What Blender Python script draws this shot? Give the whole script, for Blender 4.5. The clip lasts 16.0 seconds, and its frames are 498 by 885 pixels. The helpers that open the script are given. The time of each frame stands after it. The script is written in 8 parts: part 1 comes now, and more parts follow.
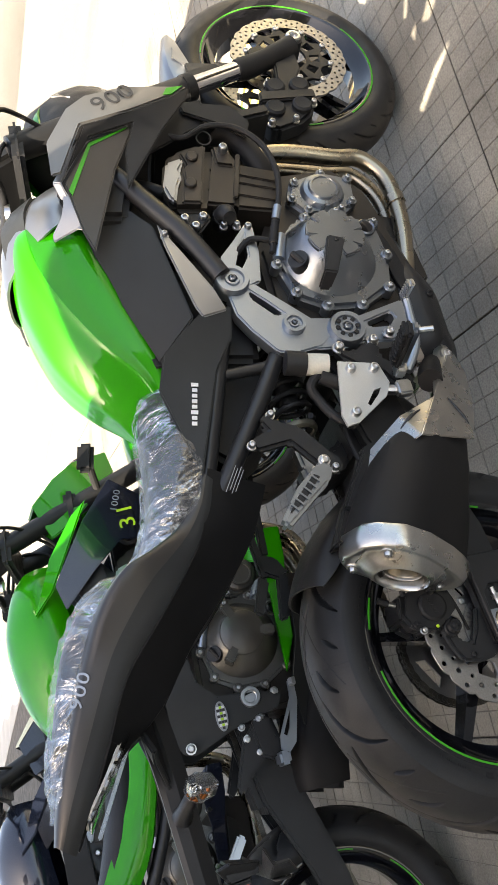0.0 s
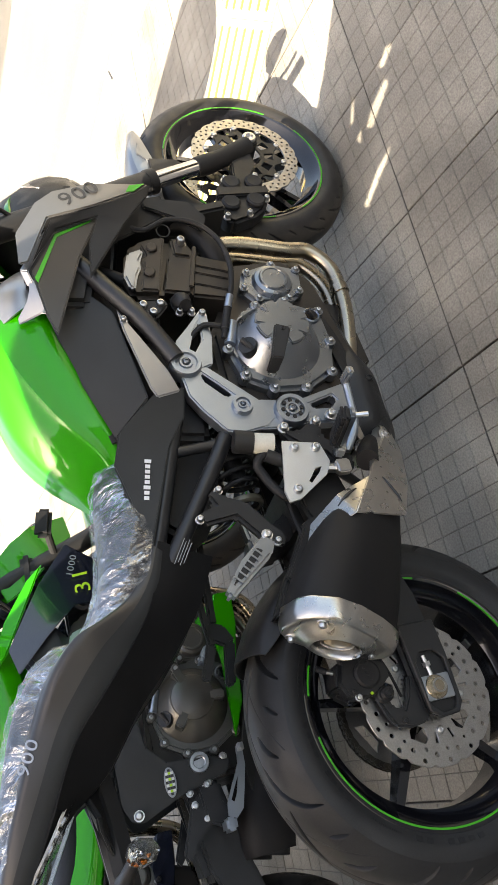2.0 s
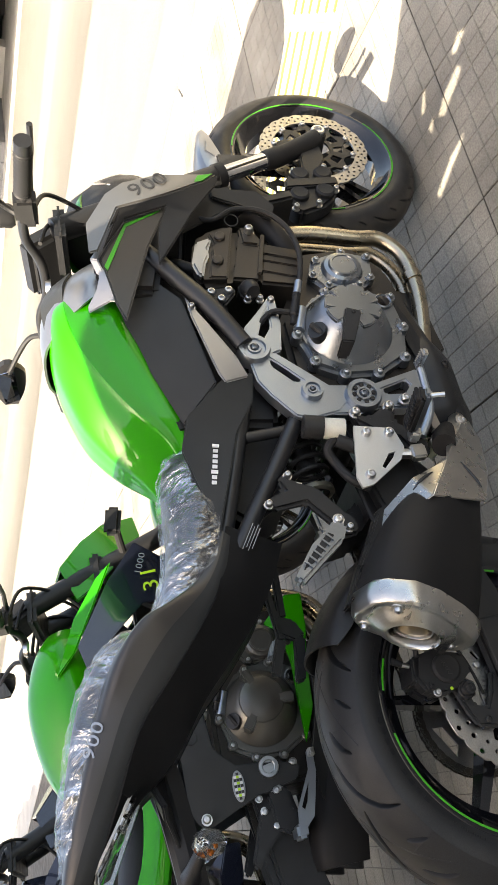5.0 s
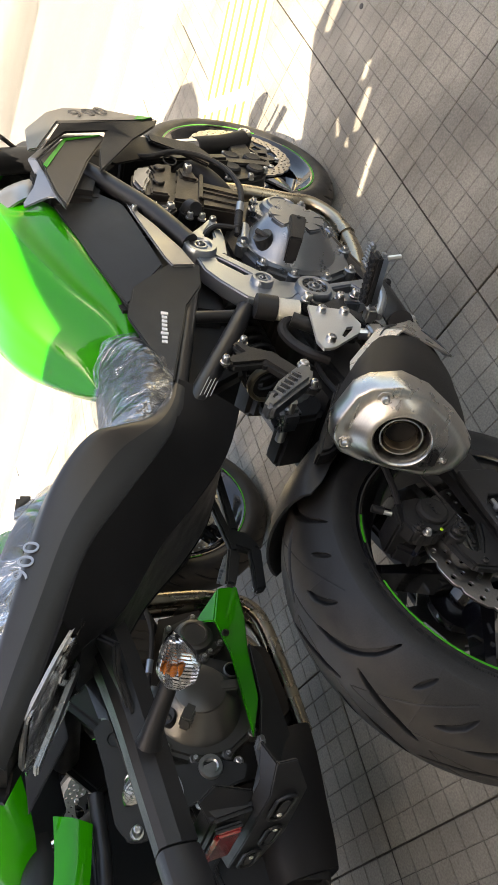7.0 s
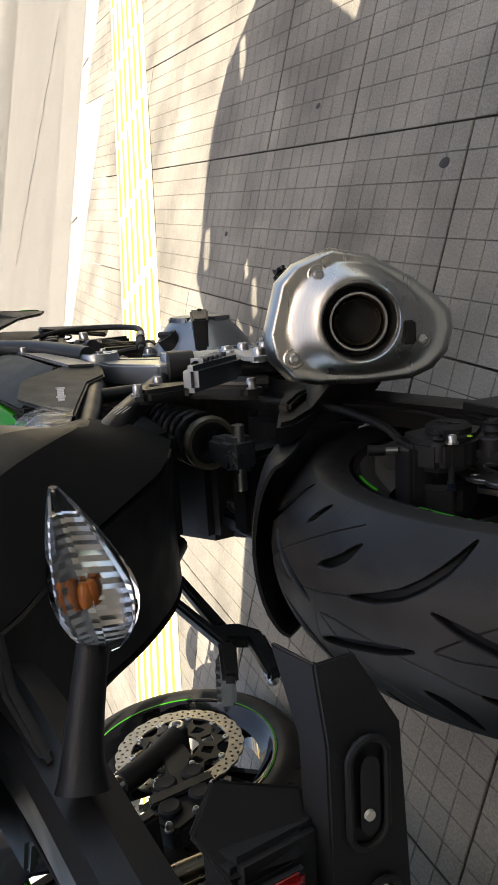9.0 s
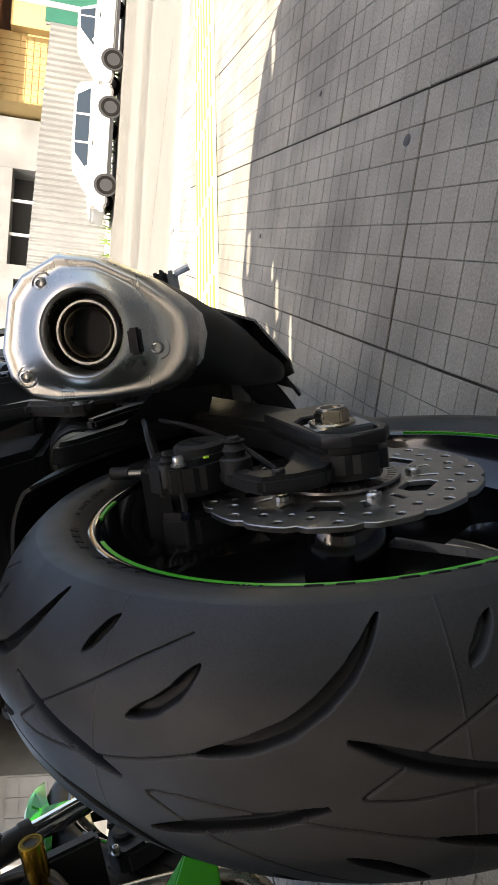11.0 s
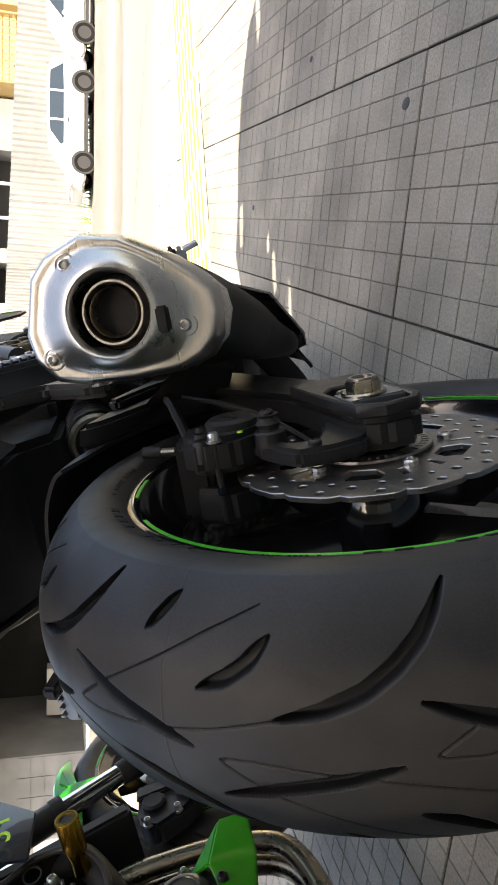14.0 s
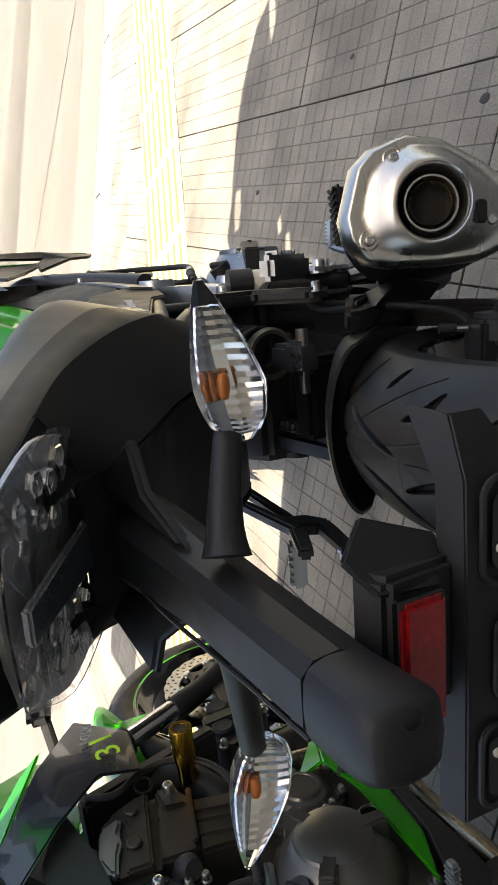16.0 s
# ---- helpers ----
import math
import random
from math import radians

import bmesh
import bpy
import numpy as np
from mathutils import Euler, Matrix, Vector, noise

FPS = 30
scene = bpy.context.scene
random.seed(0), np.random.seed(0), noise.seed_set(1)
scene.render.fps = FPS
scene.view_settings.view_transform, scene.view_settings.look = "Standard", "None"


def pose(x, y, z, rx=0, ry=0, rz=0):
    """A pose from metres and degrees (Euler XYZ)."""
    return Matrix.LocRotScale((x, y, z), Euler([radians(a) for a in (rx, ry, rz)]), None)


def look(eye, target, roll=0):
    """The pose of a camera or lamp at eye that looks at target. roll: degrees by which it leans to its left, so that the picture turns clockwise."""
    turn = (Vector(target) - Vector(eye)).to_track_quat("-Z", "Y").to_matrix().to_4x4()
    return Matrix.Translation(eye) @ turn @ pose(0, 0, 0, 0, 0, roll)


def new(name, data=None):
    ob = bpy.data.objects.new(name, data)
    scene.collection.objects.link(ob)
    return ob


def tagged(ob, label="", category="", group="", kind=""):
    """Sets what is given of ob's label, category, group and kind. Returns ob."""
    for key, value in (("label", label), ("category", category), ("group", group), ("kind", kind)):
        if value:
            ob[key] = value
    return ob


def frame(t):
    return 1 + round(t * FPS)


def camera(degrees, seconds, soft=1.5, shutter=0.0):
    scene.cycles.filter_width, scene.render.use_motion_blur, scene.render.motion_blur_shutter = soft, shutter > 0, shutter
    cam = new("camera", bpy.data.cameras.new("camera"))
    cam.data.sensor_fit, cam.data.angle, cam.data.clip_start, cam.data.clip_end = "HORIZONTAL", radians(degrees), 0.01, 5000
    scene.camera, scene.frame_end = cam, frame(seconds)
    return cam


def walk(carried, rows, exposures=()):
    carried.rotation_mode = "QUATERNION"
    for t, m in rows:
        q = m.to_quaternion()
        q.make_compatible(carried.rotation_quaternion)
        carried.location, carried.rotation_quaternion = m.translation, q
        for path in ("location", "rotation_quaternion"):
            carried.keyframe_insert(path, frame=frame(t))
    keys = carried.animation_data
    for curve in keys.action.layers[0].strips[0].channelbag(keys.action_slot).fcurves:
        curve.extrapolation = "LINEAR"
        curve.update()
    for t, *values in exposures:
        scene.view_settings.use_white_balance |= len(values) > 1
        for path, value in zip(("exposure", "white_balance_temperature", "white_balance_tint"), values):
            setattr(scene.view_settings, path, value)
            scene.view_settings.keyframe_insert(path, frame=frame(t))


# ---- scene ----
# camera and its way round the motorcycle; the phone is held on its side
cam = camera(37.8, 16.0, soft=1.1)
PATH = [
    (0, (-0.127, -1.005, 1.218), (0.677, 0.615, 0.365), -92.4),
    (0.5, (-0.135, -1.071, 1.257), (0.68, 0.492, 0.313), -90.3),
    (1, (-0.136, -1.101, 1.238), (0.764, 0.438, 0.33), -90.4),
    (1.5, (-0.14, -1.101, 1.23), (0.798, 0.391, 0.285), -89.1),
    (2, (-0.14, -1.104, 1.23), (0.776, 0.404, 0.288), -89.4),
    (2.5, (-0.14, -1.105, 1.226), (0.752, 0.415, 0.28), -90.0),
    (3, (-0.135, -1.095, 1.244), (0.743, 0.411, 0.263), -90.1),
    (3.5, (-0.139, -1.092, 1.235), (0.768, 0.378, 0.228), -89.0),
    (4, (-0.148, -1.095, 1.22), (0.814, 0.426, 0.348), -88.5),
    (4.2, (-0.151, -1.098, 1.209), (0.804, 0.461, 0.399), -89.5),
    (6.3, (-0.396, -0.797, 1.239), (0.817, 0.523, 0.353), -81.4),
    (6.5, (-0.451, -0.753, 1.243), (0.842, 0.452, 0.308), -80.7),
    (7, (-0.514, -0.572, 1.222), (0.816, 0.537, 0.222), -81.7),
    (7.5, (-0.547, -0.387, 1.223), (0.908, 0.446, 0.132), -79.4),
    (8, (-0.691, -0.209, 1.21), (1.012, 0.143, 0.222), -77.7),
    (8.5, (-0.649, -0.135, 1.158), (1.076, 0.171, 0.194), -80.5),
    (9, (-0.538, -0.078, 0.98), (1.226, 0.176, 0.072), -85.3),
    (9.5, (-0.514, -0.06, 0.797), (1.332, -0.01, 0.029), -81.7),
    (10, (-0.543, -0.097, 0.647), (1.394, 0.052, 0.171), -87.3),
    (10.2, (-0.572, -0.107, 0.622), (1.366, 0.103, 0.172), -86.8),
    (12.3, (-0.617, -0.162, 0.546), (1.267, 0.215, -0.006), -87.8),
    (12.5, (-0.618, -0.161, 0.55), (1.271, 0.227, 0.021), -87.8),
    (13, (-0.615, -0.157, 0.564), (1.284, 0.246, 0.084), -87.3),
    (13.5, (-0.623, -0.159, 0.57), (1.276, 0.259, 0.104), -87.2),
    (14, (-0.599, -0.134, 0.605), (1.299, 0.237, 0.094), -89.7),
    (14.5, (-0.557, -0.088, 0.753), (1.349, 0.217, 0.226), -87.3),
    (15, (-0.541, -0.037, 0.893), (1.313, 0.234, 0.194), -85.1),
    (15.5, (-0.552, 0.008, 0.982), (1.246, 0.425, 0.212), -87.4),
    (16, (-0.566, 0.047, 1.055), (1.208, 0.327, 0.175), -86.2),
]
walk(cam, [(t, look(eye, target, roll)) for t, eye, target, roll in PATH], exposures=[(0, 2.62, 8000, 10), (4, 2.62, 8000, 10), (6.5, 2.55, 8200, 10), (7.5, 2.55, 8000, 10), (8, 2.2, 7800, 10), (8.5, 1.85, 7700, 10), (9, 1.85, 7500, 10), (10, 1.9, 7400, 10), (12.4, 2.6, 7600, 10), (14, 2.5, 7600, 10), (16, 2.2, 7600, 10)])
# ---- light: sun from behind the bikes, open sky over the street ----
SUN_AZ, SUN_EL = 8.0, 50.0  # degrees: the way the light travels over the ground, and its height
world = bpy.data.worlds.new("world")
scene.world = world
world.use_nodes = True
sky = world.node_tree.nodes.new("ShaderNodeTexSky")
sky.sky_type, sky.sun_disc = "NISHITA", False
sky.sun_elevation = radians(SUN_EL)
sky.sun_rotation = radians(90 - (SUN_AZ + 180))
sky.dust_density, sky.air_density = 4.0, 1.0
back = world.node_tree.nodes["Background"]
back.inputs["Strength"].default_value = 0.10
world.node_tree.links.new(sky.outputs[0], back.inputs[0])
sun = new("sun", bpy.data.lights.new("sun", "SUN"))
sun.data.energy, sun.data.angle, sun.data.color = 4.0, radians(0.12), (1.0, 0.96, 0.90)
_a, _e = radians(SUN_AZ), radians(SUN_EL)
SUN_WAY = Vector((math.cos(_a) * math.cos(_e), math.sin(_a) * math.cos(_e), -math.sin(_e)))
sun.rotation_mode = "QUATERNION"
sun.rotation_quaternion = SUN_WAY.to_track_quat("-Z", "Y")

# ---- tools for building ----
from mathutils.bvhtree import BVHTree

TAU = 2 * math.pi


def mesh_of(bm, name, sharp=35):
    me = bpy.data.meshes.new(name)
    bmesh.ops.recalc_face_normals(bm, faces=bm.faces)
    for fc in bm.faces:
        fc.smooth = True
    bm.to_mesh(me)
    bm.free()
    me.set_sharp_from_angle(angle=radians(sharp))
    return me


def part(name, bm, material, parent, label="", sharp=35):
    """Link a bmesh (or a ready mesh) as one mesh object under a thing or a part."""
    me = bm if isinstance(bm, bpy.types.Mesh) else mesh_of(bm, name, sharp)
    if not me.materials:
        me.materials.append(material)
    ob = new(name, me)
    ob.parent = parent
    if label:
        ob["label"] = label
    return ob


def thing(name, bm, material, label, category, group="", kind="", sharp=35):
    ob = part(name, bm, material, None, sharp=sharp)
    return tagged(ob, label, category, group, kind)


def root(name, m, label, category, group=""):
    ob = new(name)
    ob.empty_display_size = 0.1
    ob.matrix_world = m
    return tagged(ob, label, category, group)


def rounded(bm, width, seg=2, angle=25):
    if width > 0:
        es = [e for e in bm.edges if len(e.link_faces) == 2 and e.calc_face_angle(0) > radians(angle)]
        bmesh.ops.bevel(bm, geom=es, offset=width, segments=seg, affect="EDGES", clamp_overlap=True)
    return bm


def prism(profile, y0, y1, bevel=0.004, taper=1.0, mid=None):
    """A side outline of (x, z) pulled from y0 to y1; taper shrinks the y1 end about its middle."""
    bm = bmesh.new()
    cx = sum(p[0] for p in profile) / len(profile)
    cz = sum(p[1] for p in profile) / len(profile)
    a = [bm.verts.new((x, y0, z)) for x, z in profile]
    b = [bm.verts.new((cx + (x - cx) * taper, y1, cz + (z - cz) * taper)) for x, z in profile]
    n = len(a)
    bm.faces.new(a)
    bm.faces.new(b[::-1])
    for i in range(n):
        bm.faces.new((a[i], b[i], b[(i + 1) % n], a[(i + 1) % n]))
    bmesh.ops.recalc_face_normals(bm, faces=bm.faces)
    return rounded(bm, bevel)


def box(cx, cy, cz, sx, sy, sz, bevel=0.003, turn=None):
    bm = bmesh.new()
    bmesh.ops.create_cube(bm, size=1)
    bmesh.ops.scale(bm, vec=(sx, sy, sz), verts=bm.verts)
    rounded(bm, bevel)
    m = Matrix.Translation((cx, cy, cz)) @ (pose(0, 0, 0, *turn) if turn else Matrix())
    bmesh.ops.transform(bm, matrix=m, verts=bm.verts)
    return bm


def shell(verts, faces, thick=0.004, bevel=0.0):
    """Facets in space, given a thickness inwards."""
    bm = bmesh.new()
    vs = [bm.verts.new(v) for v in verts]
    for fc in faces:
        bm.faces.new([vs[i] for i in fc])
    bmesh.ops.recalc_face_normals(bm, faces=bm.faces)
    if thick:
        bmesh.ops.solidify(bm, geom=bm.faces[:], thickness=thick)
    if bevel:
        rounded(bm, bevel)
    return bm


def smooth_rows(rows, n):
    """Catmull-Rom through rows of points, n steps between rows."""
    rows = [[Vector(p) for p in r] for r in rows]
    out = []
    for i in range(len(rows) - 1):
        a, b = rows[max(i - 1, 0)], rows[i]
        c, d = rows[i + 1], rows[min(i + 2, len(rows) - 1)]
        for k in range(n):
            t = k / n
            out.append([0.5 * ((2 * q) + (r - p) * t + (2 * p - 5 * q + 4 * r - s) * t * t + (3 * q - p - 3 * r + s) * t ** 3)
                        for p, q, r, s in zip(a, b, c, d)])
    out.append(rows[-1])
    return out


def skin(rows, closed=False, caps=False, n=4, m=4, thick=0.0):
    """A smooth surface over rows of points; closed joins each row end to end."""
    rows = smooth_rows(rows, n) if n > 1 else [[Vector(p) for p in r] for r in rows]
    if m > 1:
        cols = [list(c) for c in zip(*rows)]
        if closed:
            k = len(cols)
            ext = [cols[-1]] + cols + [cols[0], cols[1]]
            sm = smooth_rows(ext, m)
            cols = sm[m:m + k * m]
        else:
            cols = smooth_rows(cols, m)
        rows = [list(r) for r in zip(*cols)]
    bm = bmesh.new()
    vs = [[bm.verts.new(p) for p in r] for r in rows]
    w = len(vs[0])
    for i in range(len(vs) - 1):
        for j in range(w if closed else w - 1):
            k = (j + 1) % w
            bm.faces.new((vs[i][j], vs[i][k], vs[i + 1][k], vs[i + 1][j]))
    if caps:
        bm.faces.new(vs[0])
        bm.faces.new(vs[-1][::-1])
    bmesh.ops.recalc_face_normals(bm, faces=bm.faces)
    if thick:
        bmesh.ops.solidify(bm, geom=bm.faces[:], thickness=thick)
    return bm


def tube(points, r, seg=12, n=6, caps=True, radii=None):
    """A round bar or pipe through points."""
    pts = [p[0] for p in smooth_rows([[p] for p in points], n)] if n > 1 else [Vector(p) for p in points]
    bm = bmesh.new()
    rings, nrm = [], None
    for i, p in enumerate(pts):
        d = (pts[min(i + 1, len(pts) - 1)] - pts[max(i - 1, 0)]).normalized()
        nrm = d.orthogonal().normalized() if nrm is None else (nrm - d * nrm.dot(d)).normalized()
        bi = d.cross(nrm)
        if radii:
            f = i / (len(pts) - 1) * (len(radii) - 1)
            k = min(int(f), len(radii) - 2)
            rr = radii[k] + (radii[k + 1] - radii[k]) * (f - k)
        else:
            rr = r
        rings.append([bm.verts.new(p + rr * (math.cos(TAU * j / seg) * nrm + math.sin(TAU * j / seg) * bi)) for j in range(seg)])
    for a, b in zip(rings, rings[1:]):
        for j in range(seg):
            k = (j + 1) % seg
            bm.faces.new((a[j], a[k], b[k], b[j]))
    if caps:
        bm.faces.new(rings[0][::-1])
        bm.faces.new(rings[-1])
    return bm


def lathe(profile, centre, axis=(0, 1, 0), seg=48, closed=False, arc=TAU, start=0.0):
    """Turn (radius, height) pairs about an axis through centre."""
    ax = Vector(axis).normalized()
    u = Vector((1, 0, 0)) if abs(ax.x) < 0.7 else Vector((0, 0, 1))
    u = (u - ax * u.dot(ax)).normalized()
    v = ax.cross(u)
    c = Vector(centre)
    full = arc > TAU - 1e-3
    n = seg if full else seg + 1
    bm = bmesh.new()
    rings = []
    for i in range(n):
        a = start + arc * i / seg
        w = math.cos(a) * u + math.sin(a) * v
        rings.append([bm.verts.new(c + w * r + ax * h) for r, h in profile])
    m = len(profile)
    for i in range(n if full else n - 1):
        a, b = rings[i], rings[(i + 1) % n]
        for j in range(m if closed else m - 1):
            k = (j + 1) % m
            bm.faces.new((a[j], b[j], b[k], a[k]))
    if not full and closed:
        bm.faces.new(rings[0])
        bm.faces.new(rings[-1][::-1])
    bmesh.ops.remove_doubles(bm, verts=bm.verts, dist=1e-6)
    return bm


def plate(loops, y, thick, axis_map=None):
    """A flat plate in the x-z plane: the first loop is its outline, the others are holes through it."""
    bm = bmesh.new()
    for lp in loops:
        vs = [bm.verts.new((x, y, z)) for x, z in lp]
        for i in range(len(vs)):
            bm.edges.new((vs[i], vs[(i + 1) % len(vs)]))
    bmesh.ops.triangle_fill(bm, use_beauty=True, use_dissolve=False, edges=bm.edges[:])
    ret = bmesh.ops.extrude_face_region(bm, geom=bm.faces[:])
    bmesh.ops.translate(bm, vec=(0, thick, 0), verts=[g for g in ret["geom"] if isinstance(g, bmesh.types.BMVert)])
    return bm


def ring(cx, cz, r, n=8, a0=0.0):
    return [(cx + r * math.cos(a0 + TAU * i / n), cz + r * math.sin(a0 + TAU * i / n)) for i in range(n)]


def join(*bms):
    out = bmesh.new()
    for b in bms:
        me = bpy.data.meshes.new("tmp")
        b.to_mesh(me)
        b.free()
        out.from_mesh(me)
        bpy.data.meshes.remove(me)
    return out


def flip_y(bm):
    bmesh.ops.scale(bm, vec=(1, -1, 1), verts=bm.verts)
    bmesh.ops.reverse_faces(bm, faces=bm.faces[:])
    return bm


_bolts = {}


def bolt(parent, x, y, z, r=0.007, way=(0, -1, 0), material=None, h=0.006):
    """A button-head screw with a hexagon socket."""
    material = material or STEEL
    key = (round(r, 4), material.name)
    if key not in _bolts:
        b = lathe([(0.0, 0.45 * h), (r * 0.5, 0.45 * h), (r * 0.55, h), (r * 0.8, 0.92 * h), (r, 0.5 * h), (r, -h), (r * 1.35, -h), (r * 1.35, -1.6 * h)], (0, 0, 0), (0, 0, 1), 10)
        _bolts[key] = mesh_of(b, "bolt")
        _bolts[key].materials.append(material)
    ob = part("bolt", _bolts[key], material, parent)
    ob.matrix_local = Matrix.Translation((x, y, z)) @ Vector(way).to_track_quat("Z", "Y").to_matrix().to_4x4()
    return ob


def letters(text, size, m, material, parent, name="lettering", bend=0.0006):
    """Raised characters in the built-in font, each a mesh of its own."""
    step = 0.62 * size
    for i, ch in enumerate(text):
        cu = bpy.data.curves.new(name, "FONT")
        cu.body, cu.size, cu.extrude, cu.align_x, cu.resolution_u = ch, size, bend, "CENTER", 3
        tmp = bpy.data.objects.new(name, cu)
        me = bpy.data.meshes.new_from_object(tmp)
        bpy.data.objects.remove(tmp)
        me.materials.clear()
        me.materials.append(material)
        part(name, me, material, parent).matrix_local = m @ Matrix.Translation(((i - (len(text) - 1) / 2) * step, 0, 0)) @ Matrix.Diagonal((1.15, 1, 1, 1))


def upright(x, y, z, ax, az):
    """A frame for flat marks: local x along ax, local y along az, its face where they cross."""
    a = Vector(ax).normalized()
    n = a.cross(Vector(az)).normalized()
    b = n.cross(a)
    return Matrix(((a.x, b.x, n.x, x), (a.y, b.y, n.y, y), (a.z, b.z, n.z, z), (0, 0, 0, 1)))

# ---- materials ----
def mat(name, color, rough=0.5, metal=0.0, grain=0.0, gscale=300.0, stain=0.0, sscale=6.0, coat=0.0, bump=0.0, bscale=400.0, spec=0.5, random_tint=0.0, stretch=(1, 1, 1), rvary=0.0, place=False):
    """A surface with fine grain, broad stains and relief at two scales."""
    m = bpy.data.materials.new(name)
    m.use_nodes = True
    nt = m.node_tree
    p = nt.nodes["Principled BSDF"]
    L = nt.links.new
    p.inputs["Roughness"].default_value, p.inputs["Metallic"].default_value = rough, metal
    p.inputs["Specular IOR Level"].default_value = spec
    p.inputs["Coat Weight"].default_value, p.inputs["Coat Roughness"].default_value = coat, 0.04
    co = nt.nodes.new("ShaderNodeTexCoord")
    mp = nt.nodes.new("ShaderNodeMapping")
    mp.inputs["Scale"].default_value = stretch
    L(nt.nodes.new("ShaderNodeNewGeometry").outputs["Position"] if place else co.outputs["Object"], mp.inputs["Vector"])

    def noise_of(scale, detail=4.0):
        nz = nt.nodes.new("ShaderNodeTexNoise")
        nz.inputs["Scale"].default_value, nz.inputs["Detail"].default_value = scale, detail
        L(mp.outputs[0], nz.inputs["Vector"])
        return nz.outputs["Fac"]

    def ranged(src, lo, hi, a=0.3, b=0.7):
        r = nt.nodes.new("ShaderNodeMapRange")
        r.inputs["From Min"].default_value, r.inputs["From Max"].default_value = a, b
        r.inputs["To Min"].default_value, r.inputs["To Max"].default_value = lo, hi
        L(src, r.inputs["Value"])
        return r.outputs[0]

    def times(a, b):
        q = nt.nodes.new("ShaderNodeMath")
        q.operation = "MULTIPLY"
        L(a, q.inputs[0])
        L(b, q.inputs[1])
        return q.outputs[0]

    val = ranged(noise_of(sscale), 1 - stain, 1 + stain)
    val = times(val, ranged(noise_of(gscale, 2.0), 1 - grain, 1 + grain))
    if random_tint:
        oi = nt.nodes.new("ShaderNodeObjectInfo")
        val = times(val, ranged(oi.outputs["Random"], 1 - random_tint, 1 + random_tint, 0, 1))
    mix = nt.nodes.new("ShaderNodeVectorMath")
    mix.operation = "SCALE"
    mix.inputs[0].default_value = color[:3]
    L(val, mix.inputs["Scale"])
    L(mix.outputs[0], p.inputs["Base Color"])
    if rvary:
        L(ranged(noise_of(sscale * 3), max(rough - rvary, 0.02), rough + rvary), p.inputs["Roughness"])
    if bump:
        b = nt.nodes.new("ShaderNodeBump")
        b.inputs["Strength"].default_value, b.inputs["Distance"].default_value = bump, 0.002
        L(noise_of(bscale, 3.0), b.inputs["Height"])
        L(b.outputs[0], p.inputs["Normal"])
    return m


GREEN = mat("lime_green_paint", (0.006, 0.26, 0.0008), 0.40, 0.0, 0.04, 1200, 0.03, 5, coat=0.65, spec=0.12)
GREEN_MARK = mat("green_stripe", (0.025, 0.37, 0.010), 0.35, 0.0, 0.04, 500, 0.05)
LIME_MARK = mat("lime_print", (0.45, 0.75, 0.03), 0.4, 0.0, 0.03, 500)
SHROUD = mat("satin_titanium_paint", (0.185, 0.180, 0.174), 0.36, 0.7, 0.04, 1500, 0.05, 8, rvary=0.05)
GRAPHITE = mat("matt_graphite_paint", (0.056, 0.053, 0.051), 0.36, 0.5, 0.05, 1500, 0.05, 8, rvary=0.05)
SILVER = mat("matt_silver_paint", (0.31, 0.315, 0.325), 0.33, 0.85, 0.04, 1500, 0.05, 8, rvary=0.05)
DARK_PANEL = mat("dark_moulded_plastic", (0.028, 0.030, 0.031), 0.46, 0.0, 0.1, 1200, 0.1, 12, bump=0.12, bscale=1400, rvary=0.06, spec=0.2)
BLACK = mat("black_plastic", (0.0175, 0.0177, 0.0188), 0.42, 0.0, 0.12, 900, 0.15, 10, bump=0.15, bscale=1100, rvary=0.08, spec=0.32)
RAW_BLACK = mat("raw_black_fibre_plastic", (0.0115, 0.0115, 0.012), 0.7, 0.0, 0.15, 900, 0.2, 10, bump=0.2, bscale=900, spec=0.12)
BLACK_MATT = mat("matt_black_plastic", (0.0165, 0.0165, 0.0172), 0.62, 0.0, 0.12, 900, 0.15, 10, bump=0.2, bscale=900, spec=0.32)
GLOSS_BLACK = mat("gloss_black_lacquer", (0.006, 0.006, 0.008), 0.12, 0.0, 0.05, 300, 0.1, 10, coat=0.6)
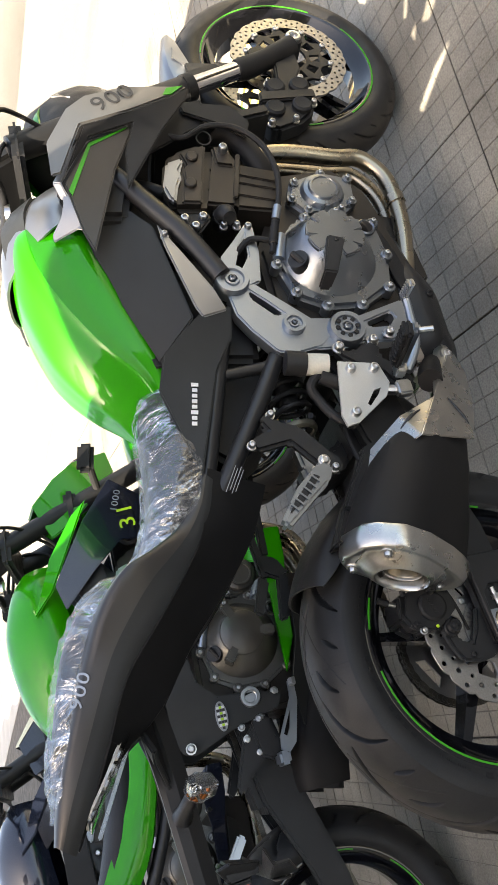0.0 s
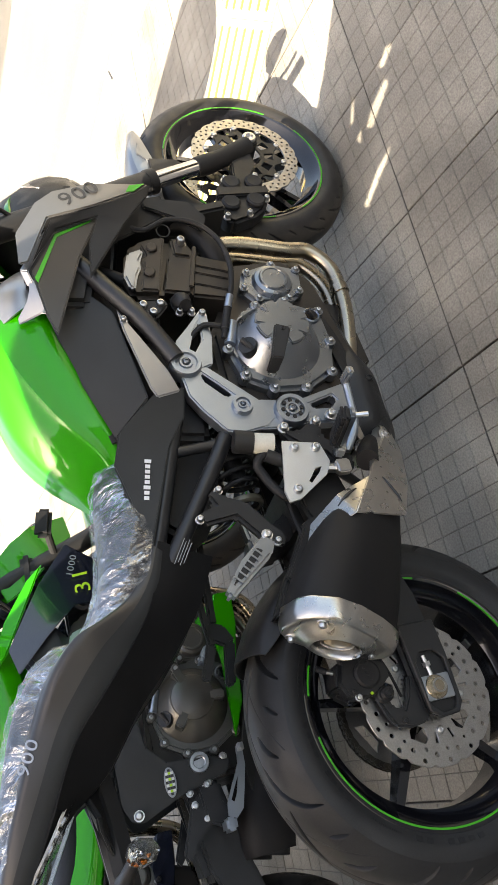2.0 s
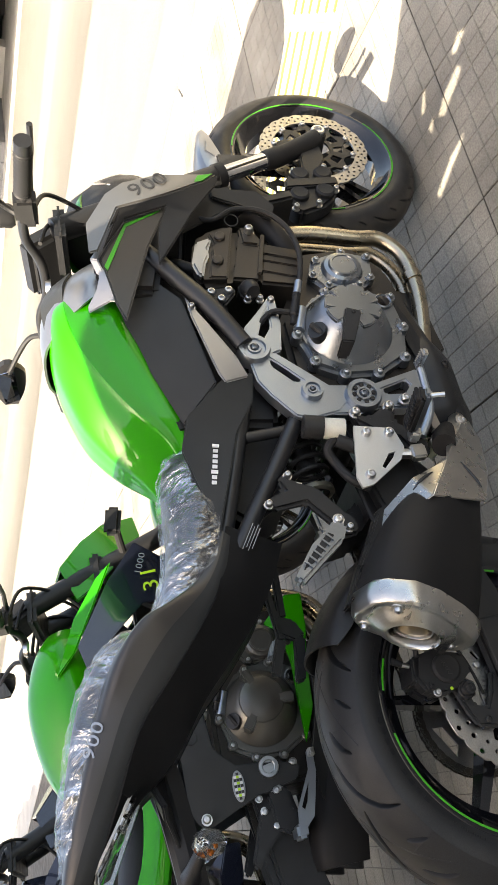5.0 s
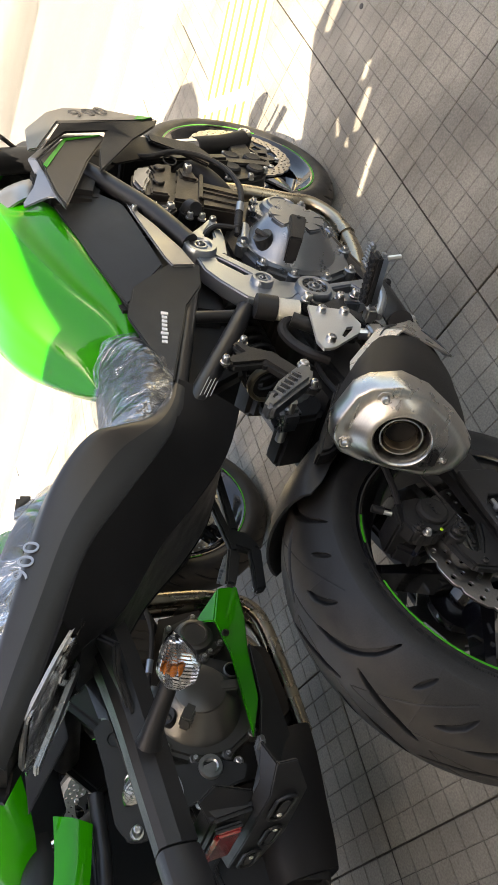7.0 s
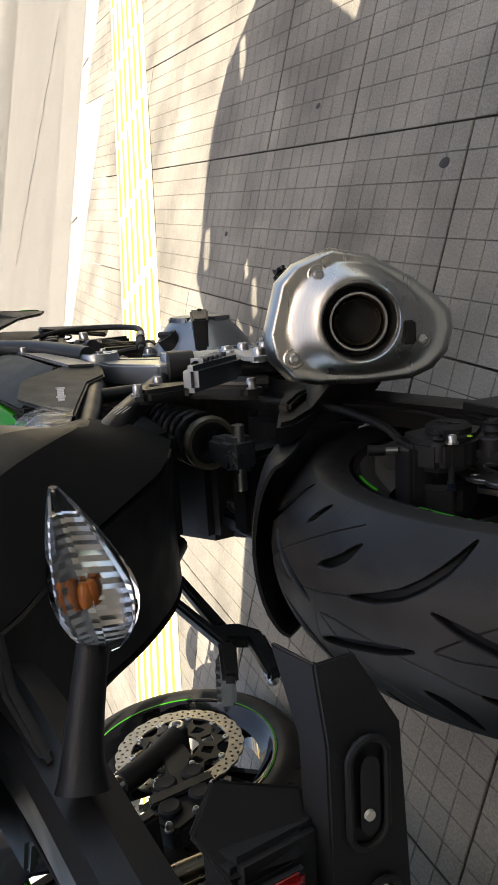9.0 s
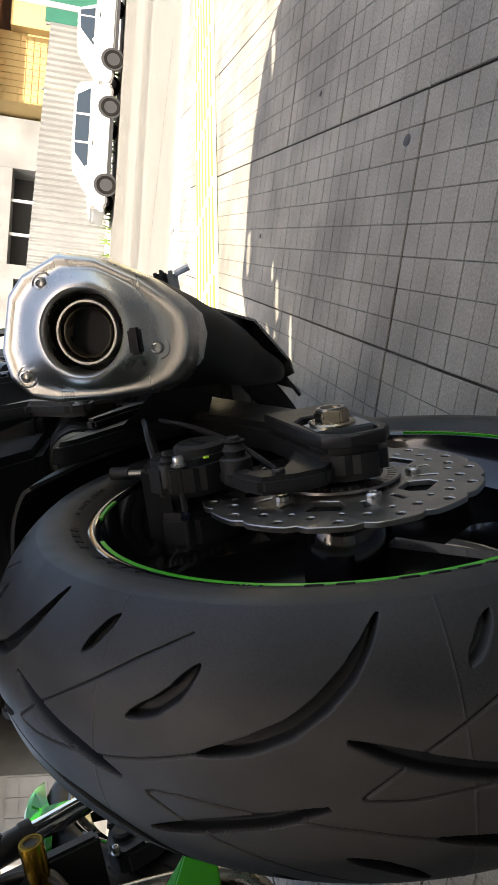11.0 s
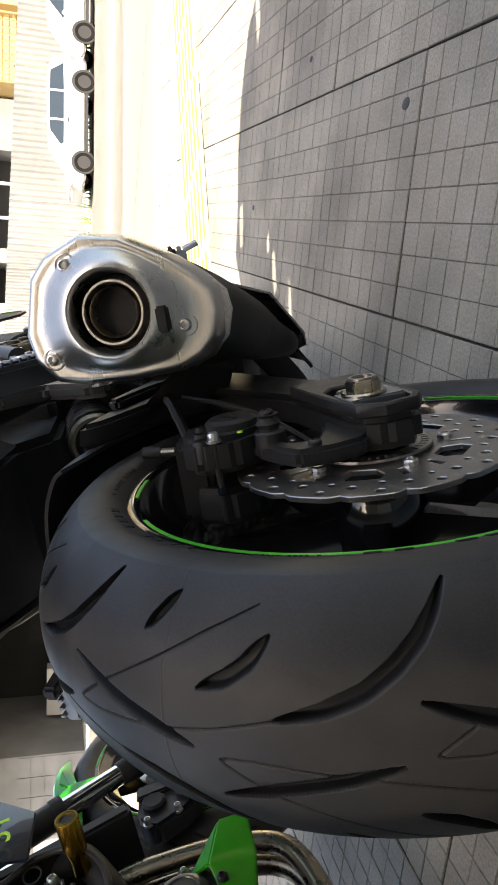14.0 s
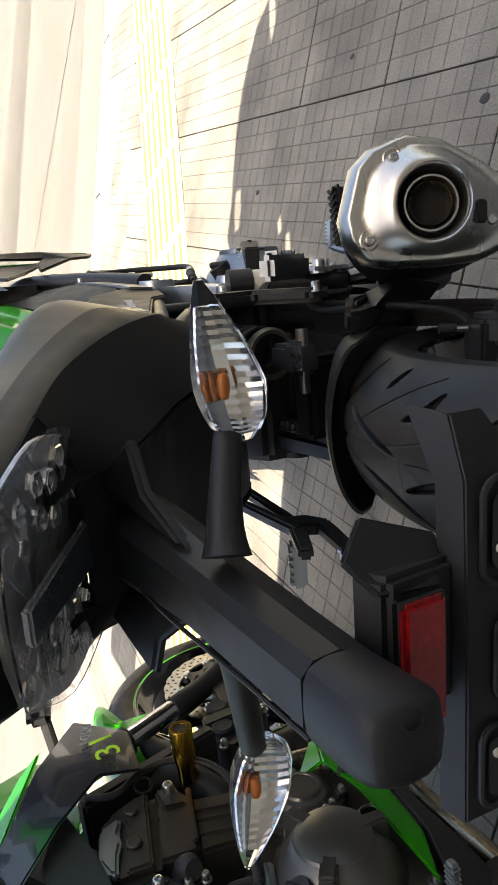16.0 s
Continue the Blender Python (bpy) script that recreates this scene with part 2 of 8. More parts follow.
def tread_rubber():
    """Tyre rubber with a pale, road-dusty running band; its grooves are painted darker as shade."""
    m = mat("dusty_tread_rubber", (0.0165, 0.0165, 0.0172), 0.5, 0.0, 0.2, 600, 0.35, 7, bump=0.1, bscale=800, rvary=0.1, spec=0.33)
    nt = m.node_tree
    p = nt.nodes["Principled BSDF"]
    base = p.inputs["Base Color"].links[0].from_socket
    co = nt.nodes.new("ShaderNodeTexCoord")
    sep = nt.nodes.new("ShaderNodeSeparateXYZ")
    nt.links.new(co.outputs["Object"], sep.inputs[0])
    nz = nt.nodes.new("ShaderNodeTexNoise")
    nz.inputs["Scale"].default_value, nz.inputs["Detail"].default_value = 26.0, 6.0
    nt.links.new(co.outputs["Object"], nz.inputs["Vector"])

    def calc(op, a, b):
        n = nt.nodes.new("ShaderNodeMath")
        n.operation = op
        for k, v in enumerate((a, b)):
            if isinstance(v, (int, float)):
                n.inputs[k].default_value = v
            else:
                nt.links.new(v, n.inputs[k])
        return n.outputs[0]

    off = calc("ABSOLUTE", calc("ADD", sep.outputs["Y"], 0.004), 0.0)
    wide = calc("ADD", off, calc("MULTIPLY", calc("SUBTRACT", nz.outputs["Fac"], 0.5), 0.05))
    rng_ = nt.nodes.new("ShaderNodeMapRange")
    rng_.inputs["From Min"].default_value, rng_.inputs["From Max"].default_value = 0.058, 0.030
    rng_.inputs["To Min"].default_value, rng_.inputs["To Max"].default_value = 0.0, 1.0
    rng_.interpolation_type = "SMOOTHSTEP"
    nt.links.new(wide, rng_.inputs["Value"])
    mix = nt.nodes.new("ShaderNodeMix")
    mix.data_type = "RGBA"
    nt.links.new(calc("MULTIPLY", rng_.outputs[0], calc("ADD", nz.outputs["Fac"], 0.35)), mix.inputs["Factor"])
    nt.links.new(base, mix.inputs["A"])
    mix.inputs["B"].default_value = (0.050, 0.044, 0.038, 1)
    # Groove depth mixes in near-black, so the grooves' shade sits in the colour.
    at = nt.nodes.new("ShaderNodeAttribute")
    at.attribute_name = "groove_light"
    shaded = nt.nodes.new("ShaderNodeMix")
    shaded.data_type = "RGBA"
    shaded.inputs["A"].default_value = (0.006, 0.006, 0.0065, 1)
    nt.links.new(at.outputs["Fac"], shaded.inputs["Factor"])
    nt.links.new(mix.outputs["Result"], shaded.inputs["B"])
    nt.links.new(shaded.outputs["Result"], p.inputs["Base Color"])
    return m


TREAD = tread_rubber()
SOFT_RUBBER = mat("soft_black_rubber", (0.014, 0.014, 0.015), 0.6, 0.0, 0.1, 900, 0.1, 20, bump=0.2, bscale=700, spec=0.32)
BRUSHED = mat("brushed_stainless_steel", (0.56, 0.545, 0.515), 0.29, 1.0, 0.05, 500, 0.08, 14, stretch=(1, 0.08, 1), rvary=0.05)
PIPE = mat("warm_stainless_pipe", (0.40, 0.35, 0.27), 0.27, 1.0, 0.03, 400, 0.10, 6, rvary=0.05)
STEEL = mat("zinc_steel", (0.6, 0.6, 0.6), 0.28, 1.0, 0.05, 600, 0.08, 60)
CHROME = mat("hard_chrome", (0.75, 0.75, 0.76), 0.08, 1.0, 0.02, 300)
DISC = mat("brake_disc_steel", (0.36, 0.35, 0.34), 0.34, 1.0, 0.12, 500, 0.08, 30, rvary=0.06)
COVER = mat("grey_cast_engine_cover", (0.23, 0.25, 0.275), 0.29, 0.88, 0.06, 1200, 0.03, 10, bump=0.06, bscale=1500, rvary=0.03)
ENGINE = mat("dark_cast_engine", (0.046, 0.040, 0.035), 0.42, 0.6, 0.12, 900, 0.15, 10, bump=0.15, bscale=900, rvary=0.08)
ALU = mat("satin_aluminium", (0.33, 0.365, 0.41), 0.34, 0.92, 0.04, 1200, 0.05, 12, rvary=0.04)
GUARD = mat("pale_anodised_guard", (0.62, 0.62, 0.60), 0.42, 0.6, 0.04, 900, 0.05, 12)
FRAME_PAINT = mat("satin_black_frame_paint", (0.018, 0.0185, 0.02), 0.36, 0.1, 0.08, 900, 0.1, 10, rvary=0.06)
SLEEVE = mat("black_silencer_coating", (0.011, 0.0105, 0.0108), 0.58, 0.0, 0.12, 1400, 0.12, 9, bump=0.12, bscale=1600, spec=0.22)
SEAT = mat("black_seat_vinyl", (0.012, 0.012, 0.013), 0.5, 0.0, 0.15, 600, 0.1, 10, bump=0.3, bscale=700, spec=0.32)
GOLD = mat("gold_anodised", (0.62, 0.36, 0.05), 0.22, 1.0, 0.06, 500, 0.05, 20)
WHITE_MARK = mat("white_print", (0.72, 0.73, 0.74), 0.5)
GREY_MARK = mat("grey_print", (0.30, 0.32, 0.35), 0.4, 0.4)
PALE_MARK = mat("pale_blue_print", (0.30, 0.34, 0.40), 0.4, 0.2)
# Dark print, also used as painted shade for holes and hollows.
DARK_MARK = mat("dark_print_and_shade", (0.02, 0.02, 0.022), 0.45)
NAVY = mat("dark_navy_paint", (0.015, 0.02, 0.036), 0.2, 0.3, 0.04, 700, 0.05, coat=0.8)
MILKY = mat("milky_reservoir_plastic", (0.62, 0.60, 0.52), 0.4, 0.0, 0.04, 300, 0.06)
COLLAR = mat("dull_olive_anodised", (0.16, 0.15, 0.115), 0.4, 0.6, 0.06, 500, 0.08, 20)
CHAIN = mat("oiled_chain_steel", (0.11, 0.10, 0.085), 0.36, 0.9, 0.2, 500, 0.2, 60)
AMBER = mat("amber_bulb", (0.60, 0.16, 0.012), 0.25, 0.0, 0.05, 200, coat=0.5)
LAMP_GREY = mat("grey_lamp_bowl", (0.42, 0.42, 0.43), 0.35, 0.4, 0.08, 200, 0.2, 40)
PALE_REFLECT = mat("pale_lamp_reflector", (0.80, 0.80, 0.80), 0.10, 0.9, 0.05, 100)
LAMP_SATIN = mat("satin_lamp_reflector", (0.72, 0.74, 0.76), 0.16, 0.95, 0.05, 100)
REFLECT = mat("lamp_reflector_metal", (0.75, 0.75, 0.76), 0.12, 1.0, 0.05, 100)
MIRROR = mat("mirror_glass", (0.8, 0.8, 0.8), 0.02, 1.0)


def clear(name, color, rough, ior=1.45, bump=0.0, bscale=40.0, alpha=1.0, stretch=(1, 1, 1)):
    m = mat(name, color, rough)
    p = m.node_tree.nodes["Principled BSDF"]
    p.inputs["Transmission Weight"].default_value, p.inputs["IOR"].default_value = 1.0, ior
    p.inputs["Alpha"].default_value = alpha
    for l in list(p.inputs["Base Color"].links):
        m.node_tree.links.remove(l)
    p.inputs["Base Color"].default_value = (*color, 1)
    if bump:
        nt = m.node_tree
        nz = nt.nodes.new("ShaderNodeTexNoise")
        nz.inputs["Scale"].default_value, nz.inputs["Detail"].default_value = bscale, 6
        mp = nt.nodes.new("ShaderNodeMapping")
        mp.inputs["Scale"].default_value = stretch
        co = nt.nodes.new("ShaderNodeTexCoord")
        nt.links.new(co.outputs["Object"], mp.inputs[0])
        nt.links.new(mp.outputs[0], nz.inputs[0])
        b = nt.nodes.new("ShaderNodeBump")
        b.inputs["Strength"].default_value, b.inputs["Distance"].default_value = bump, 0.02
        nt.links.new(nz.outputs[0], b.inputs["Height"])
        nt.links.new(b.outputs[0], p.inputs["Normal"])
    return m


LENS = clear("clear_lamp_lens", (1, 1, 1), 0.03, 1.3)
RED_LENS = mat("red_reflector_lens", (0.24, 0.006, 0.008), 0.15, 0.0, 0.2, 260, 0.1, coat=0.8)


def film_mat():
    """Thin wrapping film: clear between its creases, whitish and shiny along them."""
    m = mat("crumpled_clear_film", (0.80, 0.84, 0.90), 0.12, 0.0, 0.05, 300, 0.05)
    nt = m.node_tree
    p, out = nt.nodes["Principled BSDF"], nt.nodes["Material Output"]
    co = nt.nodes.new("ShaderNodeTexCoord")
    mp = nt.nodes.new("ShaderNodeMapping")
    mp.inputs["Scale"].default_value = (2.0, 0.8, 1.0)
    nt.links.new(co.outputs["Object"], mp.inputs[0])
    def math_node(op, a, b):
        n = nt.nodes.new("ShaderNodeMath")
        n.operation = op
        for k, v in enumerate((a, b)):
            if isinstance(v, (int, float)):
                n.inputs[k].default_value = v
            else:
                nt.links.new(v, n.inputs[k])
        return n.outputs[0]

    def folds(scale, twist):
        nz = nt.nodes.new("ShaderNodeTexNoise")
        nz.inputs["Scale"].default_value, nz.inputs["Detail"].default_value = scale, 3
        nz.inputs["Roughness"].default_value, nz.inputs["Distortion"].default_value = 0.55, twist
        nt.links.new(mp.outputs[0], nz.inputs[0])
        return nz.outputs[0]

    def crease(scale):
        vo = nt.nodes.new("ShaderNodeTexVoronoi")
        vo.feature = "DISTANCE_TO_EDGE"
        vo.inputs["Scale"].default_value = scale
        wob = nt.nodes.new("ShaderNodeVectorMath")
        wob.operation = "MULTIPLY_ADD"
        nz = nt.nodes.new("ShaderNodeTexNoise")
        nz.inputs["Scale"].default_value = 25
        nt.links.new(mp.outputs[0], nz.inputs[0])
        nt.links.new(nz.outputs["Color"], wob.inputs[0])
        wob.inputs[1].default_value = (0.03, 0.03, 0.03)
        nt.links.new(mp.outputs[0], wob.inputs[2])
        nt.links.new(wob.outputs[0], vo.inputs["Vector"])
        return vo.outputs["Distance"]

    def sharp_line(d, width):
        return math_node("MAXIMUM", math_node("SUBTRACT", 1.0, math_node("DIVIDE", d, width)), 0.0)

    def some(v, low):
        return math_node("MINIMUM", math_node("MULTIPLY", math_node("MAXIMUM", math_node("SUBTRACT", v, low), 0.0), 6.0), 1.0)

    p.inputs["Metallic"].default_value, p.inputs["Roughness"].default_value = 0.8, 0.2
    big, fine, broad, mid = crease(13), crease(34), folds(5, 1.2), folds(9, 2.0)
    lines = math_node("MAXIMUM", math_node("MULTIPLY", sharp_line(big, 0.035), math_node("MULTIPLY", some(broad, 0.44), 0.55)), math_node("MULTIPLY", sharp_line(fine, 0.05), math_node("MULTIPLY", some(mid, 0.46), 0.5)))
    sheen = math_node("MULTIPLY", math_node("MAXIMUM", math_node("SUBTRACT", broad, 0.45), 0.0), 2.4)
    cover = math_node("MINIMUM", math_node("ADD", 0.16, math_node("ADD", lines, sheen)), 0.9)
    b = nt.nodes.new("ShaderNodeBump")
    b.inputs["Strength"].default_value, b.inputs["Distance"].default_value = 0.6, 0.02
    nt.links.new(math_node("ADD", math_node("MULTIPLY", mid, 2.0), math_node("ADD", math_node("MULTIPLY", big, 1.0), math_node("MULTIPLY", fine, 0.35))), b.inputs["Height"])
    nt.links.new(b.outputs[0], p.inputs["Normal"])
    tr = nt.nodes.new("ShaderNodeBsdfTransparent")
    mx = nt.nodes.new("ShaderNodeMixShader")
    nt.links.new(cover, mx.inputs[0])
    nt.links.new(tr.outputs[0], mx.inputs[1])
    nt.links.new(p.outputs[0], mx.inputs[2])
    nt.links.new(mx.outputs[0], out.inputs[0])
    return m


FILM = film_mat()
GLASS = mat("dark_car_glass", (0.015, 0.025, 0.04), 0.08, 0.0, spec=0.35)

PAVER = mat("grey_cement_tile", (0.212, 0.196, 0.166), 0.72, 0.0, 0.20, 210, 0.34, 3.2, bump=0.4, bscale=260, random_tint=0.10, rvary=0.12, spec=0.35, place=True)
GROOVE = mat("dusty_tile_groove", (0.112, 0.103, 0.090), 0.9, 0.0, 0.3, 180, 0.4, 5, spec=0.2, place=True)
GROUT = mat("dark_joint_dirt", (0.105, 0.095, 0.083), 0.95, 0.0, 0.45, 150, 0.4, 9)
TACTILE = mat("yellow_tactile_tile", (0.70, 0.66, 0.42), 0.7, 0.0, 0.1, 200, 0.12, 3, bump=0.2, bscale=200)
TACTILE_RIB = mat("ochre_guide_rib", (0.48, 0.34, 0.06), 0.7, 0.0, 0.1, 200, 0.15, 3)
GROUT_DARK = mat("dark_tar", (0.025, 0.024, 0.023), 0.7, 0.0, 0.2, 150, 0.2, 30)
CONCRETE = mat("pale_concrete", (0.50, 0.48, 0.44), 0.8, 0.0, 0.12, 120, 0.15, 1.3, bump=0.3, bscale=120)
KERB = mat("kerb_concrete", (0.46, 0.44, 0.40), 0.8, 0.0, 0.12, 120, 0.18, 1.5, bump=0.3, bscale=120)
ASPHALT = mat("worn_light_asphalt", (0.245, 0.235, 0.215), 0.9, 0.0, 0.12, 90, 0.03, 2.5, bump=0.3, bscale=120, spec=0.2)
WALL = mat("painted_render", (0.66, 0.63, 0.58), 0.8, 0.0, 0.08, 60, 0.12, 0.8, bump=0.2, bscale=60)
DARK_WALL = mat("grey_stone_tile", (0.22, 0.22, 0.225), 0.6, 0.0, 0.08, 60, 0.15, 1.2, bump=0.1, bscale=60)

# ---- the place: ground, road, unseen shade sheet and walls behind the camera ----
def flat(name, pts, z, material, label, category, thick=0.05):
    bm = bmesh.new()
    a = [bm.verts.new((x, y, z)) for x, y in pts]
    b = [bm.verts.new((x, y, z - thick)) for x, y in pts]
    bm.faces.new(a)
    bm.faces.new(b[::-1])
    for i in range(len(a)):
        k = (i + 1) % len(a)
        bm.faces.new((a[i], b[i], b[k], a[k]))
    return thing(name, bm, material, label, category, kind="structure")


ROAD_Z = -0.10
TAR_SPOTS = ((0.69, -0.505, 0.011), (1.75, -0.44, 0.008), (1.255, -0.74, 0.008))
KERB_A, KERB_D = Vector((4.18, -1.2, 0)), Vector((-0.2, 0.98, 0)).normalized()
KERB_N = Vector((KERB_D.y, -KERB_D.x, 0))  # out over the road


def kerb_at(s, out=0.0):
    p = KERB_A + KERB_D * s + KERB_N * out
    return (p.x, p.y)


flat("ground", [(-400, -400), (400, -400), (400, 400), (-400, 400)], -0.45, CONCRETE, "bare pale ground reaching to the horizon", "ground", 0.1)
def road_sheet():
    """The road, falling away from our kerb to the far one."""
    bm = bmesh.new()
    rows = [[bm.verts.new((*kerb_at(q, o), z)) for q in (-80, -20, 20, 80)] for o, z in ((0.1, ROAD_Z), (5.0, -0.20), (10.0, -0.29), (16.9, -0.33))]
    for a, b in zip(rows, rows[1:]):
        for k in range(3):
            bm.faces.new((a[k], a[k + 1], b[k + 1], b[k]))
    bmesh.ops.solidify(bm, geom=bm.faces[:], thickness=0.03)
    return thing("road", bm, ASPHALT, "sunlit worn light grey asphalt road", "road", kind="structure")


def road_crack(road):
    """A thin tarred crack that wanders over the asphalt."""
    rnd = random.Random(8)
    a, b = Vector((7.49, -0.56, -0.1495)), Vector((6.26, -2.59, -0.1300))
    side = Vector((b.y - a.y, a.x - b.x, 0)).normalized()
    bm = bmesh.new()
    rows = []
    for i in range(33):
        q = a.lerp(b, i / 32) + side * rnd.uniform(-0.02, 0.02)
        o = (q - KERB_A).dot(KERB_N)
        z = ROAD_Z + (-0.20 - ROAD_Z) * (o - 0.1) / 4.9 + 0.004
        w = rnd.uniform(0.004, 0.011)
        rows.append([bm.verts.new((q.x + side.x * w * k, q.y + side.y * w * k, z)) for k in (-1, 1)])
    for p, q in zip(rows, rows[1:]):
        bm.faces.new((p[0], p[1], q[1], q[0]))
    bmesh.ops.solidify(bm, geom=bm.faces[:], thickness=0.003)
    part("crack", bm, GROUT_DARK, road, "dark tarred crack")


road_crack(road_sheet())
flat("pavement", [kerb_at(-40, 0.0), kerb_at(40, 0.0), (-14, 40), (-14, -40)], -0.012, GROUT, "grey tiled pavement with dirty joints", "pavement", 0.1)
for i in range(-14, 15):
    bm = prism([(0.0, -0.12), (0.15, -0.12), (0.15, -0.02), (0.13, 0.0), (0.0, 0.0)], -0.49, 0.49, 0.004)
    x, y = kerb_at(i * 1.0)
    bmesh.ops.transform(bm, matrix=Matrix.Translation((x, y, 0)) @ Matrix.Rotation(math.atan2(KERB_N.y, KERB_N.x), 4, "Z"), verts=bm.verts)
    part("kerb_stone", bm, KERB, bpy.data.objects["pavement"])
flat("kerb_strip", [kerb_at(-40, -0.62), kerb_at(40, -0.62), kerb_at(40, -0.01), kerb_at(-40, -0.01)], -0.004, KERB, "pale concrete strip along the kerb", "kerb", 0.006)
flat("pavement_far", [kerb_at(-80, 16.9), kerb_at(-80, 40), kerb_at(80, 40), kerb_at(80, 16.9)], -0.27, CONCRETE, "sunlit concrete pavement across the road", "pavement", 0.2)

# unseen helpers behind the camera: a sheet that shades the bikes, a board, pale walls
SHEET_Z = 4.8
SHADE = Vector((SUN_WAY.x, SUN_WAY.y, 0)) / -SUN_WAY.z  # how far a shadow runs for each metre of height


def slab_box(name, x0, x1, y0, y1, z0, z1, material, label, category, kind="structure", bevel=0.01):
    return thing(name, box((x0 + x1) / 2, (y0 + y1) / 2, (z0 + z1) / 2, x1 - x0, y1 - y0, z1 - z0, bevel), material, label, category, kind=kind)


def shade_sheet():
    """Unseen thin sheet added to block sun; wavy lip and gaps shape the shade."""
    edge = []
    y = -12.0
    while y < 14:
        x = 2.02 + 0.07 * math.sin(y * 2.3 + 0.6) + 0.05 * math.sin(y * 6.1) - 0.06 * max(0.0, y - 0.1) ** 1 * 0.6
        if -0.28 < y < 0.22:
            x -= 1.35 * (min(y, -0.04) + 0.28)
        # Lip cut back here to let sun onto the tank.
        if y >= 0.22:
            x = 1.27 + 0.04 * math.sin(y * 5)
        if y >= 1.0:
            x = 1.45 + 0.05 * math.sin(y * 5)
        if -1.6 < y < -1.0:
            x -= 0.16 * abs(math.sin((y + 1.6) * 5.2)) + 0.03 * math.sin(y * 31)
        edge.append((x, y))
        y += 0.09
    out = [(-3.0, -12.0)] + edge + [(-3.0, 14.0)]
    # Holes placed where small sun patches should fall on the tiles.
    gaps = [
        [(1.935, -0.46), (1.90, -0.47), (1.875, -0.40), (1.87, -0.33), (1.90, -0.32), (1.925, -0.38)],
        [(1.13, -0.92), (1.40, -1.10), (1.62, -1.30), (1.05, -1.34), (1.09, -1.10)],
        [(1.80, -0.93), (1.83, -0.99), (1.86, -1.08), (1.82, -1.09), (1.79, -1.0)],
        [(1.575, -0.33), (1.555, -0.35), (1.535, -0.30), (1.55, -0.285)],
        [(1.50, -0.285), (1.48, -0.29), (1.435, -0.185), (1.455, -0.165), (1.485, -0.21)],
        [(1.58, -0.16), (1.57, -0.165), (1.52, -0.13), (1.53, -0.12)],
        [(1.475, -0.15), (1.46, -0.14), (1.44, -0.125), (1.465, -0.12)],
        [(1.325, -0.215), (1.305, -0.17), (1.26, -0.06), (1.275, -0.05), (1.315, -0.14)],
    ]
    lift = SHADE * SHEET_Z
    loops = []
    for lp in [out] + gaps:
        loops.append([(x - lift.x, y - lift.y) for x, y in lp])
    bm = bmesh.new()
    for lp in loops:
        vs = [bm.verts.new((x, y, SHEET_Z)) for x, y in lp]
        for i in range(len(vs)):
            bm.edges.new((vs[i], vs[(i + 1) % len(vs)]))
    bmesh.ops.triangle_fill(bm, use_beauty=True, use_dissolve=False, edges=bm.edges[:])
    return thing("ceiling", bm, WALL, "unseen thin pale sheet added to shade the bikes", "ceiling", kind="structure")


shade_sheet()


def shadow_board():
    """Unseen flat board added beyond the sheet, outlined by its shadow on the sunlit tiles."""
    lift = SHADE * SHEET_Z
    line = [(2.50, 0.34), (2.72, 0.23), (2.88, 0.20), (3.00, 0.26), (3.06, 0.45), (2.98, 0.8), (2.80, 1.7), (2.40, 1.7), (2.46, 0.8)]
    bm = bmesh.new()
    bm.faces.new([bm.verts.new((x - lift.x, y - lift.y, SHEET_Z)) for x, y in line])
    bmesh.ops.solidify(bm, geom=bm.faces[:], thickness=0.03)
    return thing("trim", bm, WALL, "unseen pale board added to cast a shadow", "trim", kind="structure")


shadow_board()
# Unseen pale walls, added at the back to bounce light onto the bikes.
slab_box("wall_shop", -7.2, -7.0, -14, 16, -0.05, SHEET_Z + 0.2, WALL, "unseen pale wall added behind the camera for bounced light", "wall")
slab_box("wall_upper", -7.6, -7.2, -14, 16, SHEET_Z + 0.2, SHEET_Z + 0.6, WALL, "unseen pale upper wall added behind the camera", "wall")

# ribbed yellow guide strip across the pavement
STRIP_A, STRIP_B = Vector((3.20, -1.27, 0)), Vector((1.84, 1.10, 0))
sd = (STRIP_B - STRIP_A).normalized()
sn = Vector((sd.y, -sd.x, 0))
strip_m = Matrix(((sn.x, sd.x, 0, 0), (sn.y, sd.y, 0, 0), (0, 0, 1, 0), (0, 0, 0, 1)))
ribs = []
bm = box(0, 0, 0.002, 0.45, 0.452, 0.008, 0.001)
ribs.append(bm)
strip_me = mesh_of(join(*ribs), "guide_tile")
strip_me.materials.append(TACTILE)
rib_me = mesh_of(box(0, 0, 0, 0.016, 0.40, 0.008, 0.003), "guide_rib")
rib_me.materials.append(TACTILE_RIB)
for k in range(-5, 9):
    for q in range(6):
        rb = part("guide_rib", rib_me, TACTILE_RIB, bpy.data.objects["pavement"])
        rb.matrix_local = Matrix.Translation(STRIP_A + sd * (k * 0.455) + Vector((0, 0, 0.012))) @ strip_m @ Matrix.Translation((-0.18 + q * 0.072, 0, 0))
    ob = part("guide_tile", strip_me, TACTILE, bpy.data.objects["pavement"])
    ob.matrix_local = Matrix.Translation(STRIP_A + sd * (k * 0.455) + Vector((0, 0, 0.004))) @ strip_m


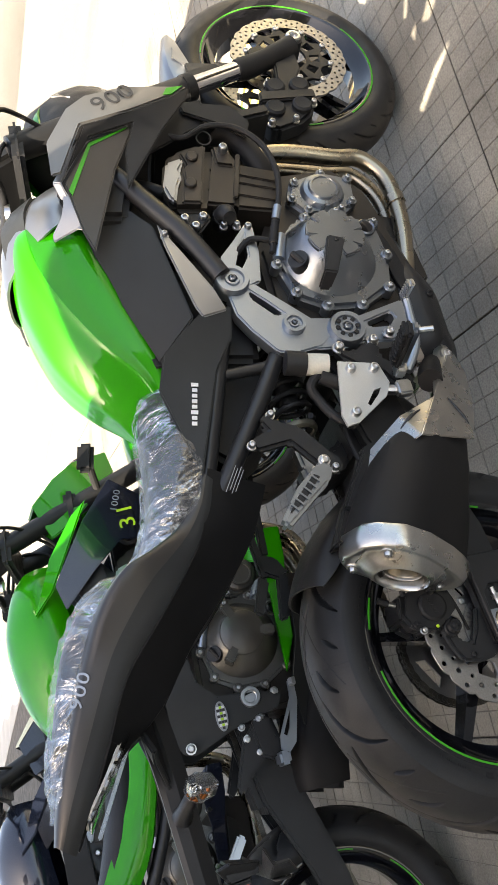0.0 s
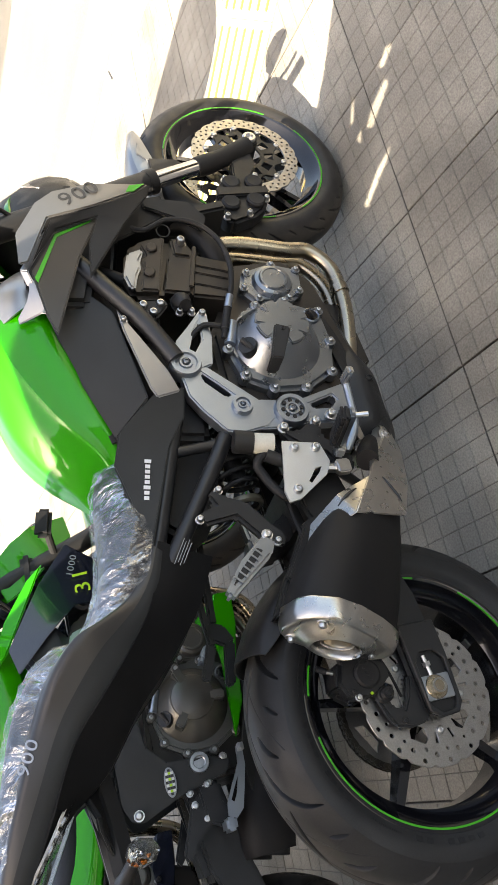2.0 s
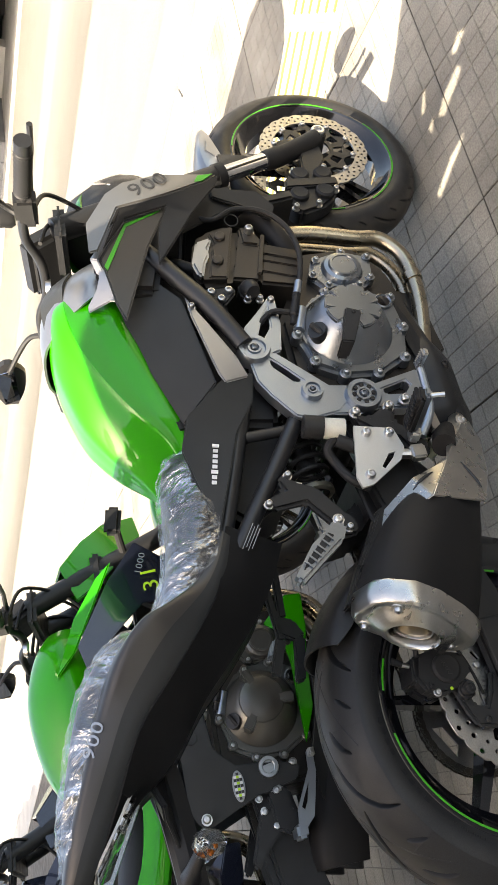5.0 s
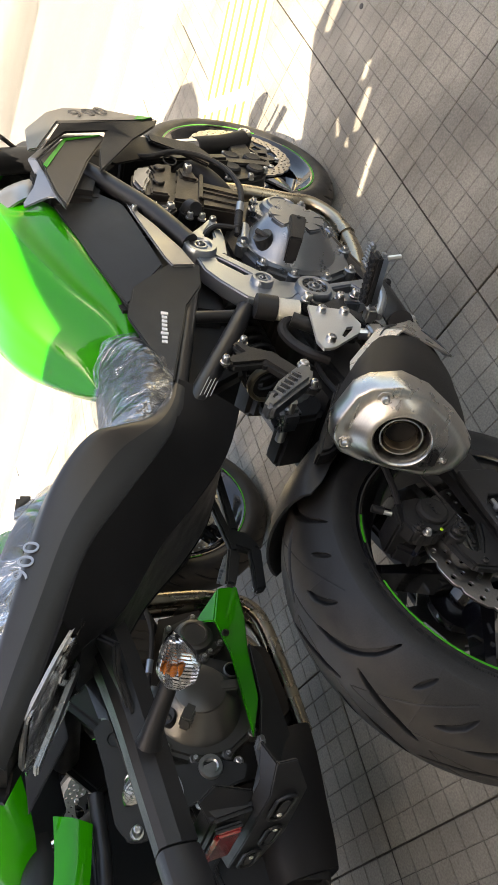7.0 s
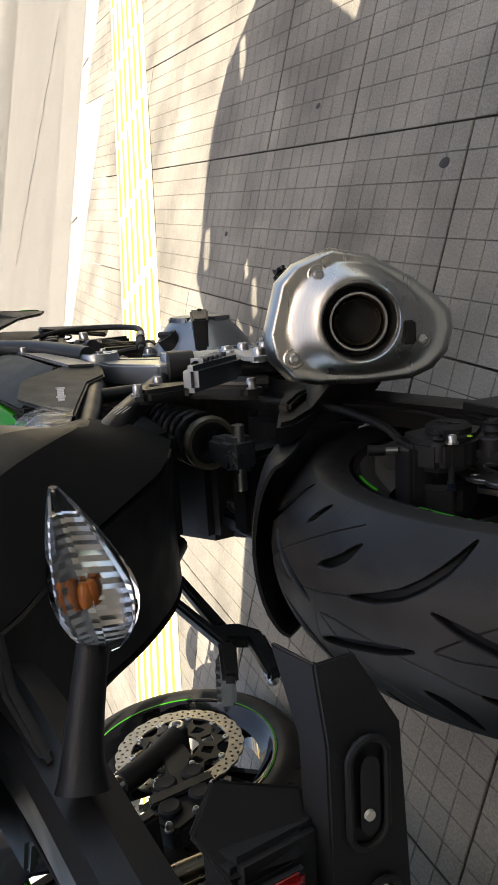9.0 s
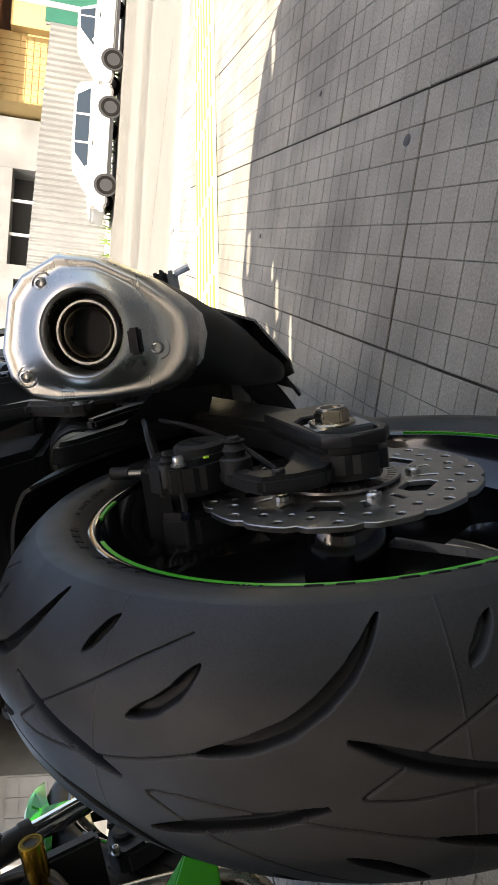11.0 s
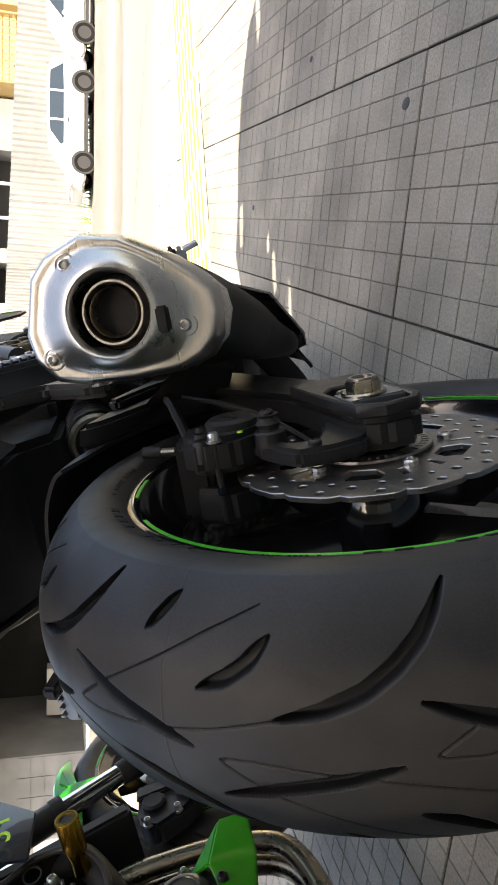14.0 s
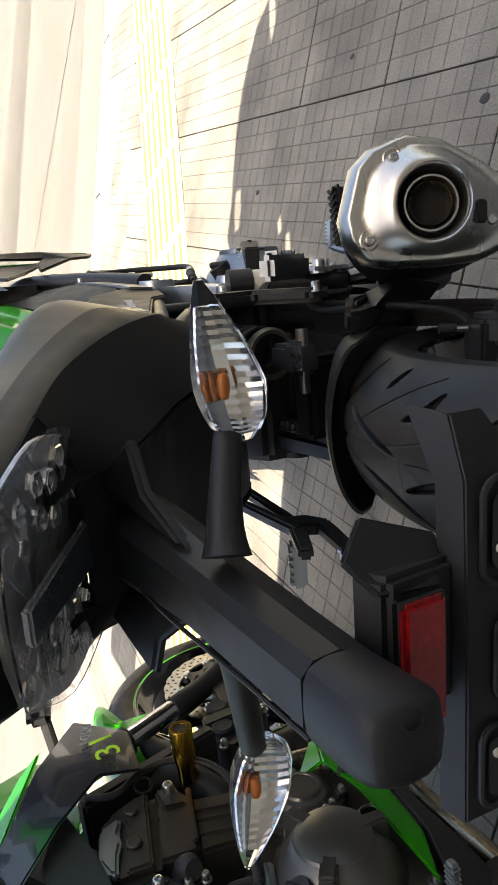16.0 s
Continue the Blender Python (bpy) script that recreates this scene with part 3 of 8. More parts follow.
# dark tar spots trodden into the tiles
for x, y, r in TAR_SPOTS:
    bm = lathe([(0.0, 0.0014), (r * 0.7, 0.0014), (r, 0.0)], (x, y, 0.001), (0, 0, 1), 14)
    rng = random.Random(int(x * 1000))
    for vtx in bm.verts:
        k = 1 + 0.25 * noise.noise(Vector((vtx.co.x * 60, vtx.co.y * 60, 1.0)))
        vtx.co.x, vtx.co.y = x + (vtx.co.x - x) * k * 1.5, y + (vtx.co.y - y) * k
    thing("tar_spot", bm, GROUT_DARK, "small dark tar spot on the grey tiles", "stain", "tar spots")
# ---- the motorcycle; its own axes: x ahead, y to its left, z up, rear axle over the origin ----
LEAN = 13.0
R_R, R_F = 0.316, 0.298
AX_R, AX_F = Vector((0, 0, R_R)), Vector((1.455, 0, R_F))


def tyre_mesh(c, R, crown, b_max, side, grooves, pitch, n_round, n_tread, lines=(), seams=(), dense=None):
    """A tyre turned about y: a round tread cut by pointed grooves and fine mould lines, and plain side walls to the bead."""
    tread = np.linspace(-b_max, b_max, n_tread)
    prof = [(crown * math.sin(b), R - crown * (1 - math.cos(b)), b) for b in tread]
    prof = [(-y, r, None) for y, r in side[::-1]] + prof + [(y, r, None) for y, r in side]
    m = len(prof)
    if dense:
        a0, a1, share = dense
        k = int(n_round * share)
        th = np.concatenate([np.linspace(a0, a1, k, endpoint=False), np.linspace(a1, a0 + TAU, n_round - k, endpoint=False)])
    else:
        th = np.linspace(0, TAU, n_round, endpoint=False)
    Y = np.array([p[0] for p in prof])[None, :] * np.ones((n_round, 1))
    Rr = np.array([p[1] for p in prof])[None, :] * np.ones((n_round, 1))
    w = np.array([np.nan if p[2] is None else p[2] * crown for p in prof])[None, :]
    s = (th * R)[:, None]
    P = pitch * R
    depth = np.zeros((n_round, m))
    cuts = [(path, width, dp, True) for path, width, dp in grooves] + [(path, 0.0011, 0.0016, False) for path in lines]
    for path, width, dp, pointed in cuts:
        for sign, shift in ((-1, 0.0), (1, 0.5)):
            pts = [np.array([(q + shift) * P, sign * v * crown * b_max]) for q, v in path]
            lens = [float(np.hypot(*(q1 - q0))) for q0, q1 in zip(pts, pts[1:])]
            total, run = sum(lens), 0.0
            for q0, q1, ln in zip(pts, pts[1:], lens):
                d = q1 - q0
                ds = (s - q0[0] + P * 0.5 - d[0] / 2) % P - P * 0.5 + d[0] / 2
                dw = w - q0[1]
                k = np.clip((ds * d[0] + dw * d[1]) / (d @ d), 0, 1)
                q = np.hypot(ds - k * d[0], dw - k * d[1])
                f = (run + k * ln) / total
                half = width * np.clip(4.2 * f * (1 - f) + 0.12, 0, 1) ** 0.6 if pointed else width
                cut = np.clip((half - q) / (0.0024 if pointed else 0.0009), 0, 1) ** (0.8 if pointed else 1) * dp
                depth = np.fmax(depth, np.nan_to_num(cut))
                run += ln
    for s0 in seams:
        ds = (s - s0 * P + math.pi * R) % (TAU * R) - math.pi * R
        ridge = np.clip((0.0008 - np.abs(ds)) / 0.0006, 0, 1) * 0.0005 * np.ones((1, m))
        depth = depth - np.where(depth > 0, 0, ridge)
    Rr = Rr - depth
    X = c.x + Rr * np.cos(th)[:, None]
    Z = c.z + Rr * np.sin(th)[:, None]
    verts = np.stack([X, Y + c.y, Z], -1).reshape(-1, 3)
    i, j = np.meshgrid(np.arange(n_round), np.arange(m - 1), indexing="ij")
    ni = (i + 1) % n_round
    faces = np.stack([i * m + j, i * m + j + 1, ni * m + j + 1, ni * m + j], -1).reshape(-1, 4)
    me = bpy.data.meshes.new("tyre")
    me.from_pydata(verts.tolist(), [], faces.tolist())
    me.shade_smooth()
    me.set_sharp_from_angle(angle=radians(50))
    # Per-vertex value, falling with groove depth, that drives the painted groove shade.
    groove_light = me.attributes.new("groove_light", "FLOAT", "POINT")
    groove_light.data.foreach_set("value", np.clip(1 - depth.reshape(-1) / 0.003, 0, 1).astype(np.float32))
    return me


REAR_GROOVES = [
    ([(0.638, 0.92), (0.600, 0.764), (0.556, 0.627), (0.495, 0.494), (0.423, 0.38), (0.328, 0.291), (0.213, 0.226)], 0.0054, 0.0078),
    ([(0.912, 0.86), (0.864, 0.711), (0.828, 0.61)], 0.0044, 0.0068),
    ([(0.200, 0.655), (0.146, 0.506), (0.092, 0.419), (0.018, 0.35)], 0.0052, 0.0072),
    ([(0.546, 0.315), (0.631, 0.247), (0.715, 0.184), (0.80, 0.13), (0.878, 0.085), (0.99, 0.012)], 0.0053, 0.0078),
]
REAR_LINES = [[(0.166, 0.82), (0.028, 0.658), (-0.126, 0.458), (-0.319, 0.226), (-0.425, 0.065), (-0.435, 0.042), (-0.42, 0.028), (-0.345, 0.02), (-0.124, 0.066), (0.057, 0.14), (0.214, 0.227)]]
REAR_SEAMS = [2.028 + 0.881 * k for k in range(-1, 7)]
FRONT_GROOVES = [
    ([(0.0, 0.75), (0.2, 0.55), (0.45, 0.35), (0.7, 0.25)], 0.0035, 0.0045),
    ([(0.55, 0.75), (0.75, 0.55)], 0.003, 0.004),
]


def petal_disc(cx, cz, r, inner, petals, rows, y, thick, wave=0.004):
    n = petals * 8
    out = [(cx + (r + wave * math.copysign(abs(math.sin(petals * a / 2)) ** 0.7, 1) - wave) * math.cos(a), cz + (r + wave * abs(math.sin(petals * a / 2)) ** 0.7 - wave) * math.sin(a)) for a in (TAU * i / n for i in range(n))]
    loops = [out, ring(cx, cz, inner, 40)]
    for rr, count, hole, a0 in rows:
        for i in range(count):
            a = a0 + TAU * i / count
            loops.append(ring(cx + rr * math.cos(a), cz + rr * math.sin(a), hole, 8))
    return plate(loops, y, thick)


def spoke_bar(c, a, r0, r1, w0, w1, y0, y1, d0, d1):
    """One tapered spoke from the hub to the rim, at angle a."""
    ca, sa = math.cos(a), math.sin(a)
    bm = bmesh.new()
    vs = []
    for r, w, y, d in ((r0, w0, y0, d0), ((r0 + r1) / 2, (w0 + w1) * 0.46, (y0 + y1) / 2, (d0 + d1) / 2), (r1, w1, y1, d1)):
        for sw, sy in ((-1, -1), (1, -1), (1, 1), (-1, 1)):
            x, z = r * ca - sw * w / 2 * sa, r * sa + sw * w / 2 * ca
            vs.append(bm.verts.new((c.x + x, y + sy * d / 2, c.z + z)))
    bm.faces.new(vs[0:4][::-1])
    bm.faces.new(vs[8:12])
    for k in (0, 4):
        for i in range(4):
            j = (i + 1) % 4
            bm.faces.new((vs[k + i], vs[k + j], vs[k + 4 + j], vs[k + 4 + i]))
    return rounded(bm, 0.003)


def rim_part(parent, c, half, flange, name):
    b = flange - 0.006
    prof = [(flange - 0.004, half + 0.0022), (flange, half + 0.0014), (flange + 0.002, half - 0.0015), (b, half - 0.008), (b - 0.004, half * 0.62), (b - 0.028, half * 0.4), (b - 0.028, -half * 0.4), (b - 0.004, -half * 0.62), (b, -half + 0.008), (flange + 0.002, -half + 0.0015), (flange, -half - 0.0014), (flange - 0.004, -half - 0.0022), (flange - 0.008, -half - 0.001),
            (flange - 0.012, -half + 0.002), (b - 0.014, -half * 0.66), (b - 0.036, -half * 0.42), (b - 0.036, half * 0.42), (b - 0.014, half * 0.66), (flange - 0.012, half - 0.002), (flange - 0.008, half + 0.001)]
    return part(name, lathe(prof, c, (0, 1, 0), 96, closed=True), GLOSS_BLACK, parent, "gloss black cast wheel rim")


def stripes(rim, c, half, r, arcs, both=True):
    for sgn in ((-1, 1) if both else (-1,)):
        for a0, a1 in arcs:
            y = sgn * (half + 0.0030)
            bm = lathe([(r - 0.0019, y), (r + 0.0019, y), (r + 0.0019, y - sgn * 0.003), (r - 0.0019, y - sgn * 0.003)], (c.x, 0, c.z), (0, 1, 0), 40, closed=True, arc=radians(a1 - a0), start=radians(-a1))
            part("rim_stripe", bm, GREEN_MARK, rim, "bright green pinstripe")


_tyres = {}


def rear_wheel(p, fine=False):
    side = [(0.0895, R_R - 0.060), (0.0905, R_R - 0.068), (0.087, R_R - 0.080), (0.0785, R_R - 0.093)]
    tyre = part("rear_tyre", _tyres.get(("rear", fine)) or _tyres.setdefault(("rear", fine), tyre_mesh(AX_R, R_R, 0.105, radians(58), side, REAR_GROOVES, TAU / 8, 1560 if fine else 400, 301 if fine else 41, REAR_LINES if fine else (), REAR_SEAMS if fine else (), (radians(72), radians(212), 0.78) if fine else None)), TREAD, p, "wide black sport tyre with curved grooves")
    rim = rim_part(p, AX_R, 0.079, 0.2275, "rear_rim")
    stripes(rim, AX_R, 0.0770, 0.2180, ((66, 80), (98, 200), (276, 320), (345, 356)))
    part("hub", lathe([(0.0, -0.062), (0.03, -0.062), (0.034, -0.05), (0.045, -0.03), (0.045, 0.03), (0.06, 0.05), (0.06, 0.062), (0.0, 0.062)], AX_R, (0, 1, 0), 32), GLOSS_BLACK, rim)
    for k in range(5):
        part("spoke", spoke_bar(AX_R, radians(153 - 72 * k), 0.035, 0.196, 0.026, 0.015, 0.0, -0.004, 0.060, 0.034), GLOSS_BLACK, rim)
    n = 15 * 12
    wave = [0.1255 - 0.0042 * (1 - min(1.0, 2.2 * abs(math.sin(15 * math.pi * i / n)))) for i in range(n)]
    loops = [[(wave[i] * math.cos(TAU * i / n), R_R + wave[i] * math.sin(TAU * i / n)) for i in range(n)], ring(0, R_R, 0.037, 40)]
    for k in range(30):
        w = TAU * (k + 0.25) / 30
        rr = 0.1155 if k % 2 else 0.104
        loops.append(ring(rr * math.cos(w), R_R + rr * math.sin(w), 0.0041, 10))
        if k % 2:
            loops.append(ring(0.097 * math.cos(w + 0.02), R_R + 0.097 * math.sin(w + 0.02), 0.0032, 8))
    for k in range(5):
        a = radians(10 + 72 * k)
        loops.append([(r * math.cos(a + d), R_R + r * math.sin(a + d)) for r, d in ((0.062, -0.26), (0.076, -0.30), (0.0875, -0.22), (0.0875, 0.10), (0.078, 0.16), (0.062, 0.08))])
        for da in (0.36, -0.50):
            loops.append([(r * math.cos(a + da + d), R_R + r * math.sin(a + da + d)) for r, d in ((0.069, -0.035), (0.086, -0.03), (0.086, 0.03), (0.069, 0.035))])
    disc = part("rear_disc", rounded(plate(loops, -0.0845, 0.005), 0.0007, 1, 60), DISC, p, "drilled petal-shaped steel brake disc")
    slots = [ring(0, R_R, 0.054, 60), ring(0, R_R, 0.037, 40)]
    for k in range(40):
        a = TAU * k / 40
        slots.append([(r * math.cos(a + d), R_R + r * math.sin(a + d)) for r, d in ((0.043, -0.03), (0.0505, -0.03), (0.0505, 0.03), (0.043, 0.03))])
    part("sensor_ring", plate(slots, -0.0895, 0.0025), DISC, disc, "slotted steel sensor ring")
    for k in range(5):
        a = radians(40 + 72 * k)
        bolt(disc, 0.066 * math.cos(a), -0.0865, R_R + 0.066 * math.sin(a), 0.0068, h=0.0035)
    if fine:
        for a0, a1, count, h in ((92, 128, 9, 0.007), (136, 149, 14, 0.0035), (156, 192, 8, 0.009), (200, 226, 12, 0.004), (60, 82, 12, 0.004)):
            for k in range(count):
                if (k * 7 + int(a0)) % 5 == 0:
                    continue
                a = radians(a0 + (a1 - a0) * k / count)
                mk = part("sidewall_mark", box(0, 0, 0, h, radians(a1 - a0) / count * 0.235 * 0.62, 0.0014, 0.0004), SOFT_RUBBER, tyre)
                mk.matrix_local = Matrix.Translation((0.2365 * math.cos(a), -0.0872, R_R + 0.2365 * math.sin(a))) @ upright(0, 0, 0, (math.cos(a), -0.38, math.sin(a)), (-math.sin(a), 0, math.cos(a)))
    # chain side
    teeth = 43
    out = [((0.105 + (0.0045 if i % 4 in (1, 2) else -0.004)) * math.cos(TAU * i / (4 * teeth)), R_R + (0.105 + (0.0045 if i % 4 in (1, 2) else -0.004)) * math.sin(TAU * i / (4 * teeth))) for i in range(4 * teeth)]
    loops = [out, ring(0, R_R, 0.05, 30)]
    for k in range(6):
        a = TAU * k / 6
        loops.append([(r * math.cos(a + d), R_R + r * math.sin(a + d)) for r, d in ((0.07, -0.3), (0.09, -0.36), (0.09, 0.36), (0.07, 0.3))])
    part("sprocket", plate(loops, 0.078, 0.006), DISC, p, "toothed rear sprocket")
    path = []
    for i in range(0, 40):
        a = radians(80 + 200 * i / 39)
        path.append((0.108 * math.cos(a), R_R + 0.108 * math.sin(a)))
    for i in range(1, 36):
        t = i / 36
        path.append((path[39][0] * (1 - t) + 0.60 * t, path[39][1] * (1 - t) + 0.40 * t))
    for i in range(1, 36):
        t = i / 36
        path.append((0.60 * (1 - t) + path[0][0] * t, 0.475 * (1 - t) + path[0][1] * t))
    bms = []
    for i in range(len(path)):
        (x0, z0), (x1, z1) = path[i], path[(i + 1) % len(path)]
        l = math.hypot(x1 - x0, z1 - z0)
        yy = 0.0065 if i % 2 else 0.009
        for sg in (-1, 1):
            bms.append(box((x0 + x1) / 2, 0.081 + sg * yy, (z0 + z1) / 2, l * 1.15, 0.002, 0.013, 0.0, (0, -math.degrees(math.atan2(z1 - z0, x1 - x0)), 0)))
        bms.append(lathe([(0.0, -0.012), (0.0045, -0.012), (0.0045, 0.012), (0.0, 0.012)], (x0, 0.081, z0), (0, 1, 0), 8))
    part("chain", join(*bms), CHAIN, p, "oily drive chain")


def front_wheel(p, stand_in=False):
    side = [(0.0585, R_F - 0.044), (0.0595, R_F - 0.052), (0.0565, R_F - 0.062), (0.052, R_F - 0.072)]
    part("front_tyre", _tyres.get("front") or _tyres.setdefault("front", tyre_mesh(AX_F, R_F, 0.063, radians(66), side, FRONT_GROOVES, TAU / 16, 900, 61)), TREAD, p, "black front tyre with short curved grooves")
    rim = rim_part(p, AX_F, 0.051, 0.226, "front_rim")
    stripes(rim, AX_F, 0.051, 0.2225, ((135, 189), (-29, 79), (-147, -55)))
    part("hub", lathe([(0.0, -0.05), (0.028, -0.05), (0.032, 0.0), (0.028, 0.05), (0.0, 0.05)], AX_F, (0, 1, 0), 28), GLOSS_BLACK, rim)
    for k in range(5):
        a = radians(8 + 72 * k)
        for da in (-7, 7):
            part("spoke", spoke_bar(AX_F, a + radians(da), 0.026, 0.198, 0.02, 0.014, 0.0, 0.0, 0.045, 0.026), GLOSS_BLACK, rim)
    for sg in (-1, 1):
        rows = [(0.142, 30, 0.0036, 0.0), (0.133, 30, 0.0036, 0.105), (0.124, 30, 0.0034, 0.0)]
        disc = part("front_disc", petal_disc(AX_F.x, AX_F.z, 0.150, 0.114, 24, rows, sg * 0.066 - 0.0025, 0.005), DISC, p, "drilled petal-shaped steel brake disc")
        car = [[(AX_F.x + (0.105 if i % 4 < 2 else 0.088) * math.cos(TAU * i / 40), AX_F.z + (0.105 if i % 4 < 2 else 0.088) * math.sin(TAU * i / 40)) for i in range(40)], ring(AX_F.x, AX_F.z, 0.045, 24)]
        for k in range(10):
            a = TAU * (k + 0.35) / 10
            car.append([(AX_F.x + r * math.cos(a + d), AX_F.z + r * math.sin(a + d)) for r, d in ((0.055, -0.18), (0.082, -0.17), (0.082, 0.17), (0.055, 0.18))])
        part("disc_carrier", plate(car, sg * 0.066 - 0.003, 0.006), BLACK, disc)
        for k in range(10):
            a = TAU * (k + 0.1) / 10
            bolt(disc, AX_F.x + 0.109 * math.cos(a), sg * 0.069, AX_F.z + 0.109 * math.sin(a), 0.008, (0, sg, 0), h=0.004)


def caliper_front(p, sg, label="black radial brake caliper"):
    y = sg * 0.088
    prof = [(1.335, 0.395), (1.325, 0.30), (1.30, 0.285), (1.215, 0.285), (1.19, 0.315), (1.185, 0.39), (1.21, 0.42), (1.30, 0.42)]
    c = part("front_caliper", prism([(1.302, 0.412), (1.318, 0.392), (1.330, 0.367), (1.322, 0.308), (1.275, 0.292), (1.230, 0.298), (1.200, 0.318), (1.178, 0.345), (1.155, 0.405), (1.170, 0.428), (1.195, 0.440), (1.25, 0.432)], y - 0.024, y + 0.024, 0.008), BLACK, p, label)
    for x, z in ((1.290, 0.385), (1.292, 0.325), (1.218, 0.402), (1.226, 0.335)):
        part("piston_cap", lathe([(0.024, 0.0), (0.024, 0.010), (0.019, 0.014), (0.012, 0.013), (0.0, 0.013)], (x, y + sg * 0.022, z), (0, sg, 0), 20), BLACK_MATT, c)
    part("caliper_bridge", prism([(1.272, 0.430), (1.238, 0.434), (1.245, 0.295), (1.275, 0.294)], y + sg * 0.020, y + sg * 0.034, 0.004), BLACK, c)
    part("brake_pad", box(1.262, y - sg * 0.02, 0.35, 0.10, 0.022, 0.06, 0.003), STEEL, c)
    for x, z in ((1.308, 0.398), (1.318, 0.315), (1.236, 0.303), (1.175, 0.420), (1.262, 0.42), (1.185, 0.36)):
        bolt(c, x, y + sg * 0.028, z, 0.0075, (0, sg, 0))
    part("caliper_bracket", prism([(1.40, 0.36), (1.44, 0.33), (1.43, 0.30), (1.36, 0.30), (1.31, 0.33), (1.32, 0.37)], sg * 0.085, sg * 0.108, 0.004), BLACK, c)
    return c


def fork(p, tube_mat=BLACK):
    """Upside-down fork: dark outer tube above, bright slider below, axle clamp."""
    for sg in (-1, 1):
        y = sg * 0.105
        top, low = Vector((1.135, y, 1.0)), Vector((1.413, y, 0.335))
        d = (low - top)
        a, b = top + d * 0.62, top + d * 0.84
        leg = part("fork_leg", tube([top, a], 0.029, 20, 1), tube_mat, p, "dark outer fork tube")
        part("fork_collar", tube([a - d * 0.02, a + d * 0.012], 0.0315, 20, 1), BLACK_MATT, leg)
        part("fork_slider", tube([a, b], 0.0215, 20, 1), CHROME, leg, "bright chromed fork slider")
        part("axle_clamp", tube([b - d * 0.03, b + d * 0.05, (1.442, y, 0.305)], 0.026, 16, 4, radii=[0.025, 0.027, 0.024, 0.028]), BLACK_MATT, leg)
        part("axle_end", lathe([(0.0, -0.004), (0.010, -0.004), (0.011, 0.004), (0.016, 0.004), (0.019, 0.0), (0.019, -0.012)], (1.455, sg * 0.126, 0.298), (0, sg, 0), 20), STEEL, leg, "hollow steel axle end")
    part("axle", tube([(1.455, -0.12, 0.298), (1.455, 0.12, 0.298)], 0.024, 16, 1), BLACK_MATT, p)
    for z, h in ((0.80, 0.035), (0.985, 0.025)):
        x = 1.135 + (1.0 - z) * 0.418
        part("fork_yoke", prism([(x - 0.06, z - h / 2), (x + 0.045, z - h / 2), (x + 0.045, z + h / 2), (x - 0.06, z + h / 2)], -0.14, 0.14, 0.01), BLACK, p)


def front_fender(p, paint, label):
    """A narrow fender hugging the tyre, its front corner turned up, with a stay down each fork leg."""
    rows = []
    for a, lift, w, d in ((64, 0.030, 0.030, 0.006), (72, 0.022, 0.050, 0.022), (84, 0.020, 0.064, 0.040), (96, 0.020, 0.068, 0.050), (108, 0.020, 0.066, 0.046), (120, 0.022, 0.056, 0.020), (130, 0.026, 0.036, 0.006)):
        r = R_F + lift - 0.006
        ca, sa = math.cos(radians(a)), math.sin(radians(a))

        def at(rr, y):
            return (AX_F.x + ca * rr, y, AX_F.z + sa * rr)

        rows.append([at(r - d, -w - 0.004), at(r, -w), at(r + 0.010, -w * 0.45), at(r + 0.010, w * 0.45), at(r, w), at(r - d, w + 0.004)])
    f = part("front_fender", skin(rows, n=4, m=3, thick=0.004), paint, p, label)
    for sg in (-1, 1):
        part("fender_stay", prism([(1.425, 0.575), (1.355, 0.575), (1.372, 0.505), (1.395, 0.47), (1.42, 0.50)], sg * 0.074, sg * 0.083, 0.004), paint if paint is GREEN else BLACK, f)
        part("fender_blade", prism([(1.50, 0.592), (1.435, 0.575), (1.40, 0.535), (1.415, 0.57), (1.45, 0.60)], sg * 0.066, sg * 0.075, 0.003), paint, f)
    return f


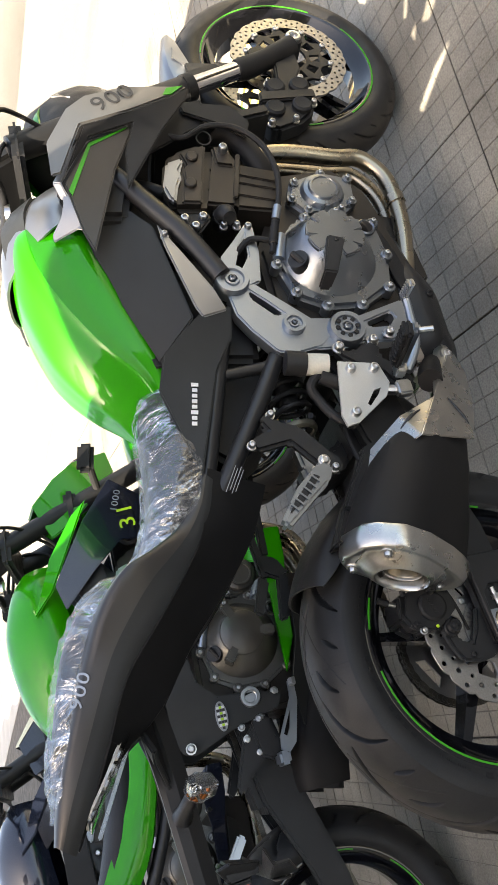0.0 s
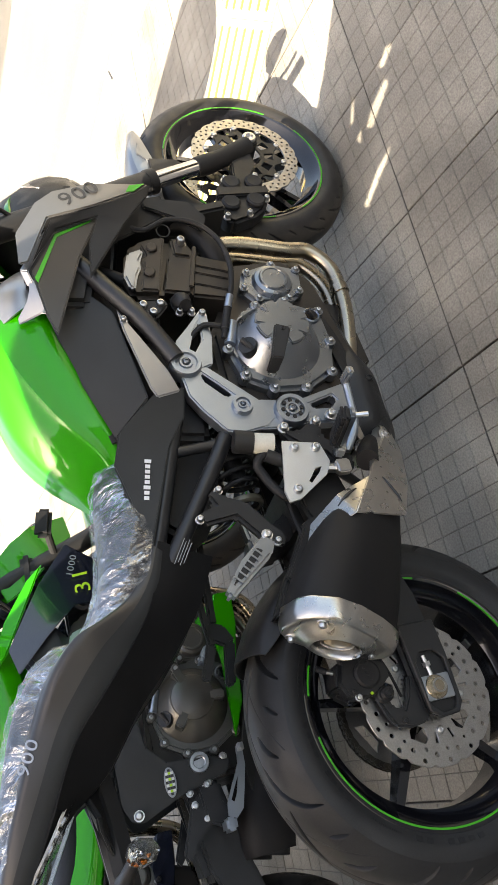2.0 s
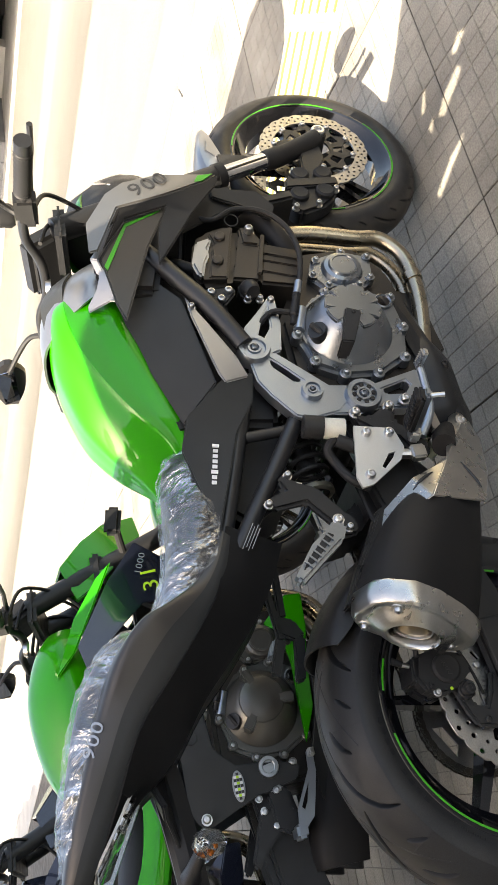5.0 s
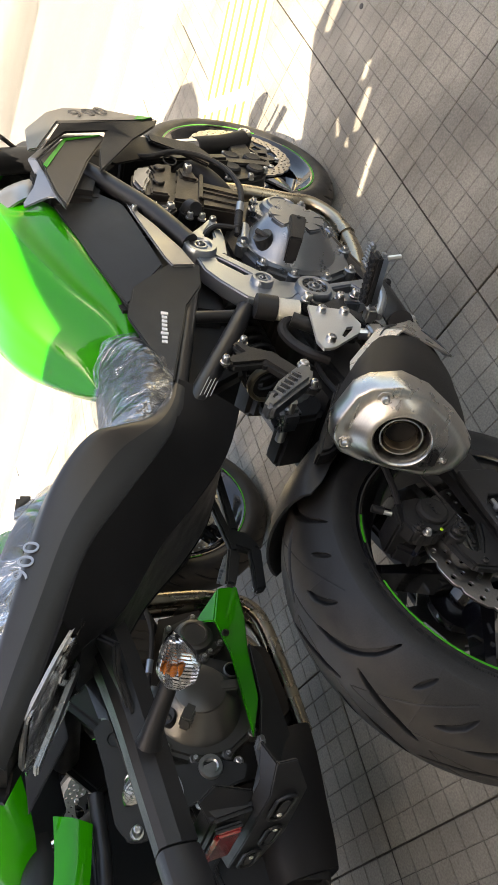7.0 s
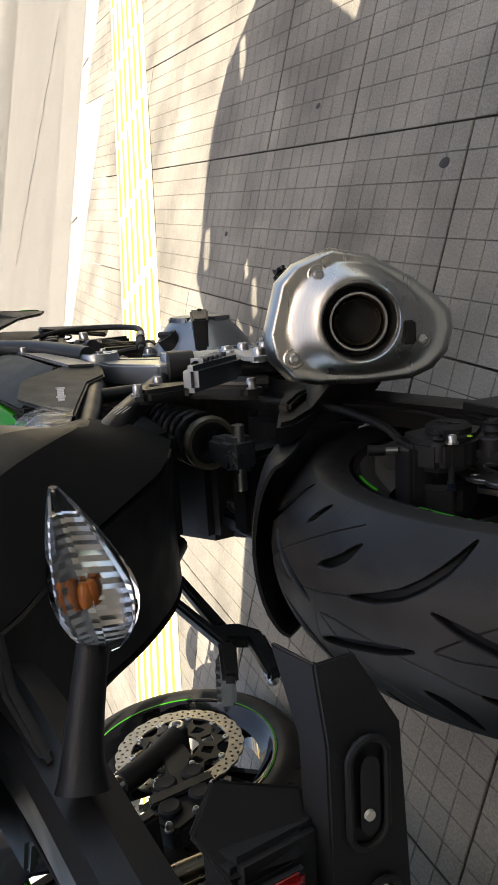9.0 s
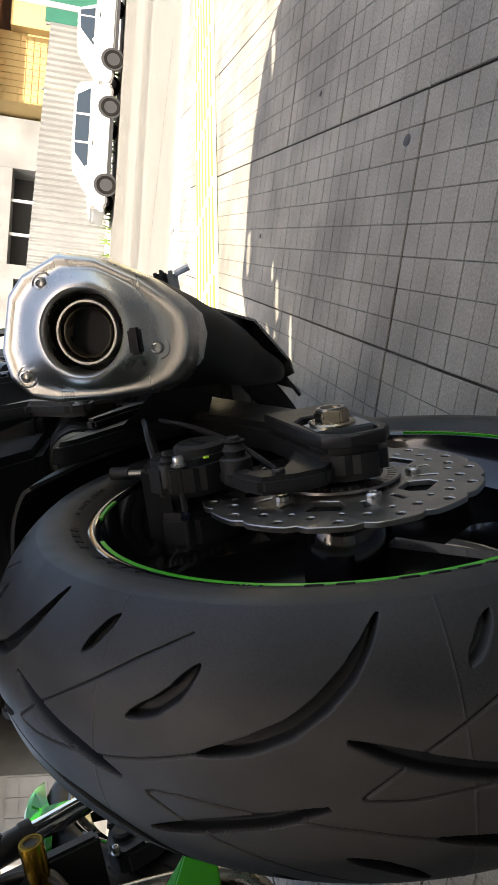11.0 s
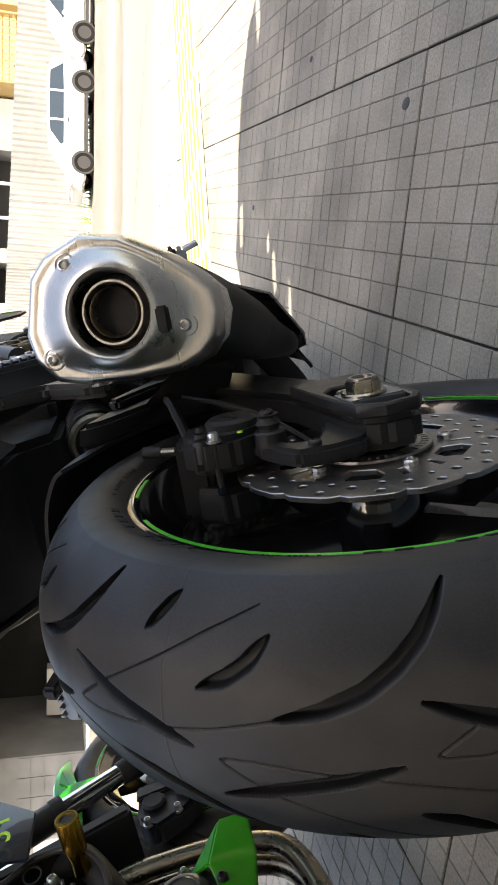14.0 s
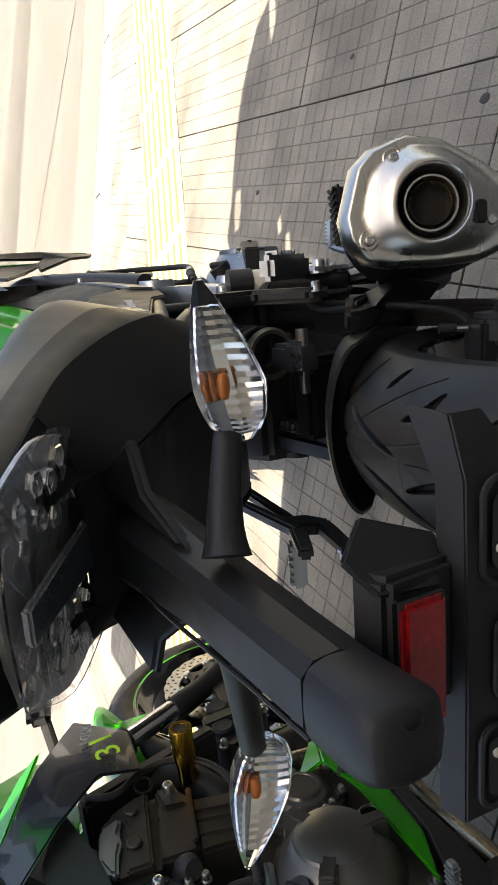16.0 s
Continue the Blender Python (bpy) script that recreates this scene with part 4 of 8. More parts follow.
def clutch_cover(p, body=COVER, face=COVER):
    """Cast cover: an uneven flange, a cone, an eight-notched flat face, a pad, a filler cap and a sight glass."""
    base = [(0.743, 0.533), (0.795, 0.510), (0.848, 0.466), (0.856, 0.434), (0.860, 0.367), (0.826, 0.296), (0.742, 0.290), (0.661, 0.311), (0.622, 0.378), (0.624, 0.453), (0.658, 0.512)]
    c = part("clutch_cover", prism(base, -0.10, -0.162, 0.009), body, p, "grey cast clutch cover")
    x, z = 0.744, 0.420
    dome = lathe([(0.097, 0.0), (0.094, -0.006), (0.090, -0.010), (0.084, -0.022), (0.066, -0.046), (0.056, -0.058), (0.050, -0.0605), (0.0, -0.0605)], (x, -0.160, z), (0, 1, 0), 72)
    for vtx in dome.verts:
        vtx.co.x += 0.008 * min(max((-0.166 - vtx.co.y) / 0.05, 0), 1)
    part("cover_dome", dome, body, c)
    xf = x + 0.008
    pts = []
    for i in range(8 * 14):
        a = TAU * (i + 0.5) / 112
        rr = 0.058 if i % 14 else 0.046
        pts.append((xf + rr * math.cos(a), z + rr * math.sin(a)))
    if body is not COVER:
        part("dome_top", lathe([(0.062, 0.006), (0.056, -0.006), (0.040, -0.013), (0.020, -0.016), (0.0, -0.0165)], (xf, -0.214, z), (0, 1, 0), 48), body, c)
        for a in (0.4, 2.5, 4.6):
            part("dome_rib", prism([(xf + r * math.cos(a + d), z + r * math.sin(a + d)) for r, d in ((0.030, -0.5), (0.086, -0.16), (0.086, 0.16), (0.030, 0.5))], -0.176, -0.2245, 0.004, 0.9), body, c)
    else:
        part("cover_face", prism(pts, -0.208, -0.2245, 0.0025), face, c, "notched flat cover face")
    if body is COVER:
        pad = bmesh.new()
        vs = [pad.verts.new(v) for v in ((0.738, -0.238, 0.444), (0.726, -0.238, 0.412), (0.658, -0.224, 0.442), (0.664, -0.224, 0.468), (0.738, -0.20, 0.444), (0.726, -0.20, 0.412), (0.658, -0.165, 0.444), (0.664, -0.165, 0.466))]
        for fc in ((0, 1, 2, 3), (4, 7, 6, 5), (0, 4, 5, 1), (1, 5, 6, 2), (2, 6, 7, 3), (3, 7, 4, 0)):
            pad.faces.new([vs[i] for i in fc])
        bmesh.ops.recalc_face_normals(pad, faces=pad.faces)
        part("cover_pad", rounded(pad, 0.003), BLACK, c, "black plastic rubbing pad")
        bolt(c, 0.724, -0.2370, 0.430, 0.0045, h=0.002, material=BLACK)
    cap = part("filler_cap", tube([(0.716, -0.170, 0.484), (0.718, -0.196, 0.500)], 0.0195, 22, 1), BLACK, c, "black oil filler cap")
    part("filler_grip", tube([(0.706, -0.198, 0.492), (0.732, -0.197, 0.508)], 0.006, 8, 1), BLACK_MATT, c)
    part("sight_glass", lathe([(0.020, 0.006), (0.020, -0.004), (0.017, -0.006), (0.0145, -0.003), (0.0, -0.003)], (0.808, -0.164, 0.322), (0, 1, 0), 24), body, c, "round oil sight glass")
    part("sight_lens", lathe([(0.014, -0.0035), (0.0, -0.0045)], (0.808, -0.164, 0.322), (0, 1, 0), 18), GLOSS_BLACK, c)
    for bx, bz in ((0.735, 0.530), (0.666, 0.508), (0.628, 0.455), (0.622, 0.386), (0.657, 0.318), (0.736, 0.298), (0.820, 0.302), (0.846, 0.443), (0.788, 0.508), (0.854, 0.375)):
        part("bolt_boss", lathe([(0.0125, 0.02), (0.0125, -0.004), (0.010, -0.006), (0.0, -0.006)], (bx, -0.160, bz), (0, 1, 0), 14), body, c)
        bolt(c, bx, -0.168, bz, 0.0062)
    return c


def engine(p, cover=COVER):
    part("crankcase", prism([(0.56, 0.30), (0.555, 0.50), (0.63, 0.55), (0.80, 0.55), (0.90, 0.50), (1.0, 0.46), (1.01, 0.33), (0.94, 0.27), (0.74, 0.235), (0.62, 0.25)], -0.135, 0.15, 0.012), ENGINE, p, "dark cast crankcase")
    part("sump", prism([(0.66, 0.25), (0.93, 0.28), (0.90, 0.18), (0.72, 0.17)], -0.09, 0.09, 0.015), ENGINE, p)
    block = part("cylinder_block", prism([(0.862, 0.490), (0.972, 0.468), (1.000, 0.552), (0.880, 0.580)], -0.170, 0.170, 0.006), ENGINE, p, "brown-black cast cylinder block")
    for (x0, z0), (x1, z1) in (((0.985, 0.612), (0.940, 0.478)), ((0.932, 0.626), (0.890, 0.492)), ((0.960, 0.606), (0.918, 0.476))):
        part("block_rib", prism([(x0 - 0.004, z0), (x0 + 0.004, z0), (x1 + 0.004, z1), (x1 - 0.004, z1)], -0.166, -0.1735, 0.002), ENGINE, block)
    part("cylinder_head", prism([(0.880, 0.578), (1.0, 0.550), (1.030, 0.562), (1.042, 0.600), (0.892, 0.642)], -0.174, 0.174, 0.006), ENGINE, p)
    part("head_step", prism([(0.895, 0.574), (1.012, 0.544), (1.014, 0.553), (0.897, 0.583)], -0.172, -0.181, 0.002), ENGINE, p)
    head = part("cam_cover", prism([(0.872, 0.642), (1.045, 0.598), (1.052, 0.634), (1.034, 0.682), (1.008, 0.706), (0.925, 0.722), (0.876, 0.708)], -0.180, 0.180, 0.012), ENGINE, p, "dark cam cover")
    part("cam_cover_end", prism([(0.990, 0.704), (1.003, 0.668), (0.985, 0.669), (0.968, 0.679), (0.945, 0.680), (0.925, 0.690), (0.884, 0.702), (0.890, 0.714), (0.924, 0.722)], -0.176, -0.192, 0.005, 0.96), SILVER, head, "grey cam cover end cap")
    part("cover_web", prism([(1.030, 0.645), (1.018, 0.672), (0.985, 0.664), (0.968, 0.672), (0.945, 0.673), (0.915, 0.684), (0.885, 0.690), (0.880, 0.650), (1.040, 0.612)], -0.176, -0.187, 0.004, 0.97), ENGINE, head)
    for x, z in ((1.002, 0.648), (0.932, 0.664)):
        part("cover_plug", lathe([(0.0125, 0.0), (0.0125, -0.010), (0.010, -0.012), (0.0, -0.012)], (x, -0.182, z), (0, 1, 0), 18), ENGINE, head)
    part("breather_ring", lathe([(0.016, 0.0), (0.016, -0.004), (0.0135, -0.004), (0.0135, 0.0), (0.016, 0.0)], (1.054, -0.185, 0.613), (0.3, 1, 0), 24), BLACK, head)
    bolt(head, 1.023, -0.186, 0.579, 0.010, h=0.010)
    part("bolt_lug", prism([(1.04, 0.60), (1.04, 0.565), (0.98, 0.56), (0.99, 0.60)], -0.150, -0.180, 0.005), ENGINE, head)
    clutch_cover(p, cover, cover)
    st = part("starter_cover", prism([(0.902, 0.464), (0.956, 0.446), (0.980, 0.374), (0.957, 0.307), (0.884, 0.317), (0.857, 0.355), (0.862, 0.433)], -0.125, -0.156, 0.008), cover, p, "angular grey cast starter cover")
    part("cover_dome", lathe([(0.048, 0.0), (0.042, -0.012), (0.034, -0.015), (0.0315, -0.020), (0.027, -0.0205), (0.026, -0.0185), (0.0, -0.0185)], (0.916, -0.155, 0.384), (0, 1, 0), 40), cover, st)
    for x, z in ((0.948, 0.437), (0.968, 0.374), (0.950, 0.318), (0.888, 0.326), (0.868, 0.356), (0.872, 0.426), (0.904, 0.454)):
        part("bolt_boss", lathe([(0.0105, 0.02), (0.0105, -0.004), (0.0, -0.004)], (x, -0.155, z), (0, 1, 0), 12), cover, st)
        bolt(st, x, -0.161, z, 0.006)
    # throttle bodies, sensor, hoses
    part("throttle_body", tube([(0.83, -0.15, 0.69), (0.83, 0.15, 0.69)], 0.034, 16, 1), BLACK, p)
    part("fuel_rail", box(0.80, -0.06, 0.72, 0.05, 0.18, 0.04, 0.006), BLACK_MATT, p)
    plug = part("sensor_mount", prism([(0.870, 0.704), (0.872, 0.640), (0.855, 0.636), (0.820, 0.666), (0.824, 0.682), (0.852, 0.706)], -0.160, -0.172, 0.004), BLACK, p, "black triangular bracket with three screws")
    for x, z in ((0.855, 0.690), (0.857, 0.653), (0.834, 0.672)):
        bolt(plug, x, -0.174, z, 0.0095, h=0.008)
    wj = part("water_joint", tube([(0.876, -0.13, 0.606), (0.868, -0.165, 0.606), (0.846, -0.178, 0.602)], 0.019, 18, 4, radii=[0.022, 0.021, 0.020, 0.014]), BLACK, p, "black thermostat elbow")
    part("joint_flange", prism([(0.885, 0.628), (0.888, 0.588), (0.848, 0.580), (0.838, 0.600), (0.850, 0.626)], -0.150, -0.164, 0.004), BLACK, wj)
    for x, z in ((0.840, 0.614), (0.838, 0.588)):
        bolt(wj, x, -0.168, z, 0.0065)
    part("clutch_cable", tube([(1.100, -0.170, 0.70), (1.052, -0.192, 0.660), (1.076, -0.198, 0.604), (1.066, -0.20, 0.545), (1.018, -0.20, 0.501), (0.945, -0.20, 0.487), (0.877, -0.196, 0.497), (0.82, -0.185, 0.517), (0.757, -0.172, 0.536)], 0.0062, 10, 8), SOFT_RUBBER, p, "black sheathed clutch cable")
    part("cable_ferrule", tube([(0.855, -0.192, 0.505), (0.826, -0.186, 0.515)], 0.0085, 12, 1), ALU, p)
    part("cable_boot", tube([(0.826, -0.186, 0.515), (0.775, -0.175, 0.531)], 0.0085, 12, 12, radii=[0.0095, 0.0075] * 6), SOFT_RUBBER, p)
    part("radiator_hose", tube([(1.135, -0.12, 0.60), (1.108, -0.145, 0.545), (1.066, -0.150, 0.520), (1.005, -0.140, 0.492), (0.97, -0.11, 0.47)], 0.024, 16, 6), SOFT_RUBBER, p)
    part("sensor_wire", tube([(0.80, -0.16, 0.50), (0.79, -0.17, 0.53), (0.80, -0.165, 0.57), (0.78, -0.15, 0.60)], 0.006, 8, 5), SOFT_RUBBER, p)
    part("cable_barrel", tube([(0.80, -0.168, 0.508), (0.745, -0.165, 0.525)], 0.012, 12, 1), ALU, p)


def exhaust(p):
    for k, (y, dx) in enumerate(((-0.115, 0.0), (-0.055, 0.012), (0.035, 0.016), (0.095, 0.008))):
        path = [(1.0 + dx * 0.2, y, 0.545), (1.065 + dx, y * 1.02, 0.50), (1.072 + dx, y * 1.05, 0.42), (1.05 + dx, y * 1.05, 0.31), (1.042 + dx, y * 1.05, 0.250), (0.99, y * 1.0, 0.206), (0.915, y * 0.94, 0.197), (0.83, y * 0.86, 0.205), (0.72, y * 0.7, 0.228)]
        h = part("header_pipe", tube(path, 0.019, 18, 8), PIPE, p, "bent stainless header pipe")
        part("pipe_joint", tube([(0.935, y * 0.955, 0.199), (0.915, y * 0.94, 0.197)], 0.0225, 18, 1), PIPE, h)
    part("catalyser", prism([(0.86, 0.23), (0.80, 0.26), (0.55, 0.255), (0.52, 0.23), (0.56, 0.185), (0.80, 0.18)], -0.02, 0.09, 0.025), BRUSHED, p, "stainless collector box")
    guard = part("belly_cover", skin([[(0.93, -0.125, 0.32), (0.905, -0.128, 0.29), (0.885, -0.105, 0.25)], [(0.84, -0.135, 0.30), (0.815, -0.132, 0.265), (0.79, -0.10, 0.22)], [(0.70, -0.145, 0.29), (0.67, -0.138, 0.25), (0.655, -0.10, 0.20)], [(0.60, -0.145, 0.27), (0.57, -0.138, 0.228), (0.555, -0.095, 0.185)], [(0.52, -0.135, 0.24), (0.505, -0.13, 0.22), (0.50, -0.09, 0.195)]], n=4, m=3, thick=0.005), BLACK, p, "black plastic belly cover")
    part("belly_side", skin([[(0.750, -0.118, 0.262), (0.742, -0.130, 0.244), (0.736, -0.116, 0.226)], [(0.695, -0.136, 0.280), (0.678, -0.150, 0.240), (0.672, -0.122, 0.203)], [(0.612, -0.140, 0.296), (0.600, -0.154, 0.246), (0.602, -0.122, 0.203)], [(0.545, -0.138, 0.288), (0.546, -0.150, 0.246), (0.556, -0.122, 0.208)], [(0.512, -0.118, 0.272), (0.520, -0.128, 0.246), (0.534, -0.112, 0.220)]], n=4, m=4, thick=0.006), BLACK, guard, "smooth black belly side cover")
    bolt(guard, 0.640, -0.150, 0.232, 0.008, material=BLACK)
    # silencer: a rounded six-sided can on a rising axis
    a = Vector((0.911, 0.07, -0.406)).normalized()
    v = (Vector((0, 0, 1)) - a * a.z).normalized()
    u = v.cross(a)
    o = Vector((0.094, -0.241, 0.525))
    out = [(-0.075, 0.008), (-0.066, -0.030), (-0.040, -0.072), (-0.021, -0.094), (-0.004, -0.109), (0.014, -0.111), (0.036, -0.104), (0.052, -0.088), (0.060, -0.066), (0.061, -0.02), (0.058, 0.03), (0.051, 0.058), (0.030, 0.075), (0.005, 0.079), (-0.046, 0.063), (-0.062, 0.046)]
    cu, cv = -0.003, -0.015

    def sec(off, s, du=0.0, dv=0.0):
        return [o + a * off + u * (cu + du + (x - cu) * s) + v * (cv + dv + (y - cv) * s) for x, y in out]

    can = part("silencer_sleeve", skin([sec(0.014, 0.97), sec(0.03, 1.0), sec(0.10, 0.985, 0.006, -0.008), sec(0.17, 0.90, 0.015, -0.018), sec(0.215, 0.83, 0.021, -0.026), sec(0.232, 0.79, 0.024, -0.030)], closed=True, caps=True, n=3, m=2), SLEEVE, p, "black coated silencer sleeve")
    oc = o + u * -0.001 + v * -0.013
    edge = []
    for (x0, y0), (x1, y1) in zip(out, out[1:] + out[:1]):
        k = max(1, round(math.hypot(x1 - x0, y1 - y0) / 0.012))
        edge += [(x0 + (x1 - x0) * q / k, y0 + (y1 - y0) * q / k) for q in range(k)]

    def lip(off, f, circle=0.0, rc=0.055):
        """The outline of the can, drawn in towards a circle round the outlet."""
        pts = []
        for x, y in edge:
            w = Vector((cu + (x - cu) * f + 0.001, cv + (y - cv) * f + 0.013))
            w = w * (1 - circle) + w.normalized() * rc * circle
            pts.append(oc + a * off + u * w.x + v * w.y)
        return pts

    cap = skin([lip(0.036, 1.045), lip(0.032, 1.055), lip(0.016, 1.045), lip(0.005, 1.0), lip(0.0005, 0.955), lip(0.0005, 0.91, 0.08), lip(0.0, 0.87, 0.25), lip(-0.005, 0.85, 0.6, 0.053), lip(-0.0125, 0.82, 0.88, 0.0475), lip(-0.0165, 0.8, 1, 0.0425), lip(-0.0158, 0.8, 1, 0.0395), lip(-0.009, 0.8, 1, 0.0372), lip(0.006, 0.8, 1, 0.036), lip(0.022, 0.8, 1, 0.0352)], closed=True, n=2, m=1)
    end = part("silencer_end_cap", cap, BRUSHED, p, "bright brushed stainless silencer end cap", sharp=42)
    oc = o + u * -0.001 + v * -0.013
    part("cap_well", lathe([(0.0362, 0.012), (0.033, 0.016), (0.033, 0.05)], oc, a, 40), SLEEVE, end)
    part("outlet_collar", lathe([(0.0305, 0.03), (0.0305, -0.002), (0.0295, -0.005), (0.0275, -0.005), (0.0262, -0.001), (0.0262, 0.06)], oc, a, 48), BRUSHED, end, "rolled steel outlet collar")
    part("outlet_pipe", lathe([(0.0238, 0.06), (0.0238, -0.001), (0.0228, -0.003), (0.0216, -0.001), (0.0216, 0.12), (0.0, 0.12)], oc, a, 48), PIPE, end, "sooty outlet pipe")
    for bu, bv in ((-0.051, 0.024), (0.031, 0.055), (0.022, -0.0775)):
        c = o + u * bu + v * bv - a * 0.0025
        part("bolt_seat", lathe([(0.0125, 0.007), (0.0108, 0.0015), (0.0095, 0.001), (0.009, 0.003), (0.0, 0.003)], c, a, 24), BRUSHED, end)
        bolt(end, *(c + a * 0.001), 0.0062, -a, h=0.005)
    slot = o + u * 0.014 + v * -0.062 - a * 0.0105
    sl = box(0, 0, -0.004, 0.024, 0.011, 0.01, 0.002)
    bmesh.ops.transform(sl, matrix=upright(*slot, u, v), verts=sl.verts)
    # Black block in place of the slot's shaded depth.
    part("drain_slot", sl, SLEEVE, end)
    # front cone and heat shield
    part("silencer_cone", skin([sec(0.20, 0.80, 0.020, -0.026), sec(0.245, 0.74, 0.026, -0.034), sec(0.30, 0.55, 0.044, -0.056), sec(0.36, 0.40, 0.064, -0.080), sec(0.45, 0.24, 0.078, -0.082), sec(0.52, 0.12, 0.088, -0.080)], closed=True, caps=True, n=3, m=1), SLEEVE, p, "black coated front cone", sharp=30)
    sh = shell([(0.560, -0.116, 0.234), (0.553, -0.112, 0.212), (0.490, -0.146, 0.280), (0.496, -0.160, 0.250), (0.462, -0.132, 0.212), (0.377, -0.160, 0.240), (0.286, -0.226, 0.306), (0.288, -0.275, 0.424), (0.372, -0.236, 0.356), (0.342, -0.240, 0.432), (0.266, -0.204, 0.502), (0.308, -0.198, 0.482), (0.395, -0.196, 0.290)],
               [(0, 2, 3), (0, 3, 1), (1, 3, 4), (2, 8, 3), (3, 8, 12), (3, 12, 5, 4), (8, 7, 6, 12), (12, 6, 5), (8, 9, 7), (9, 11, 10, 7)], 0.003, 0.0035)
    tree = BVHTree.FromBMesh(sh)
    shield = part("heat_shield", sh, BRUSHED, p, "formed stainless heat shield", sharp=30)
    hit = tree.ray_cast(Vector((0.494, -0.6, 0.252)), Vector((0, 1, 0)))[0] or Vector((0.494, -0.16, 0.252))
    part("screw_seat", lathe([(0.0135, 0.004), (0.0125, -0.001), (0.010, -0.002), (0.0, -0.002)], hit, (0, 1, 0.2), 20), BRUSHED, shield)
    bolt(shield, hit.x, hit.y - 0.001, hit.z, 0.008, h=0.004)
    for line in (((0.372, 0.320), (0.352, 0.312), (0.334, 0.304), (0.318, 0.300)), ((0.345, 0.395), (0.338, 0.410), (0.328, 0.425), (0.316, 0.440))):
        pts = [tree.ray_cast(Vector((x, -0.6, z)), Vector((0, 1, 0)))[0] for x, z in line]
        pts = [q - Vector((0, 0.0005, 0)) for q in pts if q]
        if len(pts) > 1:
            # Dark sliver laid on the shield as the shade of a slot.
            part("shield_slot", tube(pts, 0.0026, 8, 3, radii=[0.001, 0.0032, 0.0032, 0.001]), DARK_MARK, shield)
    part("link_pipe", tube([(0.56, -0.03, 0.20), (0.53, -0.07, 0.225), (0.49, -0.125, 0.27), (0.45, -0.175, 0.31), (0.42, -0.20, 0.33)], 0.022, 18, 6), SLEEVE, p)


def frame_parts(p):
    """Trellis tubes, the cast pivot plate and the seat rails."""
    for sg in (-1, 1):
        fr = part("main_tube", tube([(1.06, sg * 0.12, 0.862), (1.02, sg * 0.16, 0.838), (0.976, sg * 0.18, 0.812), (0.895, sg * 0.183, 0.759), (0.81, sg * 0.18, 0.699), (0.712, sg * 0.172, 0.647)], 0.0195, 16, 6), FRAME_PAINT, p, "thick satin black frame tube")
        part("lower_tube", tube([(1.05, sg * 0.08, 0.80), (0.97, sg * 0.14, 0.74), (0.90, sg * 0.16, 0.66)], 0.015, 14, 5), FRAME_PAINT, fr)
        part("seat_rail", tube([(0.60, sg * 0.135, 0.665), (0.54, sg * 0.135, 0.685), (0.42, sg * 0.125, 0.722), (0.30, sg * 0.11, 0.762), (0.22, sg * 0.08, 0.80)], 0.0165, 14, 6), FRAME_PAINT, p)
        part("rail_stay", tube([(0.56, sg * 0.14, 0.565), (0.47, sg * 0.135, 0.62), (0.34, sg * 0.125, 0.705), (0.29, sg * 0.108, 0.74)], 0.0165, 14, 6), FRAME_PAINT, p)
        part("cross_stay", tube([(0.52, sg * 0.132, 0.685), (0.53, sg * 0.132, 0.575)], 0.0115, 12, 1), FRAME_PAINT, p)
    for i in range(4):
        part("label_bar", box(0.316 - i * 0.0022, -0.1445, 0.714 - i * 0.0045, 0.052 - 0.010 * (i % 2), 0.0008, 0.0012, 0.0, (0, 31, 0)), GREY_MARK, p, "white printed line")
    part("air_box", prism([(0.93, 0.72), (0.90, 0.81), (0.62, 0.755), (0.56, 0.66), (0.552, 0.60), (0.62, 0.592), (0.70, 0.605), (0.80, 0.66)], -0.118, 0.118, 0.012), BLACK_MATT, p, "black plastic air box")
    part("battery_box", prism([(0.60, 0.585), (0.60, 0.70), (0.40, 0.735), (0.36, 0.69), (0.42, 0.60)], -0.085, 0.085, 0.012), BLACK_MATT, p)
    # right-hand cast plate: upper arm, lower arm, pivot boss
    def cast(name, loops, y, thick, par):
        return part(name, rounded(plate(loops, y - thick, thick), 0.0035), ALU, par, "satin cast aluminium pivot plate" if par is p else "")

    plate_ = cast("pivot_plate", [[(0.676, 0.643), (0.627, 0.637), (0.590, 0.617), (0.538, 0.579), (0.528, 0.549), (0.538, 0.490), (0.560, 0.466), (0.599, 0.493), (0.634, 0.527), (0.695, 0.588)], [(0.680, 0.602), (0.660, 0.601), (0.616, 0.562), (0.619, 0.547), (0.646, 0.570)]], -0.135, 0.032, p)
    cast("upper_fork", [[(0.720, 0.645), (0.768, 0.636), (0.806, 0.602), (0.846, 0.570), (0.838, 0.555), (0.775, 0.556), (0.702, 0.570), (0.690, 0.60)], [(0.815, 0.577), (0.788, 0.594), (0.744, 0.611), (0.733, 0.602), (0.766, 0.580)]], -0.130, 0.030, plate_)
    cast("pivot_arm", [[(0.605, 0.503), (0.600, 0.458), (0.604, 0.415), (0.540, 0.398), (0.530, 0.45), (0.535, 0.51), (0.56, 0.53)]], -0.135, 0.030, plate_)
    cast("pivot_toe", [[(0.598, 0.404), (0.625, 0.305), (0.608, 0.289), (0.560, 0.309), (0.533, 0.350), (0.538, 0.410)], [(0.582, 0.392), (0.599, 0.338), (0.586, 0.330), (0.568, 0.345), (0.570, 0.385)]], -0.135, 0.030, plate_)
    bolt(plate_, 0.836, -0.163, 0.565, 0.0075)
